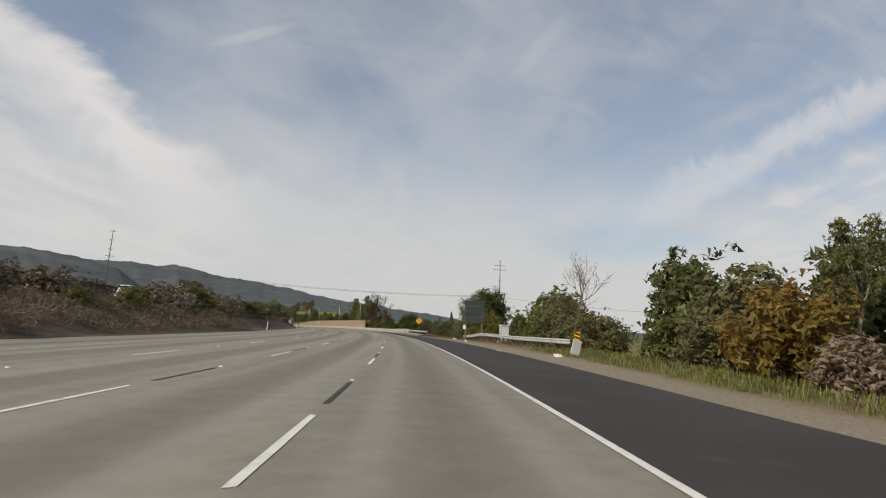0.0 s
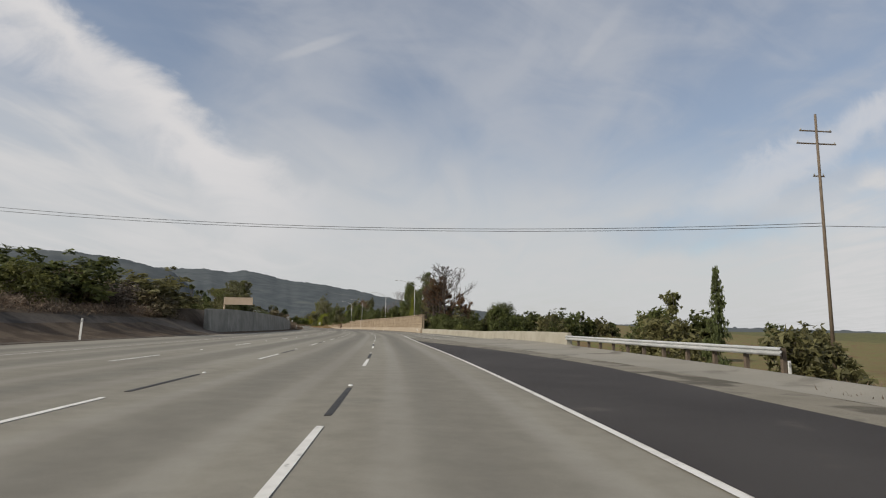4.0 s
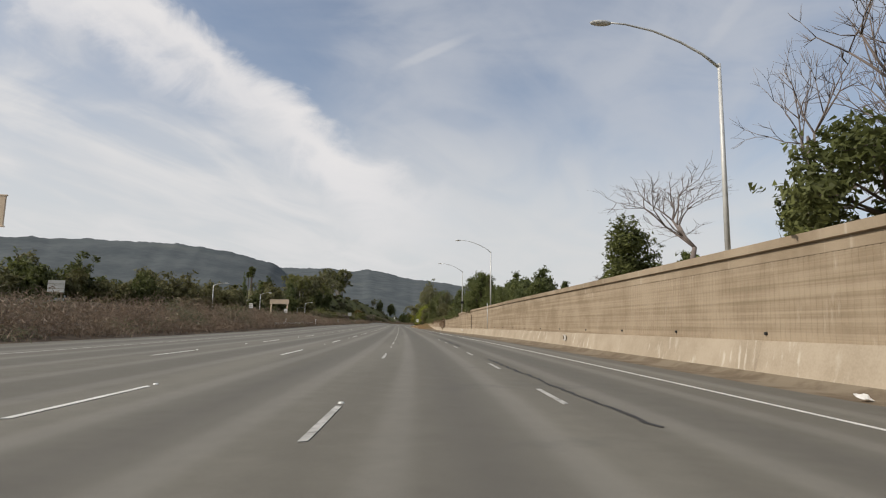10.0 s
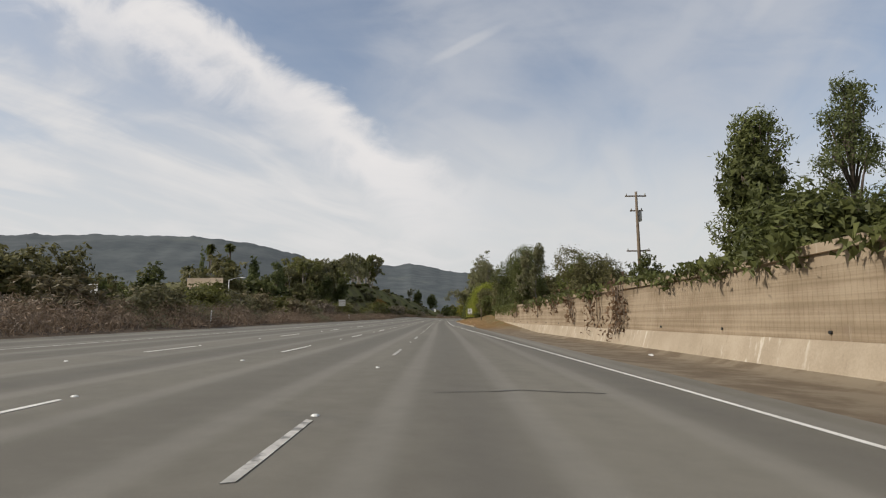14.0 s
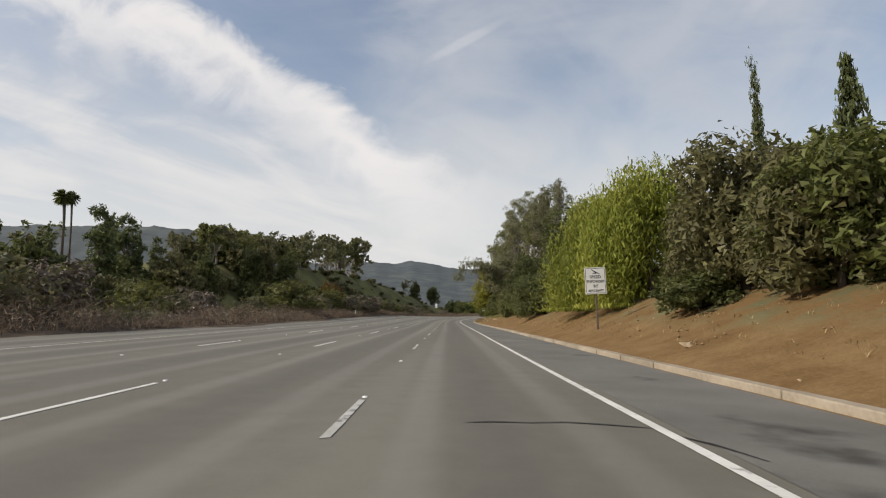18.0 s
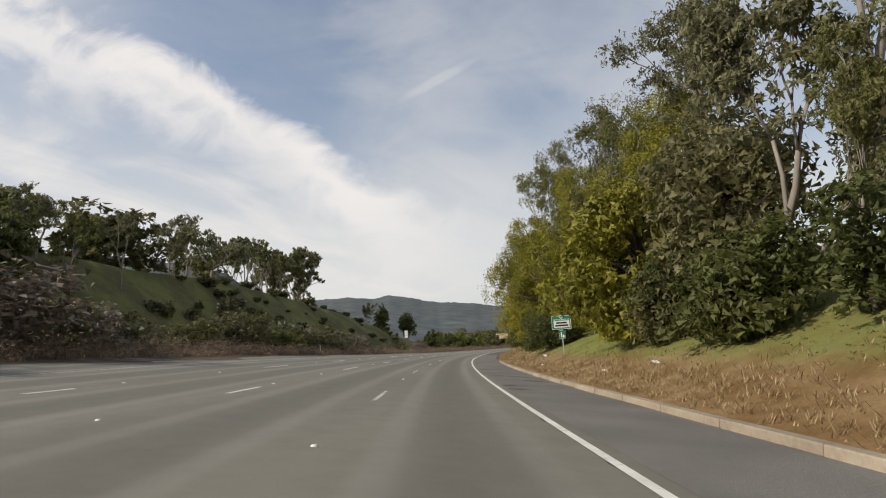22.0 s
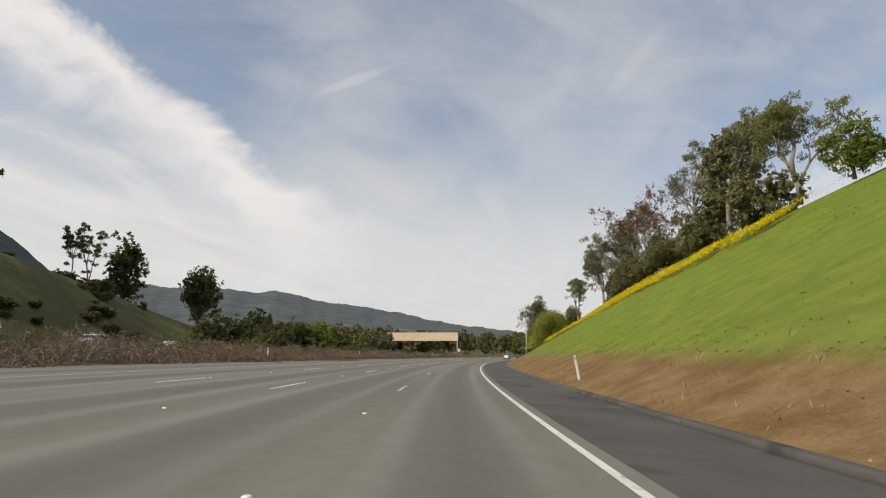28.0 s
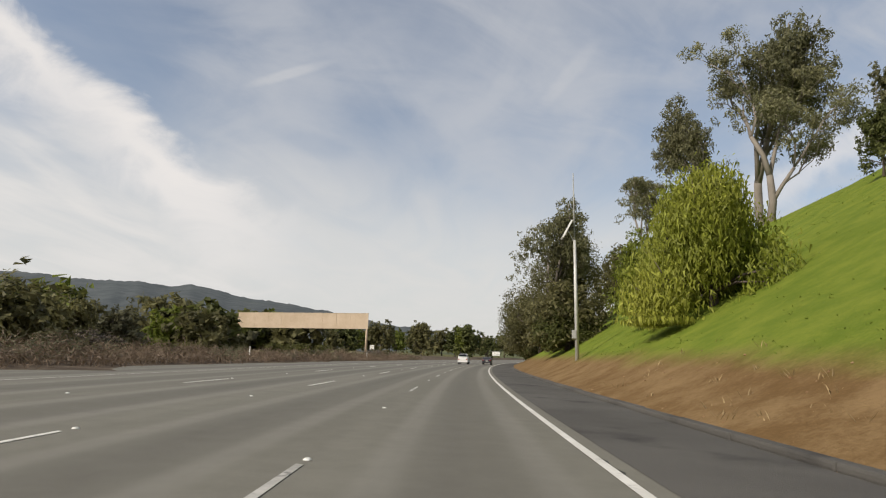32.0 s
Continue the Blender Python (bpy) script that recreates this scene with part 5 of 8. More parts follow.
def gum_archetype(key, leaf, bark, leaves, size, seed, aspect, sides, bare):
    """A eucalyptus: a pale trunk that forks again and again, with flat hanging puffs of leaves at the ends."""
    rng = np.random.default_rng(seed)
    bm = bmesh.new()
    ends = []
    depth = 5 if sides > 3 else 4
    spread = 0.40 / aspect ** 0.35

    def fork(p, a, length, r, level):
        e = p + a * length
        q = p.lerp(e, 0.5) + Vector(rng.uniform(-0.07, 0.07, 3)) * length
        add_tube(bm, [p, q, e], [r, r * 0.85, r * 0.72], sides + 1 if level < 2 else 3)
        if level >= 2 and rng.random() < 0.45:
            ends.append((q + Vector(rng.normal(size=3)) * 0.03)[:])
        if level >= depth:
            ends.append(e[:])
            return
        for i in range(3 if rng.random() < (0.5 if level < 2 else 0.35) else 2):
            b = (a + Vector(rng.normal(size=3)) * spread + Vector((0, 0, 0.16))).normalized()
            fork(e if i < 2 else q, b, length * rng.uniform(0.66, 0.86), r * (0.72 if i == 0 else 0.55), level + 1)

    fork(Vector((0, 0, -0.03)), Vector((rng.uniform(-0.08, 0.08), rng.uniform(-0.08, 0.08), 1)).normalized(), 0.27 if bare else 0.19, 0.017, 0)
    co = np.array([v.co[:] for v in bm.verts])
    hi, wide = co[:, 2].max() * 1.03, np.percentile(np.abs(co[:, :2]), 99) * 2.1
    bmesh.ops.transform(bm, matrix=Matrix.Diagonal((1 / wide, 1 / wide, 1 / hi, 1)), verts=bm.verts)
    wood = bpy.data.meshes.new("trunk")
    bm.to_mesh(wood)
    bm.free()
    wood.materials.append(bark)
    e = np.array(ends) / (wide, wide, hi)
    if not bare:
        low = e[rng.random(len(e)) < 0.3] * (1.1, 1.1, 1.0) - (0, 0, 0.14)
        e = np.concatenate([e, low[low[:, 2] > 0.2]])
    take = rng.integers(0, len(e), leaves // 8)
    w = rng.uniform(0.55, 1.25, len(e))
    v = rng.normal(size=(len(take), 3))
    v /= np.linalg.norm(v, axis=1)[:, None]
    r = (0.08 if bare else 0.088) * w[take] * rng.uniform(0.3, 1, len(take)) ** (1 / 3)
    tips = e[take] + v * r[:, None] * np.array([1.0, 1.0, 0.60 / aspect])
    c = np.repeat(tips, 8, 0) + rng.normal(size=(len(tips) * 8, 3)) * np.array([0.012, 0.012, 0.014 / aspect])
    f = np.repeat(v, 8, 0) * 0.7 + (0, 0, 0.45)
    crown = leaf_mesh("crown", leaf_tris(rng, c, size, 2.2, 0.35, face=f, aspect=aspect), leaf)
    ARCH.setdefault(key, []).append((wood, crown))


conifer_archetype("conifer", 81, PINE)
conifer_archetype("umbrella", 82, PINE, 6, True)
palm_archetype(83)
bare_archetype("bare", 91, TWIG, twig_levels=5)
bare_archetype("bare", 95, TWIG, twig_levels=5)
dead_archetype("deadtree", 91, BARK)
bare_archetype("rust", 93, BARK, RUST, 6000, 4, leaf_size=0.019)
bare_archetype("rustbare", 94, PALE_BARK, RUST, 3000, 5, leaf_size=0.017)

SAYS = {
    "oak": ("tree", "dense dark green broadleaf tree beside the freeway", "tree"),
    "bright": ("tree", "fresh green broadleaf tree beside the freeway", "tree"),
    "dull": ("tree", "olive-brown thin-leaved tree on the roadside bank", "tree"),
    "yellow": ("tree", "yellow-leaved tree behind the retaining wall", "tree"),
    "oakbush": ("bush", "dense dark green bush on the verge", "bush"),
    "bush": ("bush", "large green hedge bush on the verge", "bush"),
    "dullbush": ("bush", "dry olive-brown bush on the bank", "bush"),
    "brightbush": ("bush", "rounded pale olive shrub in the median", "bush"),
    "autumn": ("bush", "bush with orange and yellow autumn leaves", "bush"),
    "autumnbush": ("bush", "russet-leaved shrub in the median", "bush"),
    "brush": ("bush", "dry brown brush on the median bank", "bush"),
    "euc": ("eucalyptus_tree", "tall grey-green eucalyptus with pale limbs", "tree"),
    "bareeuc": ("eucalyptus_tree", "thin-crowned eucalyptus with bare pale trunk", "tree"),
    "pepper": ("pepper_tree", "drooping yellow-green pepper tree on the bank", "tree"),
    "acacia": ("acacia_tree", "billowing yellow-green acacia hanging over the slope", "tree"),
    "pine": ("pine_tree", "upright green pine above the roadside", "tree"),
    "cypress": ("cypress_tree", "narrow dark green cypress spire", "tree"),
    "conifer": ("conifer_tree", "tall conifer with spreading boughs", "tree"),
    "umbrella": ("conifer_tree", "flat-boughed dark conifer beyond the barrier", "tree"),
    "palm": ("palm_tree", "tall fan palm with a slim trunk", "tree"),
    "limebush": ("bush", "loose yellow-green bush beside the guardrail", "bush"),
    "deadtree": ("bare_tree", "tall dark leafless tree with a dense net of twigs", "tree"),
    "bare": ("bare_tree", "leafless grey tree with fine twigs", "tree"),
    "rust": ("tree", "nearly bare tree with rust-brown leaves", "tree"),
    "rustbare": ("eucalyptus_tree", "dying eucalyptus with rust-coloured leaves and pale limbs", "tree"),
}
planted = random.Random(7)


def plant(kind, s, d, height, width, sink=0.1, level=""):
    """Stands one plant on the ground at a station and offset."""
    meshes = meshes_for(kind, d, height, width, level)
    name, label, category = SAYS[kind]
    p = at(s, d, land(s, d) - sink)
    m = Matrix.Translation(p) @ Matrix.Rotation(planted.uniform(0, 6.28), 4, "Z")
    m = m @ Matrix.Diagonal((width, width, height, 1))
    ob = thing(name, label, category, m, group="roadside " + category + "s")
    for nm, me in zip(("trunk", "crown"), meshes):
        if me:
            part(nm, me, None, ob)
    return ob

# ---- trees and bushes: kind, station, offset, height, width ----
plant("autumn", 19.0, 14, 3.6, 4.4)
plant("euc", 19.5, 17, 6.2, 3.0)
plant("oak", 39.2, 21, 8.4, 7.5)
plant("bare", 48.8, 17, 9.3, 4.9)
plant("dull", 54.1, 17, 5.5, 6.5)
plant("oak", 35.4, 24, 6.8, 5.1)
plant("bright", 63.8, 19, 6.3, 8.0)
plant("bush", 53.8, 14, 2.2, 4.9)
plant("dullbush", 46.1, 14.5, 3.8, 3.4)
plant("oakbush", 95.3, 17.5, 9.6, 9.0)
plant("oak", 95.5, 19.5, 9.4, 6.5)
plant("limebush", 82.3, 14.8, 4.9, 5.4)
plant("oakbush", 88.0, 15.2, 3.6, 3.6)
plant("oak", 81.4, 20, 5.5, 3.8)
plant("dull", 168.0, 27, 5.8, 6.2)
plant("euc", 199.8, 45, 10.2, 4.9)
plant("oak", 178.0, 30, 6.0, 5.4)
plant("conifer", 158.5, 26, 9.0, 3.0)
plant("dullbush", 127.0, 17.4, 6.0, 6.6)
plant("dullbush", 124.0, 17.8, 3.6, 3.8)
plant("dullbush", 133.5, 19, 4.4, 4.2)
plant("oak", 121.5, 20, 3.9, 4.0)
plant("dullbush", 117.5, 19.5, 3.4, 3.4)
plant("oak", 272.0, 40, 7.6, 12.2)
plant("oak", 264.3, 45, 5.1, 6.8)
plant("conifer", 259.6, 48, 6.1, 3.4)
plant("dullbush", 147.0, 24, 4.6, 6.0)
plant("deadtree", 243.0, 17, 16.6, 12.0)

plant("oakbush", 239.8, 16.0, 5.4, 6.0)
plant("oakbush", 234.0, 16.8, 5.8, 5.8)
plant("dullbush", 237.5, 18.4, 7.2, 6.0)
plant("oakbush", 228.4, 17.0, 5.0, 5.2)
plant("bush", 223.6, 17.2, 4.0, 4.4)
plant("rust", 242.1, 22.0, 9.4, 6.0)
plant("rust", 247.5, 17.0, 10.8, 8.5)
plant("rust", 252.5, 16.0, 8.5, 6.0)
plant("oak", 233, 22, 6.0, 4.1)
plant("pine", 233.5, 26.5, 9.2, 5.8)
plant("palm", 265.2, 45, 5.2, 1.7)
plant("oak", 247.5, 45, 6.2, 8.5)
plant("umbrella", 243.6, 45, 7.4, 3.0)
plant("dull", 224.3, 36, 5.6, 3.1)
plant("dull", 211.0, 30, 6.7, 5.2)
plant("oak", 203.0, 27, 5.4, 3.0)
plant("pine", 262, 16, 12.4, 7.5)
plant("dull", 255.2, 17, 11.5, 7.0)
plant("pine", 279.1, 17, 8.9, 5.0)
plant("pine", 295.8, 17.5, 11.6, 8.0)
plant("bare", 315.3, 18, 10.7, 7.3)
plant("pine", 288.4, 16, 9.8, 7.0)
plant("euc", 284.5, 17, 8.7, 3.2)
plant("pepper", 279.0, 15.5, 7.5, 2.7)
plant("bare", 309.2, 17, 10.1, 7.9)
plant("oakbush", 307.5, 14.5, 4.8, 4.9)
plant("oakbush", 327.7, 15, 5.4, 4.5)
plant("bare", 319.6, 15, 6.5, 6.5)
plant("pine", 370.8, 20, 4.8, 3.1)
plant("pine", 393.2, 20, 6.4, 4.0)
plant("bare", 334.3, 16, 1.9, 2.5)
plant("pine", 360.2, 20, 3.3, 1.9)
plant("pine", 400.1, 17, 7.8, 4.3)
plant("pine", 385.4, 19, 6.7, 3.1)
plant("pine", 380.6, 19, 5.0, 2.3)
plant("pine", 376.5, 19, 5.0, 2.3)
plant("pine", 402, 15.5, 7.8, 7.6)
plant("pine", 408, 16, 8.7, 8.4)
plant("pine", 415.0, 15.5, 8.4, 7.0)
plant("oakbush", 418.9, 14.5, 5.8, 4.6)
plant("oakbush", 431.5, 14.5, 6.8, 4.5)
plant("oak", 508.8, 16, 12.9, 8.8, level="huge")
plant("bright", 473.3, 17, 6.3, 4.6)
plant("pine", 432.5, 15, 7.2, 4.6)
plant("pine", 428.4, 16, 7.1, 3.6)
plant("oakbush", 427.1, 13.6, 3.1, 4.9)
plant("oak", 519.8, 18, 12.4, 9.1, level="huge")
plant("dullbush", 459.8, 15, 4.8, 5.9)
plant("oakbush", 443.2, 14, 2.7, 2.3)
plant("oak", 515.4, 14.5, 10.0, 7.7, level="huge")
plant("oakbush", 522.9, 13.5, 4.8, 3.6)
plant("euc", 502.1, 17, 11.3, 5.9)
plant("oak", 502.1, 15, 4.3, 3.2)
plant("cypress", 559, 20, 14.2, 1.5)
plant("conifer", 550.6, 19.5, 10.0, 3.6)
plant("yellow", 538.7, 22, 6.9, 4.0)
plant("bright", 553.2, 20, 8.3, 5.3)
plant("dull", 548.4, 13, 6.4, 5.8)
plant("pepper", 561, 13.8, 9.5, 9.5, 0.8)
plant("bareeuc", 665, 20, 26.6, 11.4)
plant("bush", 542.1, 12.5, 4.8, 5.2)
plant("oakbush", 548.1, 11, 1.7, 3.5)
plant("pepper", 567.6, 12.5, 8.8, 9.0, 0.6)
plant("bareeuc", 631.3, 18, 20.5, 10.6)
plant("bareeuc", 655.0, 15.5, 20.0, 10.0)
plant("oak", 599.0, 11.5, 7.2, 6.0)
plant("pepper", 571.2, 13.5, 8.4, 6.8)
plant("oak", 577.7, 12, 9.3, 5.4)
plant("oak", 573.5, 11.5, 5.1, 2.1)
plant("bareeuc", 606.3, 17, 17.9, 8.4)
plant("bareeuc", 619.3, 15, 17.5, 10.1)
plant("oakbush", 586.0, 10.5, 5.7, 6.0)
plant("oak", 606.0, 13, 8.1, 5.7)
plant("bareeuc", 610.9, 17, 18.2, 9.1)
plant("bareeuc", 634.9, 16, 20.5, 8.3)
plant("bareeuc", 685.1, 15, 18.8, 10.5)
plant("euc", 640.3, 11.8, 12.6, 10.8)
plant("oakbush", 600.2, 11, 1.8, 2.8)
plant("oakbush", 611.3, 10.5, 2.3, 3.1)
plant("dull", 614.9, 12.5, 4.0, 4.7)
plant("bareeuc", 620.3, 17, 10.9, 3.4)
plant("bareeuc", 653.4, 16, 23.8, 10.4)
plant("oak", 637.2, 20, 11.1, 3.5)
plant("oakbush", 638.3, 12, 5.0, 5.3)
plant("oakbush", 630.7, 12.5, 4.3, 4.4)
plant("euc", 661.9, 14, 12.7, 7.1)
plant("acacia", 672.4, 12, 8.2, 8.6)
plant("acacia", 712.5, 12.5, 14.5, 12.5)
plant("acacia", 727.0, 12.5, 13.0, 10.0)
plant("oakbush", 667.3, 12.5, 4.7, 4.8)
plant("bareeuc", 657.3, 13, 8.0, 3.6)
plant("acacia", 705.5, 12.5, 13.4, 10.9)
plant("acacia", 692.5, 15, 13.0, 9.5)
plant("acacia", 699.0, 16.5, 16.5, 12.5)
plant("acacia", 688.0, 20, 17.0, 13.0)
plant("bareeuc", 723.2, 18, 26.4, 8.7)
plant("oakbush", 695.6, 11, 3.5, 5.9)
plant("dull", 689.6, 15, 6.9, 5.1)
plant("acacia", 719.8, 13, 13.7, 9.9)
plant("oakbush", 727.5, 12, 5.4, 7.5)
plant("acacia", 735, 11.8, 8.5, 6.5)
plant("bareeuc", 716.0, 16, 24.0, 11.0)
plant("bareeuc", 740.1, 20, 11.1, 5.5)
plant("euc", 774, 19.5, 12.5, 9.0)
plant("dull", 780, 17.5, 9.5, 6.5)
plant("dull", 1006, 13, 14.5, 10.5)
plant("euc", 768.6, 22, 19.6, 8.7)
plant("euc", 762.3, 24, 15.4, 8.5)
plant("bareeuc", 754.9, 21, 11.1, 2.8)
plant("pepper", 755.5, 16.5, 7.6, 10.0, 1.3)
plant("dull", 667.5, 15.0, 9.0, 8.5)
plant("euc", 671.5, 17.0, 17.0, 9.5)
plant("acacia", 676.0, 15.0, 12.5, 10.0)
plant("dull", 683.0, 15.5, 12.0, 9.0)
plant("dull", 772.2, 20, 9.4, 5.9)
plant("euc", 836.0, 31, 7.5, 6.5)
plant("dull", 764.3, 20, 8.2, 5.1)
plant("euc", 803, -82, 18.0, 19.0)
plant("euc", 783.8, 24, 14.8, 8.4)
plant("euc", 794.0, 21.5, 13.0, 9.0)
plant("euc", 798.7, 30, 15.7, 5.5)
plant("euc", 839.5, 30, 11.1, 8.2)
plant("euc", 886.0, 35, 13.0, 8.5)
plant("euc", 896.0, 37, 16.1, 11.0)
plant("euc", 876.5, 36, 11.5, 9.5)
plant("bright", 864.3, 34, 5.5, 4.8)
plant("dullbush", 875.2, 32, 5.3, 6.4)
plant("bareeuc", 917.7, 39, 20.5, 9.2)
plant("dullbush", 921.5, 36, 4.6, 11.4)
plant("dullbush", 892.8, 33, 3.1, 5.1)
plant("bare", 907.0, 36.5, 14.5, 10.0)
plant("dullbush", 905.0, 35.5, 5.5, 7.0)
plant("dull", 900.0, 37.5, 10.5, 8.0)
plant("dullbush", 928.0, 35.8, 6.0, 7.0)
plant("rustbare", 952.5, 38, 20.8, 18.1)
plant("dullbush", 947.9, 34, 7.4, 9.2)
plant("dullbush", 934.3, 34, 4.9, 6.9)
plant("euc", 1008.2, 38, 26.6, 18.1)
plant("pepper", 965.6, 15, 8.6, 10.0, 1.3)
plant("rustbare", 959.2, 37, 18.9, 15.6)
plant("dullbush", 959.2, 33, 6.9, 8.9)
plant("pepper", 972.5, 17, 8.6, 11.0, 1.3)
plant("conifer", 963.4, 30, 3.7, 2.1)
plant("dull", 1021.7, 22, 9.9, 9.0)
plant("bareeuc", 998.5, 34, 22.1, 16.5)
plant("euc", 982.4, 36, 10.0, 3.9)
plant("oak", 978.0, 33, 5.8, 3.6)
plant("brush", 42.3, -24, 1.5, 2.4)
plant("oakbush", 99.3, -23, 2.1, 4.4)
plant("oakbush", 111.1, -24, 2.1, 6.3)
plant("oakbush", 125.9, -25, 2.7, 5.6)
plant("oakbush", 138.8, -25, 2.9, 6.6)
plant("oakbush", 163.7, -25, 3.6, 8.8)
plant("dullbush", 134.4, -24, 2.8, 4.6)
plant("dullbush", 79.7, -24, 1.8, 5.1)
plant("dullbush", 106.9, -25, 2.1, 7.7)
plant("dullbush", 179.7, -26, 3.6, 13.6)
plant("dull", 119.5, -62, 6.5, 7.3)
plant("dull", 141.4, -66, 7.8, 4.3)
plant("conifer", 194.3, -60, 7.5, 4.1)
plant("dull", 288.5, -60, 10.6, 16.0)
plant("dull", 192.5, -62, 7.7, 7.7)
plant("oak", 278.6, -60, 8.6, 6.3)
plant("dull", 377.4, -75, 9.9, 9.5)
plant("dull", 490.9, -75, 10.0, 14.9)
plant("oak", 361.1, -58, 9.2, 9.0)
plant("oak", 391.5, -62, 8.6, 9.1)
plant("oakbush", 329.8, -28, 3.8, 5.0)
plant("dull", 460.9, -70, 12.8, 10.7)
plant("cypress", 616.6, -85, 19.0, 4.2)
plant("cypress", 647.3, -85, 12.2, 3.7)
plant("dull", 566.6, -60, 17.5, 17.3)
plant("dull", 763.9, -80, 14.1, 26.4)
plant("oak", 707.8, -75, 9.1, 17.3)
plant("oak", 403.2, -60, 9.8, 8.6)
plant("dull", 394.2, -62, 8.9, 6.3)
plant("dull", 474.2, -65, 8.4, 9.2)
plant("oak", 423.6, -56, 8.9, 5.8)
plant("dull", 450.7, -60, 10.7, 11.1)
plant("cypress", 667.3, -85, 15.6, 8.2)
plant("bareeuc", 720.4, -75, 11.2, 10.6)
plant("dull", 437.1, -60, 8.9, 8.3)
plant("dull", 476.8, -60, 9.4, 10.2)
plant("oak", 523.1, -56, 10.1, 8.3)
plant("bareeuc", 717.7, -80, 12.2, 11.5)
plant("dull", 486.7, -58, 11.0, 11.4)
plant("euc", 615.1, -90, 12.5, 4.5)
plant("euc", 654.3, -90, 12.1, 5.4)
plant("euc", 835.0, -110, 19.0, 12.0)
plant("palm", 616.3, -90, 12.1, 3.9)
plant("palm", 664.5, -95, 21.1, 5.7)
plant("dull", 499.0, -58, 10.3, 9.6)
plant("dull", 682.5, -75, 9.8, 12.6)
plant("palm", 611.5, -80, 20.9, 3.6)
plant("palm", 619.5, -84, 20.1, 3.1)
plant("palm", 669.5, -97, 21.2, 4.1)
plant("oak", 590.7, -58, 11.9, 14.7)
plant("pine", 614.9, -75, 15.7, 10.4)
plant("dull", 612.4, -62, 11.5, 7.9)
plant("pine", 645, -66, 16.7, 9.6)
plant("bareeuc", 729.0, -80, 12.4, 12.0)
plant("bareeuc", 737.9, -90, 15.2, 11.6)
plant("euc", 905.0, -120, 40.4, 25.8)
plant("oakbush", 531.5, -23, 3.0, 2.7)
plant("brightbush", 562.8, -25, 4.1, 5.2)
plant("pine", 630.0, -62, 17.6, 8.2)
plant("pine", 666.5, -72, 9.4, 5.4)
plant("oak", 606.6, -58, 11.5, 10.3)
plant("euc", 723.1, -85, 13.3, 11.5)
plant("bareeuc", 755.4, -90, 14.9, 12.0)
plant("bareeuc", 846.2, -115, 19.0, 12.0)
plant("euc", 929.4, -130, 48.0, 25.9)
plant("cypress", 649.3, -66, 14.7, 2.0)
plant("euc", 672, -70, 12.1, 5.0)
plant("euc", 696.6, -72, 13.4, 11.2)
plant("dull", 646.9, -56, 13.0, 10.8)
plant("euc", 736.2, -80, 11.8, 11.0)
plant("bareeuc", 824.3, -105, 19.0, 12.0)
plant("brightbush", 604.5, -23, 2.3, 5.3)
plant("brightbush", 622.9, -24, 3.5, 8.5)
plant("autumnbush", 656.8, -26, 7.2, 7.9)
plant("euc", 682.7, -66, 16.5, 10.3)
plant("oak", 659.4, -56, 12.9, 7.3)
plant("dull", 704.5, -68, 12.6, 12.0)
plant("bareeuc", 734.2, -75, 11.5, 11.1)
plant("euc", 811.0, -100, 19.0, 12.0)
plant("bareeuc", 883.3, -118, 38.4, 19.0)
plant("bareeuc", 929.9, -125, 48.7, 22.1)
plant("autumnbush", 652.5, -26, 6.2, 6.0)
plant("brightbush", 640.9, -24, 4.0, 6.0)
plant("brightbush", 685.5, -26, 3.8, 8.9)
plant("oak", 691.5, -58, 16.3, 8.5)
plant("dull", 706.8, -62, 15.6, 10.3)
plant("bareeuc", 732.5, -70, 12.8, 10.7)
plant("brightbush", 660.6, -23, 4.2, 5.5)
plant("bareeuc", 778.7, -90, 15.6, 10.4)
plant("oak", 711.8, -56, 18.6, 9.1)
plant("euc", 733.2, -64, 16.9, 10.3)
plant("bareeuc", 765.8, -80, 12.8, 7.7)
plant("bareeuc", 788.9, -86, 19.0, 12.0)
plant("bareeuc", 862.9, -108, 32.6, 14.2)
plant("euc", 748.4, -66, 16.6, 7.1)
plant("bareeuc", 765.0, -74, 11.2, 8.8)
plant("bareeuc", 800.2, -88, 22.1, 8.2)
plant("bareeuc", 819.0, -92, 19.0, 12.0)
plant("bareeuc", 854.9, -104, 30.1, 11.8)
plant("bareeuc", 875.9, -110, 32.7, 13.2)
plant("bareeuc", 917.6, -118, 46.4, 24.0)
plant("brightbush", 713.8, -24, 4.0, 4.2)
plant("brightbush", 724.6, -24, 4.8, 6.8)
plant("oakbush", 716.5, -22, 3.2, 4.9)
plant("brightbush", 740.8, -25, 4.1, 6.2)
plant("bareeuc", 849.1, -104, 27.8, 9.6)
plant("bareeuc", 883.6, -112, 34.6, 11.9)
plant("bareeuc", 895.7, -114, 34.1, 9.0)
plant("euc", 829.9, -92, 19.0, 11.7)
plant("euc", 928.4, -85, 16.6, 6.2)
plant("oak", 941.4, -83, 18.5, 11.0)
plant("oak", 963.6, -78, 18.6, 11.6)
plant("oakbush", 761.5, -22, 3.0, 3.4)
plant("oakbush", 801.1, -26, 3.0, 5.0)
plant("euc", 934.1, -86, 16.8, 6.8)
plant("oak", 937.9, -52.5, 6.9, 11.0)
plant("oak", 958.1, -52.0, 7.4, 11.2)
plant("dull", 1062.9, 11.5, 15.0, 17.9)
plant("oak", 951.0, -52.0, 7.9, 5.4)
plant("oakbush", 883.5, -28, 4.8, 4.8)
plant("brightbush", 903.0, -29.0, 4.4, 6.2)
plant("oakbush", 935.4, -28, 4.2, 4.1)
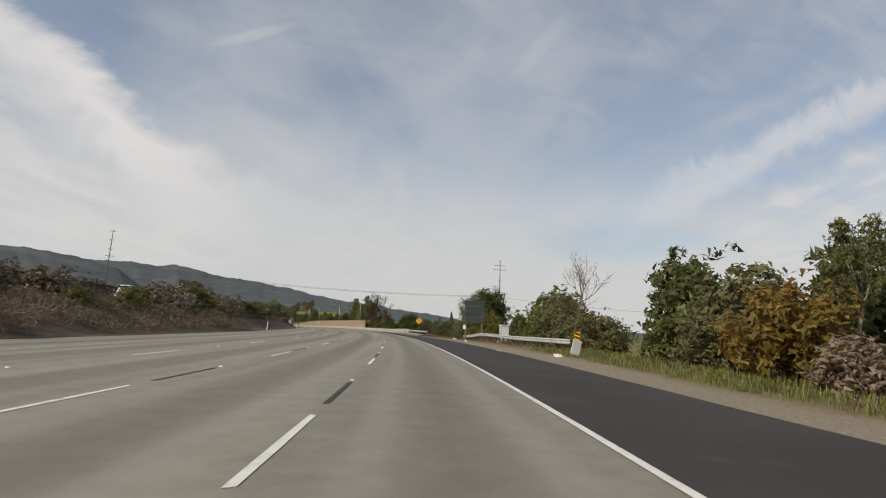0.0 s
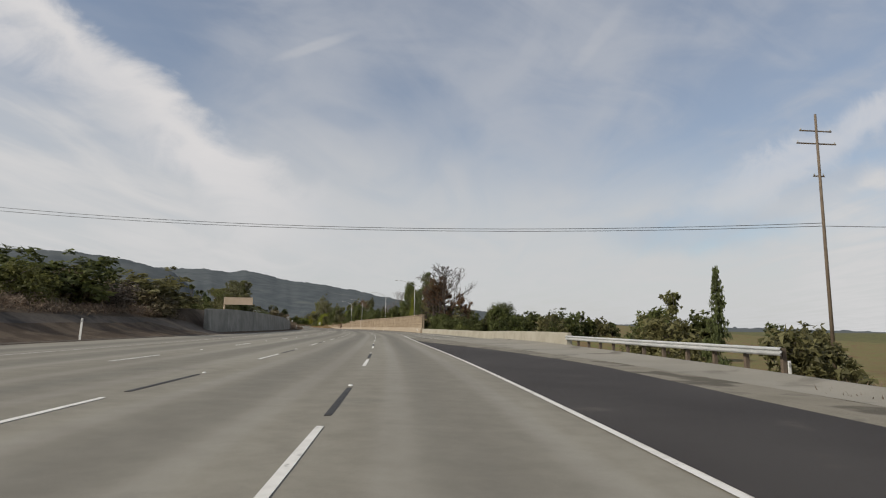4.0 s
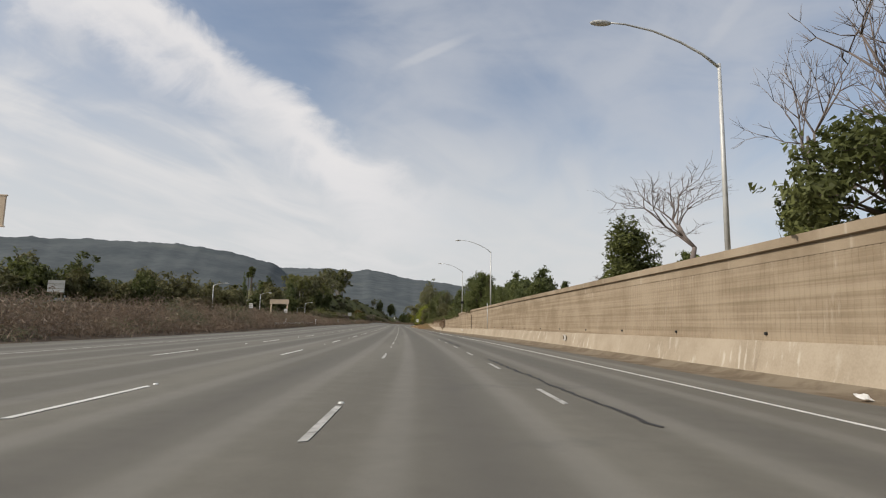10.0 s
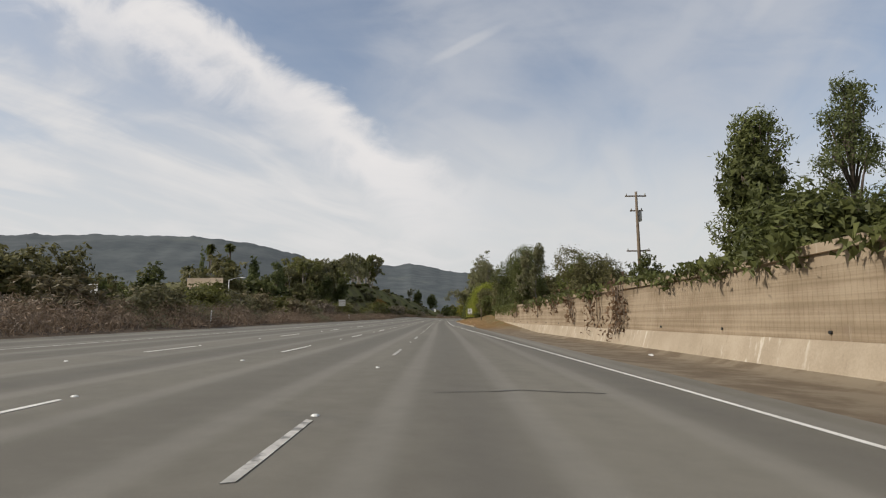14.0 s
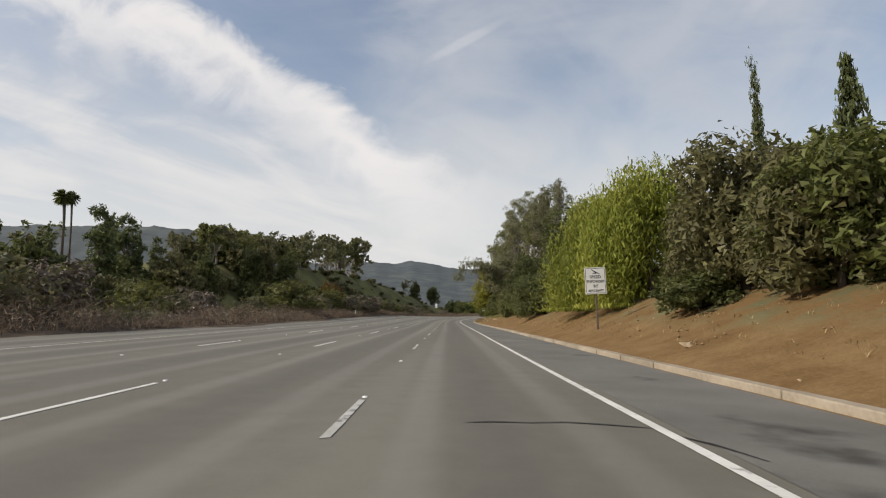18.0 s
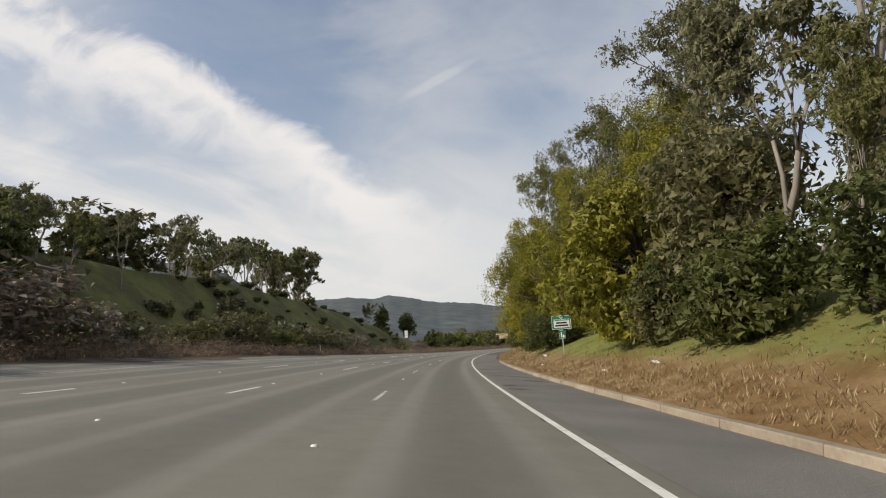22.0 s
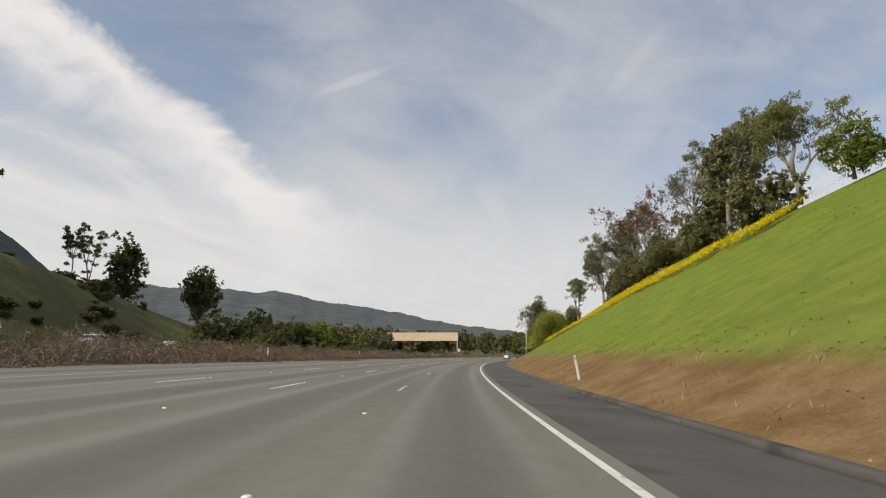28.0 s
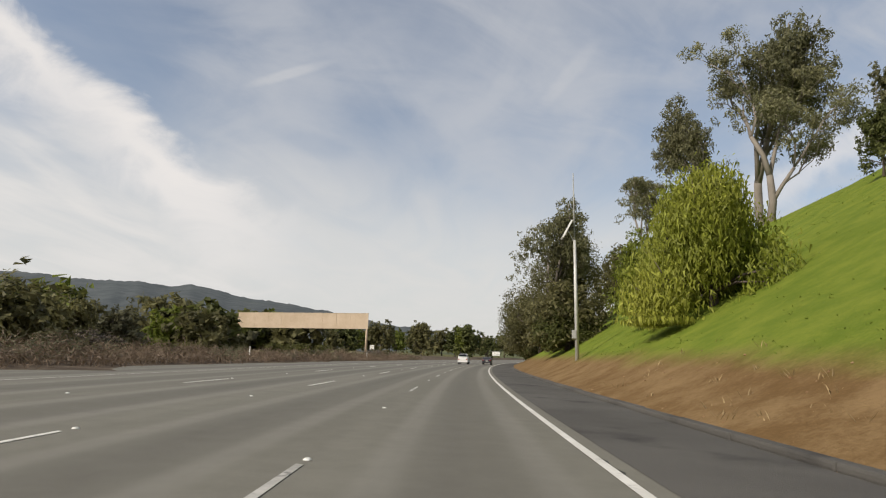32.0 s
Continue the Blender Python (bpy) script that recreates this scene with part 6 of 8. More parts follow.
plant("dull", 1035.3, 11.5, 10.1, 13.1)
plant("oak", 967.5, -52.5, 7.4, 6.0)
plant("oak", 975.1, -52.5, 7.4, 9.0)
plant("dullbush", 971.0, -30.5, 5.4, 8.5)
plant("dullbush", 979.0, -30.5, 4.6, 6.0)
plant("brightbush", 985.5, -30.5, 4.8, 5.2)
plant("dull", 1093.7, 11.5, 13.6, 13.8)
plant("dull", 994.4, 11.5, 6.8, 8.5)
plant("bush", 992.9, 11.5, 4.6, 5.9)
plant("oakbush", 1004.0, 11.5, 4.8, 6.3)
plant("dull", 1076.3, 11.5, 11.4, 10.3)
plant("oakbush", 1044.4, 11.5, 4.1, 6.6)
plant("oakbush", 1073.8, 11.5, 5.4, 12.6)
plant("oakbush", 1112.3, 11.5, 6.2, 8.9)
plant("euc", 1004, 11.5, 17.4, 11.9)
plant("euc", 1015.0, 24.3, 17.1, 10.3)
plant("bright", 985.0, 16.9, 7.3, 6.7)
plant("euc", 1010.0, 32.2, 22.7, 14.2)
plant("dull", 30.0, 18, 5.5, 7.0)
plant("bush", 27.0, 14.8, 3.0, 5.0)
plant("dull", 11.0, 16, 5.0, 6.0)
plant("oak", 23.0, 21, 6.5, 6.0)
plant("dullbush", 24.0, 14.2, 2.6, 3.6)
plant("brush", 14.5, 13.2, 1.7, 3.2)
plant("brush", 11.0, 13.0, 1.6, 3.0)
plant("dull", 42.0, 15.5, 3.4, 5.5)
plant("oak", 243.1, 15, 5.5, 4.9)
plant("pine", 246.4, 19, 5.6, 4.2)
plant("oakbush", 241.1, 23, 5.6, 4.4)
plant("dull", 243.1, 27, 4.6, 4.4)
plant("oak", 254.5, 31, 5.3, 5.6)
plant("pine", 248.4, 35, 4.7, 5.7)
plant("oakbush", 251.7, 39, 4.8, 5.1)
plant("dull", 247.6, 43, 5.9, 5.5)
plant("oak", 249.7, 47, 4.3, 6.2)
plant("pine", 251.3, 51, 5.9, 6.2)
plant("oakbush", 253.4, 55, 6.3, 5.0)
plant("dull", 254.2, 59, 5.2, 6.3)
plant("oak", 254.9, 63, 4.4, 4.3)
plant("pine", 287.0, 17.3, 8.2, 8.0)
plant("pine", 291.5, 18.6, 8.8, 8.0)
for s in np.arange(362, 414, 4.1):
    h = ip(s, (362, 3.7), (380, 4.3), (395, 5.4), (414, 6.2)) * planted.uniform(0.85, 1.05)
    plant("pine", s, 17.0 + planted.uniform(-0.3, 0.4), h, 3.9)
plant("pine", 363.9, 18.8, 3.7, 4.5)
plant("pine", 368.1, 19.2, 5.8, 3.9)
plant("pine", 375.4, 19.5, 4.1, 4.3)
plant("pine", 381.4, 19.0, 5.5, 4.0)
plant("pine", 385.6, 18.1, 5.0, 4.9)
plant("pine", 392.3, 19.9, 4.8, 4.7)
plant("pine", 396.4, 18.6, 5.3, 4.7)
plant("pine", 403.0, 18.0, 4.5, 4.1)
plant("pine", 408.1, 20.0, 4.4, 4.9)

# ---- signs, lamps, rails and other roadside things ----
def lettering(name, text, size, material, parent, m, bold=0.0):
    cu = bpy.data.curves.new(name, "FONT")
    cu.body, cu.size, cu.align_x, cu.align_y, cu.extrude, cu.offset = text, size, "CENTER", "CENTER", 0.002, bold
    tmp = bpy.data.objects.new(name, cu)
    scene.collection.objects.link(tmp)
    me = bpy.data.meshes.new_from_object(tmp.evaluated_get(bpy.context.evaluated_depsgraph_get()))
    bpy.data.objects.remove(tmp)
    me.materials.clear()
    me.materials.append(material)
    return part(name, me, material, parent, m=m)


FACE = pose(0, 0, 0, 90, 0, 0)  # lays a flat drawing upright, facing the driver


def plate(w, h, thick=0.02, bevel=0.0):
    return box((w, thick, h), (0, 0, 0), bevel)


def bars(parent, rows, x0, y, material):
    """Plain bars in place of writing: (z, width, height)."""
    for z, w, h in rows:
        part("text_bar", box((w, 0.006, h), (x0, y, z)), material, parent)


# dark panelled sign beside the guardrail
SLATE_PANEL = surface("slate_panel", rgb(0.045, 0.056, 0.055), rgb(0.075, 0.088, 0.086), 0.8, 10, 0.6, 0.05)
POST_BROWN = surface("weathered_post", rgb(0.15, 0.095, 0.055), rgb(0.24, 0.16, 0.10), 1.0, 16, 0.85, 0.3)
def panel_sign():
    ob = thing("sign_board", "dark slatted sign board on two brown wooden posts", "sign", on_road(72.1, 11.5, 0.0, -4))
    for x in (-1.14, 0.92):
        part("post", box((0.20, 0.20, 5.0), (x, 0.16, 2.5), 0.012), POST_BROWN, ob, "square brown timber post")
    for i in range(4):
        z = 2.38 + i * 0.685
        b = part("panel", box((2.46, 0.10, 0.665), (-0.08, 0, z + 0.33), 0.012), SLATE_PANEL, ob)
        part("panel_rim", box((2.42, 0.03, 0.04), (-0.08, -0.06, z + 0.03), 0.008), DARK_PANEL, b)
        part("panel_recess", box((2.05, 0.008, 0.42), (-0.08, -0.053, z + 0.36), 0.003), DARK_PANEL, b)
    part("junction_box", box((0.32, 0.18, 0.5), (-1.30, 0.05, 1.75), 0.015), WHITE, ob, "small white metal box on the post")
    return ob


panel_sign()


# steel guardrail on timber posts
def w_beam(a, b, d, up):
    prof = [(0.0, -0.155), (0.04, -0.15), (0.075, -0.10), (0.075, -0.06), (0.01, -0.02), (0.01, 0.02), (0.075, 0.06), (0.075, 0.10), (0.04, 0.15), (0.0, 0.155)]
    back = [(x - 0.012, z) for x, z in prof[::-1]]
    ring = prof + back
    return loft("rail_beam", [a, (a + b) / 2, b], lambda s: [(d(s) - x, up(s) + z) for x, z in ring], GALV)


def guardrail(a, b, d, up, label, side=1):
    ob = thing("guardrail", label, "guardrail")
    s = a
    while s < b - 0.5:
        e = min(s + 3.8, b)
        part("rail_beam", w_beam(s - 0.04, e, d, up), GALV, ob)
        for q in (s + 0.2, s + 2.1):
            if q < b:
                z0, h = land(q, d(q) + 0.25 * side) - 0.2, up(q)
                part("rail_post", box((0.16, 0.16, h + 0.12 - z0), (0, 0, (h + 0.12 + z0) / 2), 0.01), POST_WOOD, ob, m=on_road(q, d(q) + 0.24 * side))
                part("block", box((0.13, 0.14, 0.3), (0, 0, h), 0.008), POST_WOOD, ob, m=on_road(q, d(q) + 0.08 * side))
        s = e
    return ob


guardrail(33.5, 77.0, lambda s: 11.0, lambda s: ip(s, (33, 0.88), (48, 0.84), (60, 0.94), (66, 0.92), (72, 0.64), (78, 0.55)), "galvanised steel guardrail on dark timber posts beside the shoulder")
guardrail(372, 407, lambda s: -16.7, lambda s: 0.60, "steel guardrail along the brushy median", -1)
guardrail(137, 158, lambda s: BD(s), lambda s: ramp_lift(s) + 0.6, "weathered guardrail leading to the concrete barrier")

# electrical cabinet behind the guardrail
cab = thing("electrical_cabinet", "pale grey metal roadside cabinet behind the guardrail", "cabinet", on_road(57.8, 12.0, land(57.8, 12.0), 8))
part("body", box((0.85, 0.55, 1.55), (0, 0, 0.93), 0.02), GREYSIGN, cab)
part("lid", box((0.93, 0.63, 0.08), (0, 0, 1.74), 0.02), WHITE, cab)
part("door", box((0.74, 0.02, 1.3), (0, -0.285, 0.95), 0.008), WHITE, cab)
part("plinth", box((1.2, 0.9, 0.2), (0, 0, 0.08), 0.02), CONCRETE, cab)


# striped object marker and white board at the rail's end
def object_marker():
    ob = thing("object_marker", "yellow and black striped marker board at the guardrail end", "marker sign", on_road(33.2, 11.3, land(33.2, 11.3)))
    part("post", box((0.06, 0.04, 1.2), (0, 0.03, 0.55)), GALV, ob)
    part("board", plate(0.34, 0.85), YELLOW, ob, m=Matrix.Translation((0, 0, 0.85)))
    for i in range(4):
        bm = bmesh.new()
        z = -0.36 + i * 0.22
        vs = [bm.verts.new(v) for v in ((-0.165, -0.013, z), (0.165, -0.013, z - 0.12), (0.165, -0.013, z - 0.02), (-0.165, -0.013, z + 0.10))]
        bm.faces.new(vs)
        part("stripe", bm, INK, ob, m=Matrix.Translation((0, 0, 0.87)))
    return ob


object_marker()
wb = thing("marker_board", "tilted white board on the verge", "board", on_road(29.3, 10.0, land(29.3, 10.0) + 0.02, 20))
part("board", plate(0.55, 0.75, 0.03, 0.005), WHITE, wb, m=Matrix.Translation((0, 0, 0.5)) @ Matrix.Rotation(radians(14), 4, "Y"))
part("stake", box((0.05, 0.05, 0.6), (0, 0.04, 0.28)), POST_WOOD, wb)


# merge warning sign
def merge_sign():
    ob = thing("warning_sign", "yellow diamond merge sign on a wooden post", "road sign", on_road(122.8, 10.6, land(122.8, 10.6), -6))
    part("post", box((0.10, 0.10, 3.2), (0, 0.07, 1.6), 0.01), POST_WOOD, ob)
    tilt = Matrix.Translation((0, 0, 3.05)) @ Matrix.Rotation(radians(45), 4, "Y")
    part("border", plate(1.06, 1.06, 0.015, 0.004), INK, ob, m=tilt)
    part("panel", plate(1.01, 1.01, 0.022, 0.004), YELLOW, ob, m=tilt)
    bm = bmesh.new()
    for a, b, w in (((0.0, -0.42), (0.0, 0.18), 0.055), ((0.24, -0.32), (0.02, -0.02), 0.05)):
        u = Vector((b[0] - a[0], 0, b[1] - a[1])).normalized()
        n = Vector((u.z, 0, -u.x)) * w
        p, q = Vector((a[0], -0.014, a[1])), Vector((b[0], -0.014, b[1]))
        bm.faces.new([bm.verts.new(v) for v in (p - n, p + n, q + n, q - n)])
    bm.faces.new([bm.verts.new(v) for v in ((-0.17, -0.014, 0.14), (0.17, -0.014, 0.14), (0.0, -0.014, 0.42))])
    part("arrow", bm, INK, ob, m=Matrix.Translation((0, 0, 3.05)))
    return ob


merge_sign()


# slim delineator posts
def delineator(s, d, h=1.25, lean=0.0, label="white flexible delineator post at the road edge"):
    ob = thing("delineator_post", label, "post", on_road(s, d, land(s, d)) @ Matrix.Rotation(radians(lean), 4, "Y"), group="delineator posts")
    part("stem", box((0.11, 0.03, h), (0, 0, h / 2), 0.008), WHITE, ob)
    part("reflector", box((0.075, 0.008, 0.16), (0, -0.018, h - 0.14)), GREYSIGN, ob)
    return ob


for s, d, lean in ((83.5, -15.6, 5), (150, -15.6, 2), (268, -16.2, 4), (381, -17.0, 2), (408, -16.4, 2), (455, -16.8, 3), (527, -17, -2), (638, -16.8, 2), (721.6, -17.4, 1), (790, -17.2, 2), (873, -17.0, 2), (913, -17.4, 2), (985, -17.6, 1), (1033, -18, 0), (845, 7.6, -9), (136.6, 15.1, 0)):
    delineator(s, d, 1.2, lean)


thin = thing("sign_post", "thin bare brown post in the gore", "post", on_road(122.4, 7.75, 0.0))
part("stem", box((0.06, 0.06, 1.0), (0, 0, 0.5), 0.008), WOOD, thin)


# utility poles and the cables between them
def utility_pole(s, d, top, arms, base=None, lean=0.0):
    z0 = land(s, d) - 0.3 if base is None else base
    ob = thing("utility_pole", "tall dark wooden utility pole with crossarms", "utility pole", on_road(s, d) @ Matrix.Rotation(radians(lean), 4, "Y"))
    part("pole", tube([(0, 0, z0), (0, 0, (z0 + top) / 2), (0, 0, top)], [0.19, 0.15, 0.11], 10), POST_WOOD, ob)
    for z, w in arms:
        a = part("crossarm", box((w, 0.10, 0.12), (0, 0.12, z), 0.01), POST_WOOD, ob)
        for x in np.linspace(-w / 2 + 0.12, w / 2 - 0.12, 3):
            part("insulator", tube([(x, 0.12, z + 0.06), (x, 0.12, z + 0.16), (x, 0.12, z + 0.26)], [0.05, 0.06, 0.03], 6), GREYSIGN, a)
    return ob


utility_pole(167.7, 43.0, 22.9, ((21.2, 3.4), (19.9, 4.2), (16.6, 1.2)))
utility_pole(207.5, -77.2, 29.4, ((28.9, 1.6), (26.0, 1.4), (23.0, 1.4), (20.8, 2.6), (17.0, 1.0)), lean=2.5)
utility_pole(462, 20, 13.4, ((13.0, 2.0), (11.6, 1.2), (7.8, 2.2)))
box_t = thing("transformer", "grey cylindrical transformer hung on a utility pole", "transformer", on_road(462, 20.3, 10.6))
part("tank", tube([(0, 0.25, 0), (0, 0.25, 0.1), (0, 0.25, 0.9), (0, 0.25, 1.0)], [0.18, 0.22, 0.22, 0.16], 10), GREYSIGN, box_t)


def cable(a, b, sag, label):
    pts = [a.lerp(b, i / 24) - Vector((0, 0, 4 * sag * (i / 24) * (1 - i / 24))) for i in range(25)]
    ob = new("cable", bpy.data.meshes.new("cable"))
    bm = tube(pts, [0.028] * 25, 5)
    bm.to_mesh(ob.data)
    bm.free()
    ob.data.materials.append(INK)
    return tagged(ob, label, "cable")


cable(at(167.7, 43, 11.9), at(207.5, -77.2, 19.5), 2.6, "black overhead cable strung across the freeway")
cable(at(167.7, 43, 11.6), at(207.5, -77.2, 18.8), 2.4, "black overhead cable strung across the freeway")
cable(at(167.7, 43, 11.6), at(120, 95, 6.5), 1.0, "black cable running down from the utility pole")


# street lamps standing on the retaining wall
def street_lamp(s, d, z0, top, reach, rise, label, sign=False, side=-1):
    ob = thing("street_lamp", label, "street lamp", on_road(s, d))
    part("pole", tube([(0, 0, z0), (0, 0, (z0 + top) / 2), (0, 0, top + 0.15)], [0.10, 0.085, 0.06], 10), POLE, ob)
    part("base_plate", box((0.34, 0.34, 0.05), (0, 0, z0 + 0.03), 0.005), POLE, ob)
    arc = [(side * reach * f, 0, top + rise * math.sin(f * math.pi / 2) ** 0.8) for f in (0, 0.15, 0.35, 0.6, 0.85, 1.0)]
    arm = part("arm", tube(arc, [0.06, 0.05, 0.045, 0.04, 0.035, 0.03], 8), POLE, ob)
    bm = bmesh.new()
    bmesh.ops.create_uvsphere(bm, u_segments=12, v_segments=8, radius=1.0)
    bmesh.ops.transform(bm, matrix=Matrix.Translation((side * (reach + 0.32), 0, top + rise - 0.03)) @ Matrix.Diagonal((0.42, 0.16, 0.10, 1)), verts=bm.verts)
    part("lamp_head", bm, POLE, arm)
    if sign:
        part("plate", box((0.7, 0.05, 0.45), (0.05, -0.13, z0 + 2.0), 0.01), INK, ob, "small dark plate on the pole")
    return ob


for s, z0, top in ((257.5, 4.0, 11.0), (312.0, 4.05, 11.15), (369.4, 4.0, 11.3), (405.5, 4.0, 12.0)):
    street_lamp(s, 12.35, z0, top, 4.2, 1.6, "tall curved-arm steel street lamp on the wall", s == 405.5)
for s, d in ((398.7, -33.5), (434.6, -33.5), (505, -33.6), (590, -51)):
    street_lamp(s, d, land(s, d), 6.9, 2.0, 0.5, "grey street lamp beside the opposite carriageway", side=1)


# plain backs of large signs over the opposite carriageway
def gantry(s, d0, d1, z0, z1, posts, label):
    w = d1 - d0
    ob = thing("overhead_sign", label, "overhead sign", on_road(s, (d0 + d1) / 2))
    part("panel", box((w, 0.14, z1 - z0), (0, 0, (z0 + z1) / 2), 0.02), TAN_PANEL, ob)
    part("rim", box((w + 0.16, 0.2, 0.12), (0, 0, z0 - 0.02), 0.02), TAN_PANEL, ob)
    part("rim", box((w + 0.16, 0.2, 0.12), (0, 0, z1 + 0.02), 0.02), TAN_PANEL, ob)
    for x in np.linspace(-w / 2 + 1, w / 2 - 1, max(3, int(w / 3))):
        part("stiffener", box((0.05, 0.05, z1 - z0 - 0.2), (x, -0.085, (z0 + z1) / 2)), TAN_PANEL, ob)
    for x in posts:
        g = land(s, (d0 + d1) / 2 + x) - 0.3
        part("post", tube([(x, 0.25, g), (x, 0.25, z1 - 0.2)], [0.28, 0.24], 10), TAN_PANEL, ob)
    return ob


gantry(340, -41.7, -31.8, 8.3, 10.8, (-4.7,), "large bare tan sign back on one post over the opposite carriageway")
gantry(530, -51.5, -44.0, 7.4, 9.1, (-3.2, 3.2), "small bare tan sign back beside the opposite carriageway")
gantry(1066, -59.5, -27.0, 6.9, 10.4, (-15.8, 15.9), "very long bare tan sign back on two posts over the road")


def sign_back(s, d, z0, w, h, posts, label, turn=0.0, material=None):
    ob = thing("road_sign", label, "road sign", on_road(s, d, land(s, d), turn))
    part("panel", plate(w, h, 0.02, 0.004), material or GREYSIGN, ob, m=Matrix.Translation((0, 0, z0 + h / 2)))
    for x in posts:
        part("post", box((0.09, 0.07, z0 + h), (x, 0.05, (z0 + h) / 2), 0.008), POST_WOOD, ob)
    for z in (0.3, 0.7):
        part("brace", box((w * 0.96, 0.02, 0.05), (0, -0.02, z0 + h * z)), POST_WOOD, ob)
    return ob


w1 = sign_back(271, -18.6, 1.5, 1.15, 1.5, (0,), "grey back of a tall sign on one post in the median")
part("topper", plate(0.95, 0.5, 0.02, 0.004), POST_WOOD, w1, "dark plate above the sign back", m=Matrix.Translation((0.02, 0, 3.3)))
sign_back(333, -45.5, 2.2, 2.4, 1.9, (-0.8, 0.8), "pale grey back of a two-post road sign")
sign_back(372, -45.5, 2.0, 2.2, 1.6, (-0.7, 0.7), "pale grey back of a two-post road sign")
sign_back(425, -33.2, 1.4, 0.9, 1.1, (0,), "pale back of a small road sign", material=WHITE)
sign_back(467, -33.4, 1.2, 0.9, 1.1, (0,), "pale back of a small road sign", material=WHITE)
sign_back(536, -20, 2.5, 1.5, 1.35, (0,), "whitish back of a road sign among median shrubs", material=GREYSIGN)
sign_back(797, -20, 3.85, 0.9, 1.9, (0,), "white back of a narrow road sign by the hill", material=WHITE)
sign_back(1090, -33, 1.8, 1.2, 1.2, (0,), "small white road sign far along the road", material=WHITE)
sign_back(1180, -10.5, 2.0, 3.2, 1.6, (-1, 1), "white road sign far along the road", material=WHITE)


# speed enforcement sign
def speed_sign():
    s, d = 555.3, 8.9
    g = land(s, d)
    ob = thing("road_sign", "white sign about aircraft speed enforcement on a post", "road sign", on_road(s, d, g, -4))
    part("post", box((0.10, 0.10, 3.9 - g), (0, 0.07, (3.9 - g) / 2 - 0.1), 0.01), POST_WOOD, ob)
    m = Matrix.Translation((0, 0, 3.25 - g))
    part("panel", plate(1.06, 1.36, 0.02, 0.006), WHITE, ob, m=m)
    bm = bmesh.new()
    for sz, c in (((0.96, 0.004, 0.02), (0, -0.012, 0.63)), ((0.96, 0.004, 0.02), (0, -0.012, -0.63)), ((0.02, 0.004, 1.26), (-0.48, -0.012, 0)), ((0.02, 0.004, 1.26), (0.48, -0.012, 0))):
        add_box(bm, sz, c)
    part("border", bm, INK, ob, m=m)
    bm = bmesh.new()
    for pts in (((-0.22, 0.58), (-0.16, 0.58), (0.12, 0.42), (0.28, 0.33), (0.06, 0.38)), ((-0.16, 0.36), (0.02, 0.36), (0.10, 0.42), (0.0, 0.43))):
        bm.faces.new([bm.verts.new((x, -0.014, z)) for x, z in pts])
    part("aeroplane_symbol", bm, INK, ob, m=m)
    for i, word in enumerate(("SPEED", "ENFORCED", "BY", "AIRCRAFT")):
        lettering("lettering", word, 0.21 if len(word) < 7 else 0.175, INK, ob, m @ Matrix.Translation((0, -0.013, 0.19 - i * 0.235)) @ FACE, 0.004)
    return ob


speed_sign()


# litter-programme sign
def adopt_sign():
    s, d = 684.5, 10.0
    g = land(s, d)
    ob = thing("road_sign", "green roadside sponsor sign with a white panel", "road sign", on_road(s, d, g, -10))
    part("post", box((0.08, 0.08, 3.44 - g), (0.0, 0.06, (3.44 - g) / 2), 0.008), GALV, ob)
    m = Matrix.Translation((0, 0, 3.56 - g)) @ Matrix.Scale(0.88, 4)
    part("rim", plate(1.56, 1.10, 0.015, 0.02), WHITE, ob, m=m)
    part("panel", plate(1.50, 1.04, 0.022, 0.02), GREEN_SIGN, ob, m=m)
    part("name_panel", plate(1.26, 0.56, 0.008), WHITE, ob, m=m @ Matrix.Translation((0.02, -0.014, -0.14)))
    lettering("lettering", "ADOPT-A-HIGHWAY", 0.135, WHITE, ob, m @ Matrix.Translation((0, -0.013, 0.23)) @ FACE, 0.003)
    for z, w in ((-0.03, 0.86), (-0.25, 1.04)):
        part("text_bar", box((w, 0.005, 0.13), (0.02, -0.021, z)), INK, ob, m=m)
    bm = bmesh.new()
    pts = [(0.17 * math.sin(q) ** 3, 0.0, (13 * math.cos(q) - 5 * math.cos(2 * q) - 2 * math.cos(3 * q)) / 90) for q in np.linspace(0, 2 * math.pi, 25)[:-1]]
    f = bm.faces.new([bm.verts.new((x, -0.018, z)) for x, _, z in pts])
    part("emblem", bm, WHITE, ob, m=m @ Matrix.Translation((0, 0, 0.46)))
    bm = bmesh.new()
    bm.faces.new([bm.verts.new((x * 0.62, -0.021, z * 0.62)) for x, _, z in pts])
    part("emblem_centre", bm, GREEN_SIGN, ob, m=m @ Matrix.Translation((0, 0, 0.47)))
    low = Matrix.Translation((0.0, 0, 2.70 - g))
    part("lower_rim", plate(0.44, 0.58, 0.014), WHITE, ob, m=low)
    part("lower_panel", plate(0.41, 0.55, 0.02), GREEN_SIGN, ob, m=low)
    part("bin_symbol", box((0.12, 0.006, 0.2), (0.08, -0.013, -0.12)), WHITE, ob, m=low)
    part("litter_symbol", box((0.09, 0.006, 0.36), (-0.06, -0.013, -0.02)), WHITE, ob, m=low)
    return ob


adopt_sign()


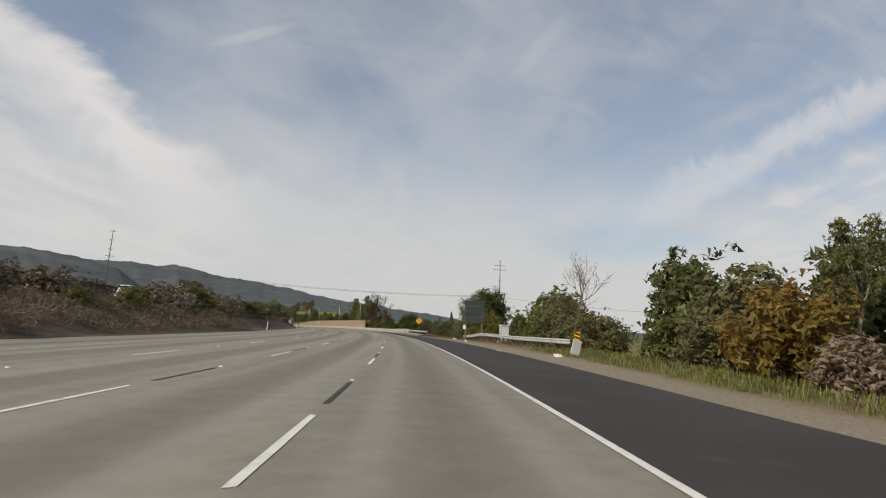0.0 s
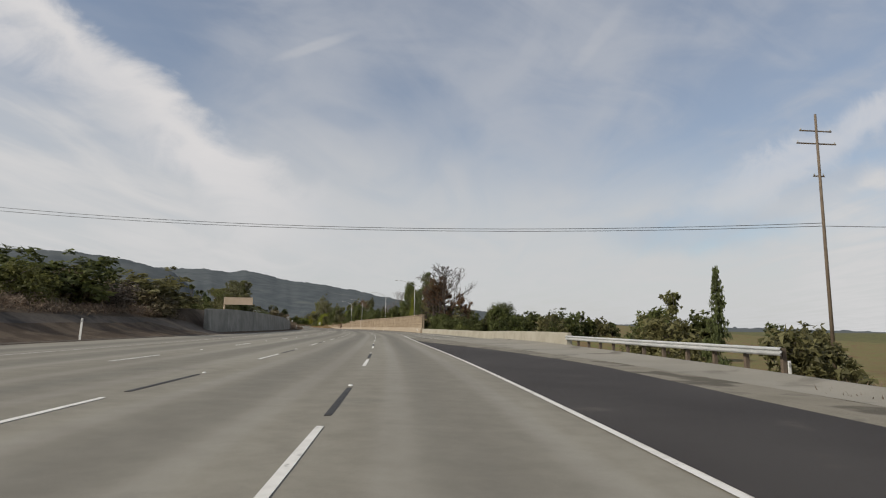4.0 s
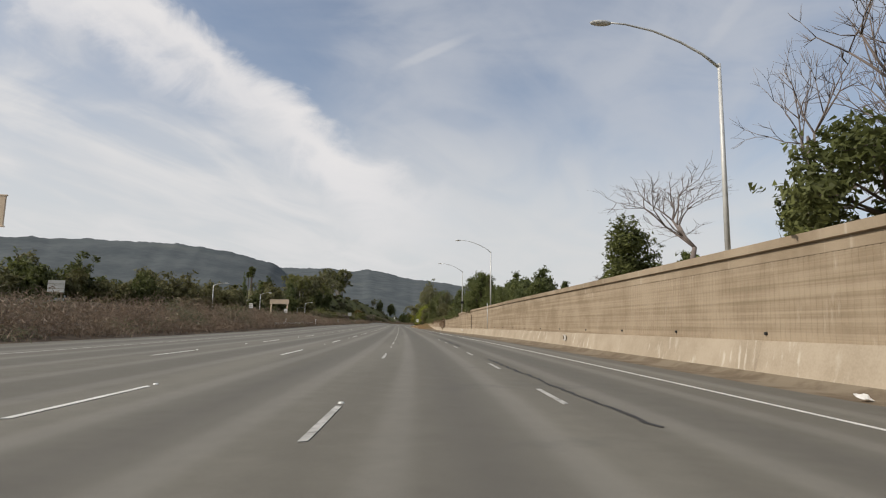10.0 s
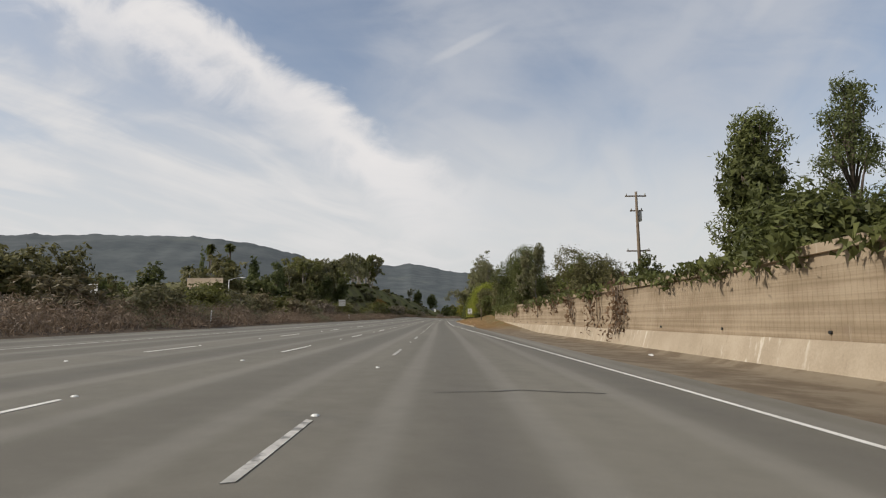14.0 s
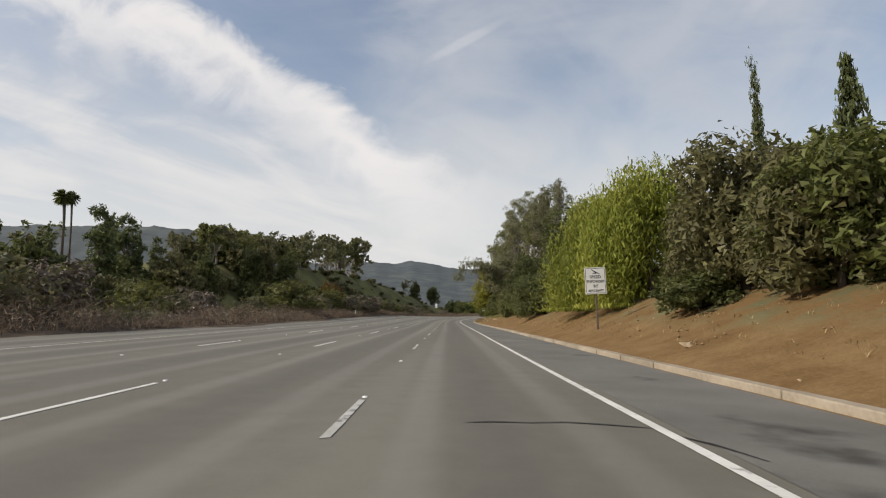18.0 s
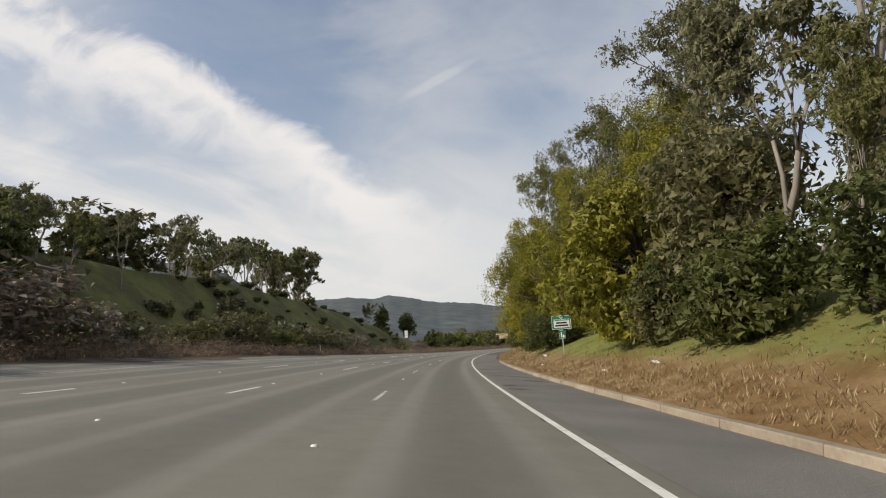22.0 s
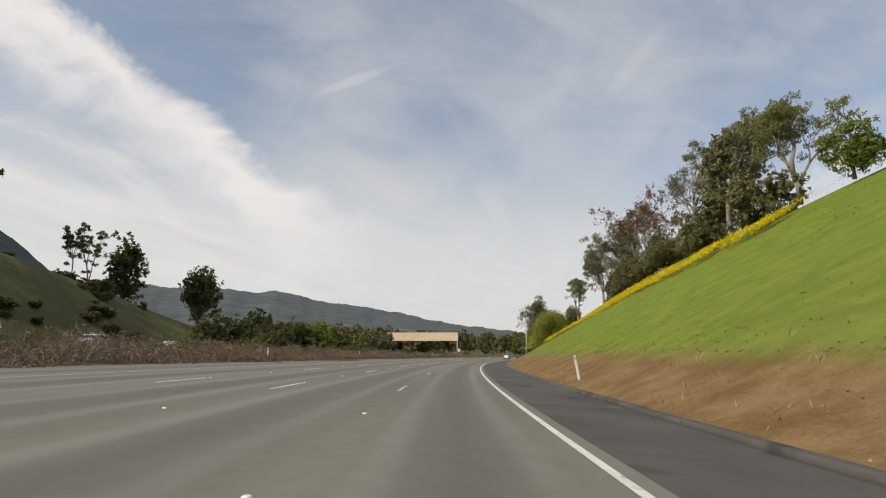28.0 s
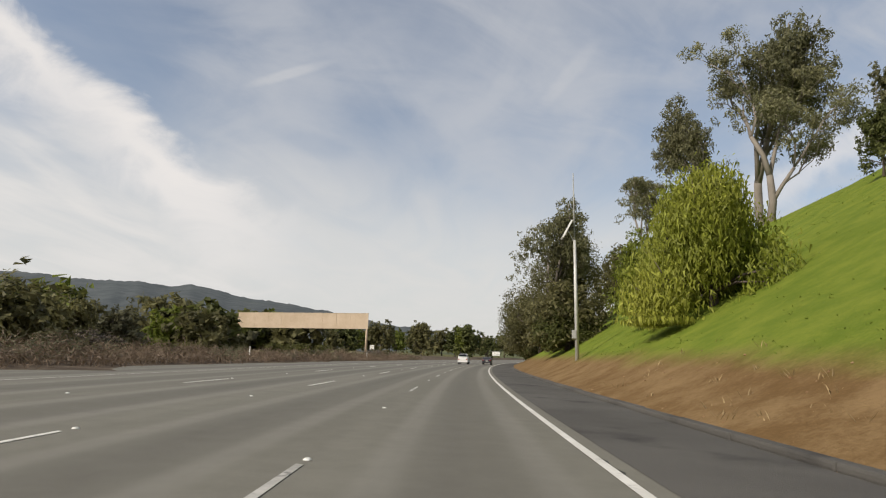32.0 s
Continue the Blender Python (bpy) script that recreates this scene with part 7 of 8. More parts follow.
# pole with an antenna and a tilted white box on the green slope
def monitor_pole():
    s, d = 977.0, 9.7
    g = land(s, d) - 0.2
    ob = thing("equipment_pole", "slim pole with tilted white panel on the green slope", "pole", on_road(s, d))
    part("pole", tube([(0, 0, g), (0, 0, 6), (0, 0, 10.2)], [0.16, 0.13, 0.10], 10), POLE, ob)
    part("mast", tube([(0, 0, 10.1), (0, 0, 15.4)], [0.06, 0.035], 8), GREYSIGN, ob)
    b = part("solar_panel", box((0.12, 0.9, 1.5), (0, 0, 0), 0.02), WHITE, ob, "tilted white panel", m=Matrix.Translation((-0.55, 0, 11.0)) @ Matrix.Rotation(radians(28), 4, "Y"))
    part("bracket", tube([(0, 0, 10.0), (-0.45, 0, 10.9)], [0.03, 0.03], 6), GALV, ob)
    part("control_box", box((0.3, 0.25, 0.6), (-0.2, -0.1, g + 2.0), 0.02), GREYSIGN, ob)
    return ob


monitor_pole()

# short timber post and stump on the dirt bank
tp = thing("timber_post", "weathered leaning timber post on the dirt bank", "post", on_road(529, 10, land(529, 10)))
part("shaft", tube([(0, 0, -0.2), (0.03, 0, 1.2), (0.05, 0, 2.5)], [0.09, 0.085, 0.08], 8), POST_WOOD, tp)

# pipes and plugs on the retaining wall
for s, top in ((369.7, 4.35), (387.5, 3.2)):
    ob = thing("drain_pipe", "slim vertical pipe fixed to the retaining wall", "pipe", on_road(s, WALL_D - 0.03))
    part("pipe", tube([(0, 0, 0.9), (0, 0, 2.4), (0, 0, top)], [0.055, 0.055, 0.055], 8), POLE if s < 380 else POST_WOOD, ob)
    part("clamp", box((0.2, 0.06, 0.06), (0, 0.02, 2.2)), GALV, ob)
for s in np.arange(249, 500, 6.05):
    part("weep_hole", tube([(-0.03, 0, wall_foot(s) + 0.22), (0.05, 0, wall_foot(s) + 0.22)], [0.05, 0.05], 8), INK, wall, m=on_road(s, WALL_D))
for s in (246.8, 397.9, 331):
    ob = thing("junction_box", "small pale box on the wall footing", "box", on_road(s, WALL_D - 0.42))
    part("body", box((0.10, 0.34, 0.36), (0, 0, 0.62), 0.01), WHITE, ob)
    part("cover", box((0.02, 0.26, 0.28), (-0.06, 0, 0.62), 0.005), POST_WOOD, ob)


# dead vines and ivy on the wall
def vines():
    rng = np.random.default_rng(5)
    ob = thing("dead_vines", "brown dead vines and ivy hanging on the retaining wall", "vine")
    bm = bmesh.new()
    pts = []
    for s, n, lo in ((443, 9, 0.1), (448.5, 5, 0.3), (456, 6, 0.8), (462, 8, 1.4), (470, 7, 1.2), (478, 6, 1.6), (489, 5, 1.0)):
        for _ in range(n):
            z = wall_top(s)
            q, d = s + rng.uniform(-1.5, 1.5), WALL_D - 0.08
            path = []
            while z > lo + rng.uniform(0, 1.2):
                path.append(at(q, d, z))
                pts.append(path[-1][:])
                q += rng.uniform(-0.35, 0.15)
                z -= rng.uniform(0.25, 0.5)
                d = WALL_D - (0.10 if z > 1.2 else 0.35 + 0.3 * (1.2 - z)) - rng.uniform(0, 0.05)
            if len(path) > 2:
                add_tube(bm, path, [0.035] * len(path), 4)
    part("stems", bm, POST_WOOD, ob)
    p = np.repeat(np.array(pts), 4, 0)
    p = p + rng.normal(size=p.shape) * np.array([0.28, 0.28, 0.25])
    part("leaves", leaf_mesh("leaves", leaf_tris(rng, p, 0.16, 1.7, 0.5), RUST), None, ob)
    return ob


vines()


def ivy(a, b, n, seed, reach=0.9):
    rng = np.random.default_rng(seed)
    v = []
    for _ in range(n):
        s = rng.uniform(a, b)
        lng = rng.uniform(0.1, 1.0) ** 2 * reach
        p = at(s, WALL_D - 0.14, wall_top(s) + 0.1)
        k = int(14 + 30 * lng)
        q = np.tile(np.array(p[:]), (k, 1)) + rng.normal(size=(k, 3)) * np.array([0.3, 0.3, 0.1])
        q[:, 2] -= rng.uniform(0, 1, k) * lng
        v.append(q)
    ob = thing("ivy", "green ivy spilling over the top of the wall", "ivy")
    part("leaves", leaf_mesh("leaves", leaf_tris(rng, np.concatenate(v), 0.17, 1.7, 0.5), OAK), None, ob)
    return ob


for i, (a, b, n) in enumerate(((388, 396, 14), (408, 440, 70), (440, 480, 50), (486, 519, 80))):
    ivy(a, b, n, 20 + i, 1.5 if a > 480 else 0.85)


# ---- vehicles ----
def car_mesh(profile, half, inset):
    """A body lofted from a side profile (y, z), pulled in towards the roof."""
    bm = bmesh.new()
    rows = []
    for x in (-half, -half * 0.93, 0, half * 0.93, half):
        edge = abs(x) > half * 0.95
        row = []
        for y, z in profile:
            xx = x - math.copysign(inset * max(0, (z - 0.85)) , x) if x else 0
            row.append(bm.verts.new((xx, y * (0.985 if edge else 1), z - (0.03 if edge and z > 0.5 else 0))))
        rows.append(row)
    n = len(profile)
    for a, b in zip(rows, rows[1:]):
        for j in range(n):
            bm.faces.new((a[j], a[(j + 1) % n], b[(j + 1) % n], b[j]))
    bm.faces.new(rows[0][::-1]), bm.faces.new(rows[-1])
    bmesh.ops.recalc_face_normals(bm, faces=bm.faces)
    return bm


SEDAN = [(-2.2, 0.32), (-2.25, 0.62), (-2.2, 0.95), (-1.75, 1.02), (-1.05, 1.42), (0.1, 1.46), (0.95, 1.0), (1.9, 0.86), (2.2, 0.66), (2.22, 0.34)]
WAGON = [(-2.3, 0.40), (-2.34, 0.8), (-2.28, 1.12), (-2.12, 1.72), (0.2, 1.80), (1.0, 1.16), (2.0, 1.02), (2.28, 0.8), (2.3, 0.42)]
VAN = [(-2.9, 0.4), (-2.95, 1.2), (-2.9, 2.75), (1.6, 2.8), (2.2, 2.0), (2.7, 1.25), (3.0, 1.1), (3.05, 0.45)]


def vehicle(name, label, profile, half, paint, m, category):
    ob = thing(name, label, category, m)
    body = part("body", car_mesh(profile, half, 0.22), paint, ob)
    zs = max(z for _, z in profile)
    y_back = min(y for y, z in profile if z > zs - 0.1)
    y_front = max(y for y, z in profile if z > zs - 0.1)
    belt = zs - 0.48
    part("rear_window", box((half * 1.5, 0.03, 0.36), (0, y_back - 0.18, belt + 0.22), 0.01, Matrix.Rotation(radians(-38 if profile is SEDAN else -10), 4, "X")), GLASS, body)
    for x in (-1, 1):
        part("side_window", box((0.03, (y_front - y_back) * 0.85, 0.34), (x * (half - 0.10), (y_front + y_back) / 2, belt + 0.2), 0.01), GLASS, body)
        part("tail_lamp", box((0.26, 0.05, 0.14), (x * (half - 0.2), min(y for y, _ in profile) - 0.01, 0.86), 0.02), RED_LAMP, body)
    part("number_plate", box((0.42, 0.02, 0.15), (0, min(y for y, _ in profile) - 0.01, 0.7)), WHITE, body)
    part("rear_bumper", box((half * 1.9, 0.16, 0.2), (0, min(y for y, _ in profile) + 0.03, 0.45), 0.03), paint, body)
    part("windscreen", box((half * 1.5, 0.03, 0.5), (0, y_front + 0.42, belt + 0.16), 0.01, Matrix.Rotation(radians(52), 4, "X")), GLASS, body)
    for x in (-1, 1):
        for y in (min(y for y, _ in profile) + 0.85, max(y for y, _ in profile) - 0.85):
            w = part("wheel", tube([(x * (half - 0.22), y, 0.33), (x * (half - 0.02), y, 0.33)], [0.33, 0.33], 16), RUBBER, ob)
            part("rim", tube([(x * (half - 0.03), y, 0.33), (x * (half + 0.005), y, 0.33)], [0.20, 0.19], 12), CHROME, w)
    return ob


def enamel(name, a, b):
    m = surface(name, a, b, 2, 12, 0.28, 0.0)
    return m


SILVER = enamel("silver_paint", rgb(0.42, 0.42, 0.41), rgb(0.48, 0.48, 0.47))
CARBON = enamel("dark_paint", rgb(0.03, 0.03, 0.035), rgb(0.05, 0.05, 0.055))
WHITE_CAR = enamel("white_paint", rgb(0.70, 0.70, 0.68), rgb(0.78, 0.78, 0.76))
lift = lambda s: left_profile(s)[5][1] + 0.15
vehicle("car", "dark sedan on the roadway beyond the long sign", SEDAN, 0.88, CARBON, on_road(1050, 1.8), "car")
vehicle("car", "white wagon driving far ahead in the next lane", WAGON, 0.9, WHITE_CAR, on_road(1040, -1.9), "car")
vehicle("car", "white hatchback on the opposite carriageway", SEDAN, 0.88, WHITE_CAR, on_road(620, -38.5, lift(620), 180), "car")
vehicle("car", "silver station wagon on the opposite carriageway", WAGON, 0.92, SILVER, on_road(878, -38.5, lift(878), 180), "car")
vehicle("car", "grey sedan on the opposite carriageway", SEDAN, 0.88, SILVER, on_road(893, -38.5, lift(893), 180), "car")
vehicle("car", "white sedan seen between median shrubs", SEDAN, 0.88, WHITE_CAR, on_road(700, -38.5, lift(700), 180), "car")
vehicle("van", "white camper van on the upper carriageway", VAN, 1.1, WHITE_CAR, on_road(104, -41, lift(104), 180), "van")


# ---- houses ----
def house(s, d, w, dep, h, turn, label, base=None):
    z = land(s, d) - 0.4 if base is None else base
    ob = thing("house", label, "house", on_road(s, d, z, turn))
    part("wall", box((w, dep, h), (0, 0, h / 2), 0.03), STUCCO, ob)
    bm = bmesh.new()
    e, r = 0.5, w * 0.22
    for y in (-dep / 2 - e, dep / 2 + e):
        for x, zz in ((-w / 2 - e, h - 0.15), (0, h + r), (w / 2 + e, h - 0.15), (w / 2 + e, h + 0.03), (0, h + r + 0.2), (-w / 2 - e, h + 0.03)):
            bm.verts.new((x, y, zz))
    bm.verts.ensure_lookup_table()
    v = bm.verts
    for a in range(6):
        b = (a + 1) % 6
        bm.faces.new((v[a], v[b], v[b + 6], v[a + 6]))
    bm.faces.new([v[i] for i in (0, 5, 4, 1)]), bm.faces.new([v[i] for i in (1, 4, 3, 2)])
    bm.faces.new([v[i] for i in (6, 7, 10, 11)]), bm.faces.new([v[i] for i in (7, 8, 9, 10)])
    bmesh.ops.recalc_face_normals(bm, faces=bm.faces)
    part("roof", bm, ROOF, ob)
    bm = bmesh.new()
    for x in (-1, 1):
        a = math.atan2(r + 0.15, w / 2 + e)
        add_box(bm, ((w / 2 + e) / math.cos(a), 0.06, 0.22), (x * (w / 4 + e / 2), -dep / 2 - e - 0.03, h - 0.06 + (r + 0.15) / 2), 0, Matrix.Rotation(x * a, 4, "Y"))
    part("bargeboard", bm, WHITE, ob)
    g = bmesh.new()
    vs = [g.verts.new((x, -dep / 2 - 0.01, zz)) for x, zz in ((-w / 2, h), (w / 2, h), (0, h + r))]
    g.faces.new(vs)
    part("gable", g, STUCCO, ob)
    for x in np.linspace(-w / 2 + 1.4, w / 2 - 1.4, max(2, int(w / 3.5))):
        win = part("window", box((1.1, 0.08, 1.1), (x, -dep / 2 - 0.02, h * 0.58), 0.01), WHITE, ob)
        part("pane", box((0.94, 0.03, 0.94), (x, -dep / 2 - 0.06, h * 0.58)), GLASS, win)
    return ob


house(548, 24.5, 8, 9, 3.6, -8, "cream gabled house with white trim behind the trees", 3.2)
house(430, -150, 12, 9, 4, 25, "pale stucco house on the far hillside", 7)
house(500, -170, 11, 8, 4, -15, "pale stucco house on the far hillside", 9)
house(470, -120, 10, 8, 3.6, 10, "pale stucco house on the far hillside", 5)
house(590, -72, 11, 9, 5.5, 12, "pale house among the trees above the road", 4)
house(1330, 6, 16, 12, 12, 5, "pale tall building far down the valley", 6)


# ---- litter, cracks and small road marks ----
def scrap(s, d, w, h, up, label, material, turn=20, tilt=25):
    ob = thing("litter", label, "litter", on_road(s, d, land(s, d) + up, turn) @ Matrix.Rotation(radians(tilt), 4, "X"), group="roadside litter")
    bm = bmesh.new()
    r = bmesh.ops.create_grid(bm, x_segments=3, y_segments=3, size=0.5)
    rr = random.Random(int(s * 10))
    for v in bm.verts:
        v.co = Vector((v.co.x * w, v.co.y * h, rr.uniform(-0.04, 0.04) * (w + h)))
    bmesh.ops.solidify(bm, geom=bm.faces[:], thickness=0.01)
    part("sheet", bm, material, ob)


CARD = surface("cardboard", rgb(0.42, 0.30, 0.18), rgb(0.54, 0.41, 0.26), 2, 10, 0.9, 0.05)
for s, d, w, h, up, mt in ((543, 8.4, 0.5, 0.3, 0.05, CARD), (626, 9.4, 0.7, 0.5, 0.08, CARD), (690, 9.4, 0.3, 0.35, 0.15, LITTER), (683, 8.2, 0.18, 0.18, 0.08, LITTER), (664, 9.5, 0.25, 0.2, 0.1, LITTER), (668, 8.6, 0.16, 0.16, 0.06, LITTER), (262, 11.0, 0.3, 0.25, 0.12, LITTER), (304, 10.6, 0.35, 0.25, 0.1, LITTER), (433, 10.2, 0.2, 0.15, 0.06, LITTER), (30.5, 9.4, 0.5, 0.3, 0.06, LITTER), (66, 9.4, 0.3, 0.2, 0.05, LITTER), (69, 9.9, 0.22, 0.16, 0.05, LITTER), (81, 10.4, 0.6, 0.3, 0.08, LITTER), (512, 7.6, 0.2, 0.15, 0.08, LITTER), (640, 8.8, 0.2, 0.15, 0.06, LITTER), (876, 8.0, 0.2, 0.16, 0.06, LITTER), (536, 7.5, 0.2, 0.14, 0.06, CARD)):
    scrap(s, d, w, h, up, "scrap of pale litter lying on the verge" if mt is LITTER else "flattened piece of cardboard on the dirt bank", mt)
cover = thing("drain_cover", "pale concrete drain cover at the shoulder edge", "drain cover", road_pose(38.5, 8.1, 0.02))
part("frame", box((1.1, 0.6, 0.04), (0, 0, 0), 0.01), CONCRETE, cover)
part("grate", box((0.6, 0.36, 0.03), (0.08, 0, 0.016), 0.006), POST_WOOD, cover)


def seal(points, width, seed, label="black tar seal along a crack in the roadway"):
    """A wandering strip of tar between points (station, offset)."""
    rr = random.Random(seed)
    pts = []
    for (a, b), (c, e) in zip(points, points[1:]):
        n = max(2, int(math.hypot(c - a, e - b) / 0.35))
        pts += [(a + (c - a) * i / n + rr.uniform(-0.06, 0.06), b + (e - b) * i / n + rr.uniform(-0.07, 0.07)) for i in range(n)]
    pts.append(points[-1])
    verts, faces = [], []
    for i, (s, d) in enumerate(pts):
        q = pts[min(i + 1, len(pts) - 1)]
        p = pts[max(i - 1, 0)]
        t = Vector((q[0] - p[0], q[1] - p[1], 0)).normalized()
        w = width * rr.uniform(0.45, 1.2)
        for k in (-1, 1):
            verts.append(at(s - t.y * w * k * 0.5, d + t.x * w * k * 0.5, 0.009))
    faces = [(2 * i, 2 * i + 1, 2 * i + 3, 2 * i + 2) for i in range(len(pts) - 1)]
    ob = new("road_crack", mesh_of("road_crack", verts, faces, TAR))
    ob.parent = road
    return ob


seal([(326, 3.9), (329, 4.05), (331.3, 3.95), (335.5, 4.0), (344, 3.9)], 0.16, 1)
seal([(329.2, 4.05), (329.6, 5.5), (330.1, 7.2)], 0.07, 2)
seal([(330.8, 1.2), (330.7, 2.6), (330.7, 3.9)], 0.07, 3)
seal([(268.3, 3.6), (269.7, 3.4), (271.5, 3.75), (274.5, 3.75), (279, 3.7)], 0.18, 4)
seal([(269.7, 3.3), (269.9, 2.1)], 0.06, 5)
seal([(299.5, 4.3), (304, 4.1), (309, 4.0), (314, 3.9)], 0.10, 6)
seal([(309, 1.5), (309.3, 3.2)], 0.06, 7)
seal([(354.5, 0.35), (356.3, 0.43), (357.2, 0.55), (358.5, 0.42), (361, 0.4), (366, 0.3)], 0.03, 8)
seal([(326.5, 0.3), (328.5, 0.35), (330, 0.28)], 0.035, 9)
seal([(383, 0.35), (390, 0.3), (400, 0.3), (408, 0.3)], 0.022, 10)
seal([(179.9, -0.5), (181, -2.0), (182.1, -3.4)], 0.07, 11)
seal([(532.6, 1.4), (532.8, 2.6), (532.5, 3.6), (531.0, 4.1)], 0.06, 12)
seal([(418.6, 1.4), (419.2, 3.0), (419.0, 4.4)], 0.05, 13)
seal([(622, 2.3), (622.2, 3.1)], 0.05, 14)
seal([(739.5, 1.6), (739.8, 2.6)], 0.05, 15)
for i, s in enumerate(np.arange(622, 760, 9.0)):
    seal([(s, 3.56), (s + 2.5, 3.6), (s + 5.0 + (i % 3), 3.54)], 0.06, 30 + i)
for i, s in enumerate((860, 884, 905, 921, 938, 950)):
    seal([(s, 3.56), (s + 4, 3.62), (s + 8, 3.55)], 0.045, 50 + i)
for i, s in enumerate((214, 221, 230)):
    seal([(s, ip(s, (214, 2.6), (255, 2.5))), (s + 3.0, ip(s, (214, 2.5), (255, 2.5)))], 0.16, 60 + i)


# darker patches worn into the concrete and a pale repair on the shoulder
def road_patch(s, d, long, wide, material, seed):
    rr = random.Random(seed)
    pts = []
    for i in range(14):
        a = i * math.tau / 14
        k = rr.uniform(0.75, 1.1)
        pts.append(at(s + math.cos(a) * long * k * 0.5, d + math.sin(a) * wide * k * 0.5, 0.007))
    ob = new("road_patch", mesh_of("road_patch", pts, [tuple(range(14))], material))
    ob.parent = road


WORN_PATCH = surface("worn_concrete_patch", rgb(0.135, 0.125, 0.105), rgb(0.185, 0.172, 0.145), 0.8, 12, 0.9, 0.2, world_space=True)
for i, (a, b, c, e) in enumerate(((70.6, 3.1, 4.2, 0.5), (67.4, 3.0, 3.4, 0.45), (103.6, 2.6, 4.0, 0.5), (98.6, 2.9, 3.0, 0.45), (112, 2.4, 5.0, 0.4), (61.0, -2.3, 3.0, 0.5))):
    road_patch(a, b, c, e, WORN_PATCH, 70 + i)

# ---- scrub, woods, grass and flowers ----
SAYS["scrub"] = ("shrub", "low dry grey-brown shrub in the median", "shrub")
SAYS["darkscrub"] = ("shrub", "rounded dark olive shrub in the median", "shrub")
sc = random.Random(21)
rng = np.random.default_rng(3)
s = -10.0
while s < 1075:
    if not 178 < s < 262 and not (262 < s < 455 and sc.random() < 0.8):
        h = sc.uniform(1.5, 3.3) * (1.0 if s < 470 else 1.3 if s < 560 else 1.6 if s < 760 else 1.0 if s < 840 else 0.6)
        plant("darkscrub" if sc.random() < (0.55 if s > 400 else 0.3) else "scrub", s + sc.uniform(-2, 2), sc.uniform(-25, -20.5), h, h * sc.uniform(1.4, 2.1), 0.05)
    s += sc.uniform(4.0, 5.8)
# the continuous brush on the median bank: thin upright stems in uneven clumps, rows behind one another
def brush_rows(s):
    if s < 70:
        return (-17.4, -19.0, -20.8, -22.6)
    if s < 180:
        return (-21.0, -22.6)
    if s < 480:
        return (-16.7, -18.2, -19.8, -21.6, -23.6)
    return (-16.8, -18.6) if s < 835 else (-16.7, -18.4, -20.4)


v, w = [], []
for s in np.arange(-20, 1075, 0.85):
    if 180 < s < 263:
        continue
    for row in brush_rows(s):
        d = row + rng.uniform(-0.8, 0.8)
        crest = ip(s, (0, 2.1), (70, 2.2), (180, 2.4), (264, 2.3), (300, 2.7), (370, 2.9), (430, 2.4), (490, 1.9), (830, 1.7), (850, 2.0), (950, 1.7), (1000, 1.4))
        h = max(0.55, (crest - land(s, d)) * ip(abs(d), (16, 0.35), (17.5, 0.6), (20, 1.0))) + 0.5 * noise.noise((s * 0.13, d * 0.4, 0.5)) + 0.75 * noise.noise((s * 0.55, d * 0.7, 3.5)) + rng.uniform(-0.15, 0.15)
        h = max(0.4, h)
        p = np.array(at(s, d, land(s, d))[:])
        q = rng.uniform(-1, 1, (88, 3)) * (1.1, 1.1, 0)
        c = q + (0, 0, 1) * (rng.uniform(0.02, 1.0, (88, 1)) ** 0.8 * h * (1.05 - 0.35 * (q ** 2).sum(1, keepdims=True)))
        (v if noise.noise((s * 0.21, d * 0.35, 7.0)) + 0.05 * (d + 19) > -0.28 else w).append(leaf_tris(rng, p + c, 0.05, 7.0, hang=-0.3))
tagged(new("median_brush", leaf_mesh("median_brush", np.concatenate(v), DRY)), "low dry brown brush along the median", "brush", kind="stuff")
tagged(new("median_brush", leaf_mesh("median_brush", np.concatenate(w), SAGE)), "grey-green weedy brush on the crest of the median", "brush", kind="stuff")
# weeds that fringe the left edge of the road


def tufts(name, label, material, picks, blades, height, width, lean=0.35):
    """One object of many thin blades rooted at the picked stations and offsets."""
    v = []
    for s, d in picks:
        p = np.array(at(s, d, land(s, d))[:])
        k = blades
        a = rng.uniform(0, 6.28, k)
        h = height * rng.uniform(0.5, 1.2, k)
        root = p + np.stack([rng.normal(size=k) * 0.10, rng.normal(size=k) * 0.10, np.full(k, -0.03)], 1)
        tip = root + np.stack([np.cos(a) * h * lean, np.sin(a) * h * lean, h], 1) * rng.uniform(0.7, 1.1, k)[:, None]
        side = np.stack([-np.sin(a), np.cos(a), 0 * a], 1) * width
        midp = root * 0.45 + tip * 0.55 + np.stack([-np.cos(a), -np.sin(a), 0 * a], 1) * (h * 0.06)[:, None]
        v.append(np.stack([root, midp + side, tip, midp - side], 1).reshape(-1, 3))
    ob = new(name, quad_mesh(name, np.concatenate(v), material))
    return tagged(ob, label, name.replace("_", " "), kind="stuff")


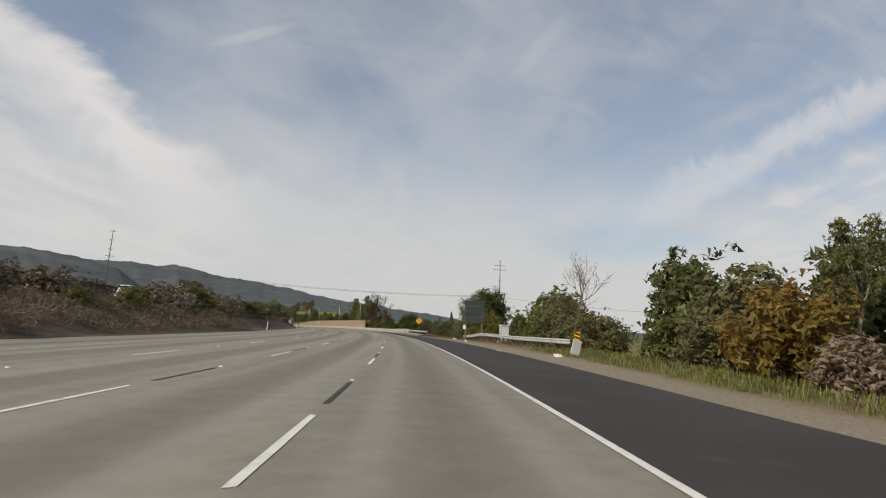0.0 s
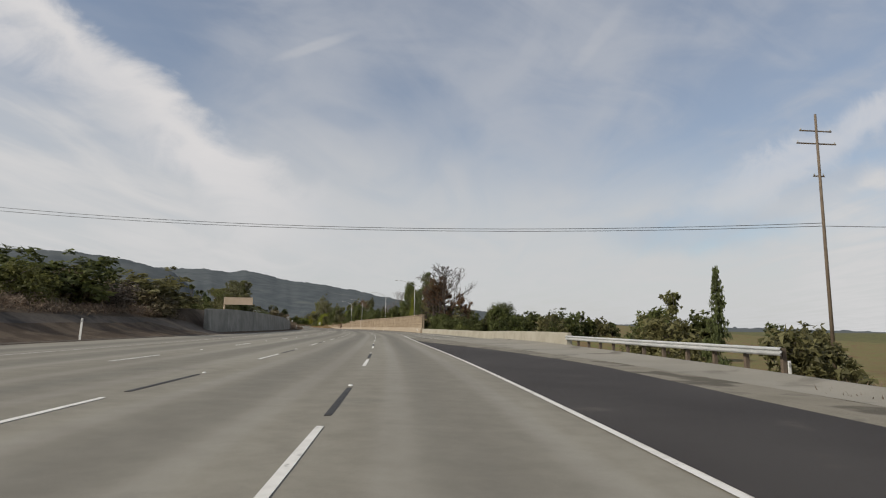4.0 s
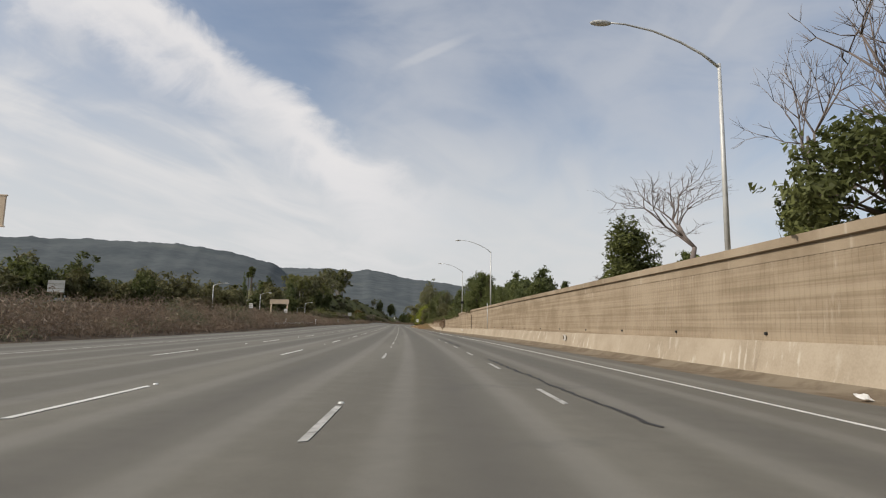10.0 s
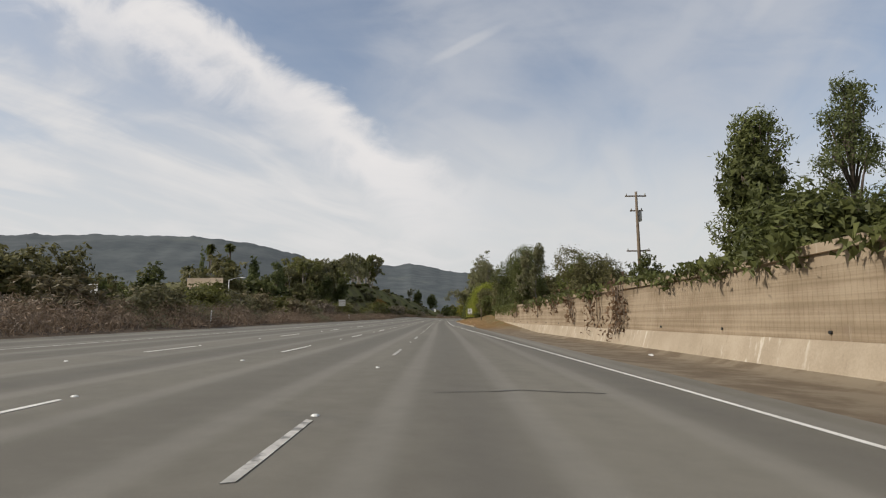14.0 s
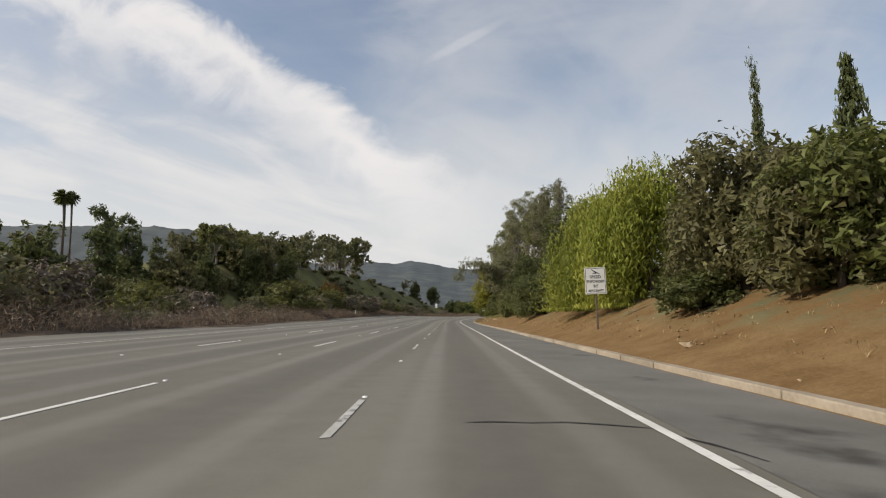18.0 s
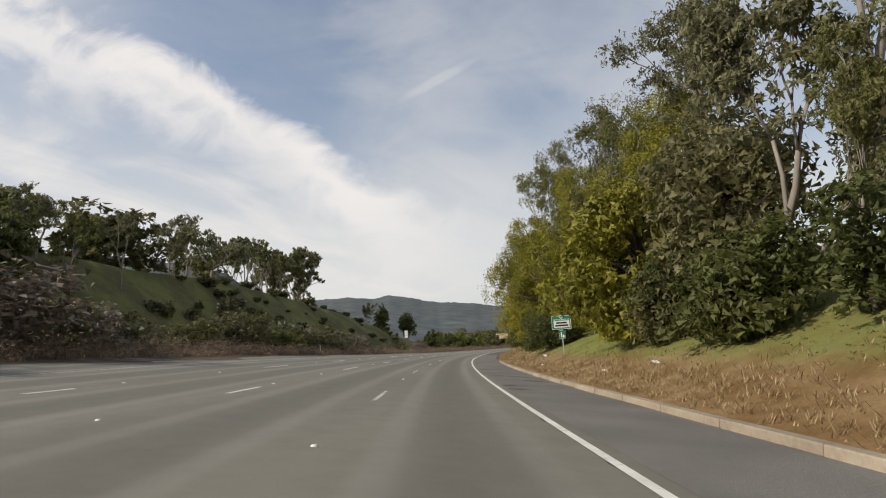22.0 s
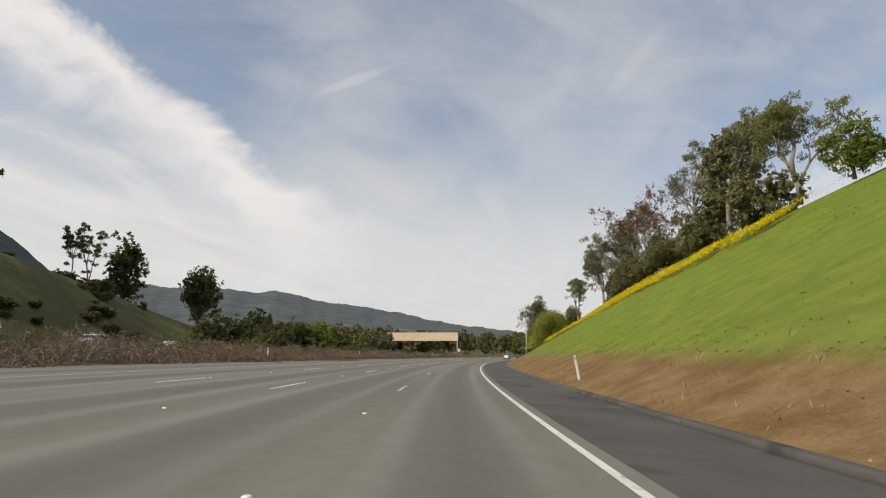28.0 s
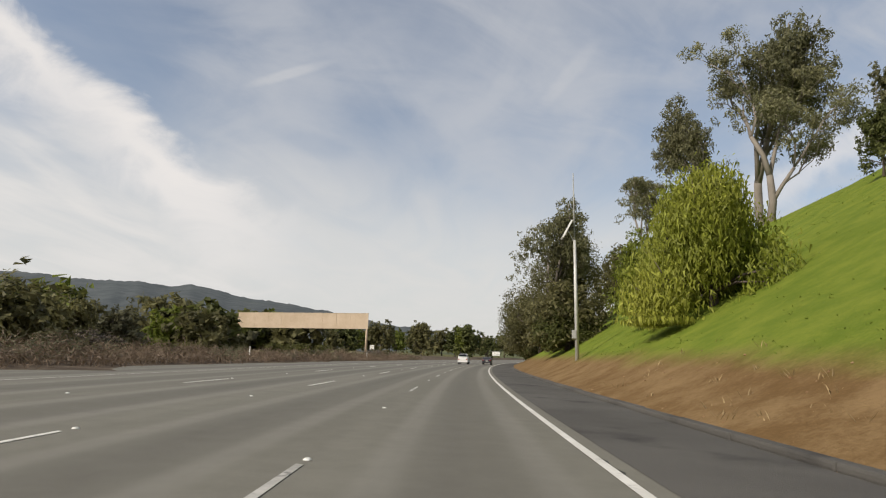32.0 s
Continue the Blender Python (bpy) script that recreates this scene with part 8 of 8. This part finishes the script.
tufts("dry_weeds", "fringe of dry brown weeds along the median edge", DRY, [(s, rng.uniform(-17.4, -15.9)) for s in np.arange(262, 1070, 0.42)], 6, 0.55, 0.03)
tufts("dry_weeds", "thin dry weeds along the guardrail verge", DRY, [(rng.uniform(-10, 130), 10.7 + abs(rng.normal()) * 0.9) for _ in range(1300)], 5, 0.24, 0.016, 0.7)
tufts("dry_weeds", "thick brown weeds below the merging lane", DRY, [(s, ramp_far(s) + 0.7 + abs(rng.normal()) * 1.6) for s in rng.uniform(104, 156, 2600)], 7, 0.42, 0.018, 0.9)
tufts("grass", "green grass on the verge below the trees", GRASS, [(rng.uniform(-10, 38), rng.uniform(9.7, 13.5)) for _ in range(1500)], 5, 0.34, 0.016)
tufts("dry_grass", "pale dead grass along the foot of the slope", STRAW, [(s, KERB_D + 0.5 + abs(rng.normal()) * 1.5) for s in np.concatenate([rng.uniform(640, 760, 3200), rng.uniform(760, 960, 420)])], 5, 0.25, 0.012, 0.8)
tufts("dry_grass", "dry grass and weeds on the dirt bank", STRAW, [(rng.uniform(505, 640), KERB_D + 1.8 + abs(rng.normal()) * 2.2) for _ in range(380)], 5, 0.17, 0.011, 0.9)


def slope_top(s):
    return right_profile(s)[4][0]


pk = []
while len(pk) < 9000:
    s = rng.uniform(618, 990)
    d = 10.2 + rng.uniform(0, 1) ** 1.5 * (slope_top(s) - 9)
    if noise.noise((s * 0.08, d * 0.2, 5.0)) > -0.35:
        pk.append((s, d))
tufts("grass", "lush green grass on the cut slope", GRASS, [q for q in pk if q[0] < 815], 5, 0.075, 0.02, 1.0)
tufts("grass", "vivid green grass on the cut slope under the flowers", LUSH, [q for q in pk if q[0] >= 815], 5, 0.075, 0.02, 1.0)
fl = []
while len(fl) < 9000:
    s = rng.uniform(868, 953)
    mid = ip(s, (868, 29.5), (905, 24.5), (940, 25.5), (960, 21.5), (968, 19))
    d = mid + rng.normal() * (2.2 if s > 900 else 1.3)
    if noise.noise((s * 0.22, d * 0.30, 8.0)) > -0.10 and d < slope_top(s):
        fl.append((s, d))
while len(fl) < 10300:
    s, d = rng.uniform(915, 948), rng.uniform(14.0, 19.5)
    if noise.noise((s * 0.25, d * 0.35, 2.0)) > 0.12:
        fl.append((s, d))
while len(fl) < 11500:
    s = rng.uniform(785, 830)
    d = ip(s, (785, 24), (812, 17), (830, 19)) + rng.normal() * 0.8
    fl.append((s, d))
v = []
for s, d in fl:
    p = np.array(at(s, d, land(s, d))[:])
    k = 5
    v.append(p + np.stack([rng.normal(size=k) * 0.16, rng.normal(size=k) * 0.16, rng.uniform(0.28, 0.62, k)], 1))
tagged(new("wildflowers", leaf_mesh("wildflowers", leaf_tris(rng, np.concatenate(v), 0.105, 1.1), MUSTARD)), "bright yellow mustard flowers on the green slope", "flowers", kind="stuff")
tufts("flower_stalks", "green stalks of mustard on the slope", GRASS, fl[::2], 4, 0.55, 0.012, 0.15)

# clods and stones on the bare dirt
v, f = [], []
for _ in range(2600):
    s = rng.uniform(505, 960)
    d = KERB_D + 0.35 + abs(rng.normal()) * 1.5
    c = np.array(at(s, d, land(s, d) + 0.01)[:])
    r = rng.uniform(0.015, 0.06)
    o = np.array([[1, 0, 0], [0, 1, 0], [-1, 0, 0], [0, -1, 0], [0, 0, 0.8], [0, 0, -0.6]]) * r * rng.uniform(0.6, 1.4, (6, 1))
    b = len(v)
    v += list(c + o)
    f += [(b + i, b + (i + 1) % 4, b + 4) for i in range(4)] + [(b + (i + 1) % 4, b + i, b + 5) for i in range(4)]
CLOD = surface("clods", rgb(0.17, 0.09, 0.045), rgb(0.32, 0.21, 0.12), 1, 9, 0.95, 0.2, island=0.3)
tagged(new("stones", mesh_of("stones", v, f, CLOD)), "loose clods and stones on the dirt bank", "stones", kind="stuff")

# thick bushes along the foot of the trees on the bank
bk = random.Random(5)
s = 543.0
while s < 668:
    if 551 < s < 578:
        s = 578.0
    h = bk.uniform(3.0, 4.6)
    plant(bk.choice(("dullbush", "bush", "dullbush", "oakbush")), s, bk.uniform(11.6, 13.2), h, h * bk.uniform(1.05, 1.3))
    s += bk.uniform(4.5, 7)

# bushes that cover the lower part of the hill beyond the opposite carriageway
for _ in range(46):
    s, d, h = bk.uniform(640, 800), bk.uniform(-65, -51.5), bk.uniform(2.0, 4.6)
    plant(bk.choice(("dullbush", "dullbush", "brightbush")), s, d, h, h * bk.uniform(1.2, 1.8))
for _ in range(56):
    s, d, h = bk.uniform(770, 935), bk.uniform(-68, -51.5), bk.uniform(0.8, 2.3)
    plant(bk.choice(("oakbush", "dullbush")), s, d, h, h * bk.uniform(1.3, 2.0), level="far")

# low growth under the trees along the brow of the hill
for _ in range(46):
    s = bk.uniform(690, 925)
    h = bk.uniform(1.2, 3.0)
    plant(bk.choice(("oakbush", "dullbush", "dullbush")), s, bk.uniform(-78, -69), h, h * bk.uniform(1.3, 2.2), level="far")

# woods further off
wd = random.Random(33)
for _ in range(44):
    s, d = wd.uniform(40, 640), wd.uniform(-175, -62)
    plant(wd.choice(("oak", "dull", "dull", "oak", "euc")), s, d, wd.uniform(5, 9), wd.uniform(6, 11))
for _ in range(44):
    s, d = wd.uniform(1085, 1420), wd.uniform(-170, -22)
    h = min(19.0, (s - 813) * 0.052 * wd.uniform(0.55, 1.0))
    plant(wd.choice(("bright", "dull", "dull", "oak")), s, d, h, h * wd.uniform(0.7, 1.0), level="far")
for _ in range(22):
    s, d = wd.uniform(1090, 1400), wd.uniform(12, 90)
    plant(wd.choice(("oak", "dull", "euc")), s, d, wd.uniform(6, 12), wd.uniform(7, 12), level="far")
for _ in range(20):
    s, d = wd.uniform(60, 235), wd.uniform(38, 110)
    plant(wd.choice(("oak", "dull", "pine", "oak")), s, d, wd.uniform(5, 8), wd.uniform(5, 9))
for _ in range(22):
    s, d = wd.uniform(520, 740), wd.uniform(15, 34)
    plant(wd.choice(("oak", "dull", "euc", "bright")), s, d, wd.uniform(6, 9), wd.uniform(5, 8), level="mid")
for _ in range(22):
    s, d = wd.uniform(255, 500), wd.uniform(19, 40)
    plant(wd.choice(("oak", "pine", "pine", "dull")), s, d, wd.uniform(3.5, 6), wd.uniform(3.5, 6), level="mid")
for i in range(64):
    s, d = 370 + i * 5.5 + wd.uniform(-2, 2), wd.uniform(-66, -54)
    plant(wd.choice(("oak", "dull", "dull", "oak")), s, d, wd.uniform(4.5, 7.5), wd.uniform(5.5, 8.5))
for i in range(16):
    s, d = 262 + i * 7.0 + wd.uniform(-2, 2), wd.uniform(-66, -54)
    plant(wd.choice(("oak", "dull")), s, d, wd.uniform(3.5, 5.5), wd.uniform(5.5, 8.5))
for _ in range(34):
    s, d = wd.uniform(650, 960), wd.uniform(-110, -56)
    plant("oakbush" if wd.random() < 0.5 else "brightbush", s, d, wd.uniform(1.2, 2.6), wd.uniform(2, 4))
for _ in range(34):
    s, d = wd.uniform(965, 1085), wd.uniform(-75, -27)
    if d < -50:
        h = (s - 813) * 0.058 * wd.uniform(0.5, 1.0)
        plant(wd.choice(("brightbush", "dullbush", "bush", "dull", "bright")), s, d, h, h * wd.uniform(1.1, 1.5), level="far")

# ---- distant hills ----
def range_of_hills(name, cx, cy, rad, profile, depth, seed, material):
    """A far ridge: heights by azimuth (degrees left of +y), roughened, with a slope towards the viewer."""
    az = np.arange(profile[0][0], profile[-1][0] + 0.01, 0.25)
    verts, faces, rows = [], [], 7
    for a in az:
        hgt = ip(a, *profile) * rad
        for r in range(rows):
            f = r / (rows - 1)
            rr = rad - depth * (1 - f)
            z = hgt * (f ** 0.8)
            z += (noise.noise((a * 0.22, f * 2.0, seed)) * 0.035 + noise.noise((a * 1.1, f * 3, seed + 4)) * 0.015) * hgt * (0 if r in (0, rows - 1) else 1)
            if r == rows - 1:
                z += (noise.noise((a * 0.8, 0, seed)) * 12 + noise.noise((a * 3.0, 2, seed)) * 6 + noise.noise((a * 9.0, 5, seed)) * 5) * rad / 4000
            q = radians(a)
            verts.append((cx - math.sin(q) * rr, cy + math.cos(q) * rr, z - 8))
    n = rows
    for i in range(len(az) - 1):
        for j in range(n - 1):
            k = i * n + j
            faces.append((k, k + 1, k + n + 1, k + n))
    ob = new(name, mesh_of(name, verts, faces, material, None, True))
    return tagged(ob, "long wooded mountain ridge, blue-grey with distance", "mountains", kind="structure")


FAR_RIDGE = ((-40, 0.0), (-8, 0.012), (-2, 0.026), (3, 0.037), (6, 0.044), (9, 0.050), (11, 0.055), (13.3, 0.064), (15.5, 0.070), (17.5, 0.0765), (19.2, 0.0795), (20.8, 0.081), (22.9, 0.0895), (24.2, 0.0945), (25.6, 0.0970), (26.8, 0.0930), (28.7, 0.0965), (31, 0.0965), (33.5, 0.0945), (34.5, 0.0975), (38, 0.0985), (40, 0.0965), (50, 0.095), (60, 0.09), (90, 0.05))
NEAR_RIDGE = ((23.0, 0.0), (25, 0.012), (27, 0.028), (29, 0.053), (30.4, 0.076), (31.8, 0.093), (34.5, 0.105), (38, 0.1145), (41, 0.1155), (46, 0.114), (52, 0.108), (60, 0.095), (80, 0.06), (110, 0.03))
# both ridges wear the haze-tinted colour; no haze hangs in the air itself
range_of_hills("mountain_ridge", -120, 430, 4500, FAR_RIDGE, 2300, 2.0, HAZED_HILLS)
range_of_hills("mountain_ridge", -25, 158, 1100, NEAR_RIDGE, 450, 5.0, HAZED_HILLS)
FOOT_HILLS = surface("grassy_hills", rgb(0.075, 0.085, 0.035), rgb(0.13, 0.14, 0.05), 0.01, 0.08, 1.0, 0.0, world_space=True, spots=(rgb(0.045, 0.055, 0.03), 0.02, 0.5, 0.6))
range_of_hills("grassy_hill", -120, 300, 900, ((30, 0.0), (38, 0.03), (46, 0.06), (58, 0.075), (75, 0.07), (100, 0.04)), 420, 7.0, FOOT_HILLS)
range_of_hills("grassy_hill", -240, 950, 800, ((-22, 0.0), (-12, 0.022), (-3, 0.03), (3, 0.032), (9, 0.02), (16, 0.0)), 420, 9.0, FOOT_HILLS)

# bushes below the start of the merging lane
plant("dullbush", 112.0, 17.3, 4.4, 5.0)
plant("dullbush", 107.0, 17.0, 3.8, 4.5)
plant("oak", 114.5, 22, 5.2, 5.0)
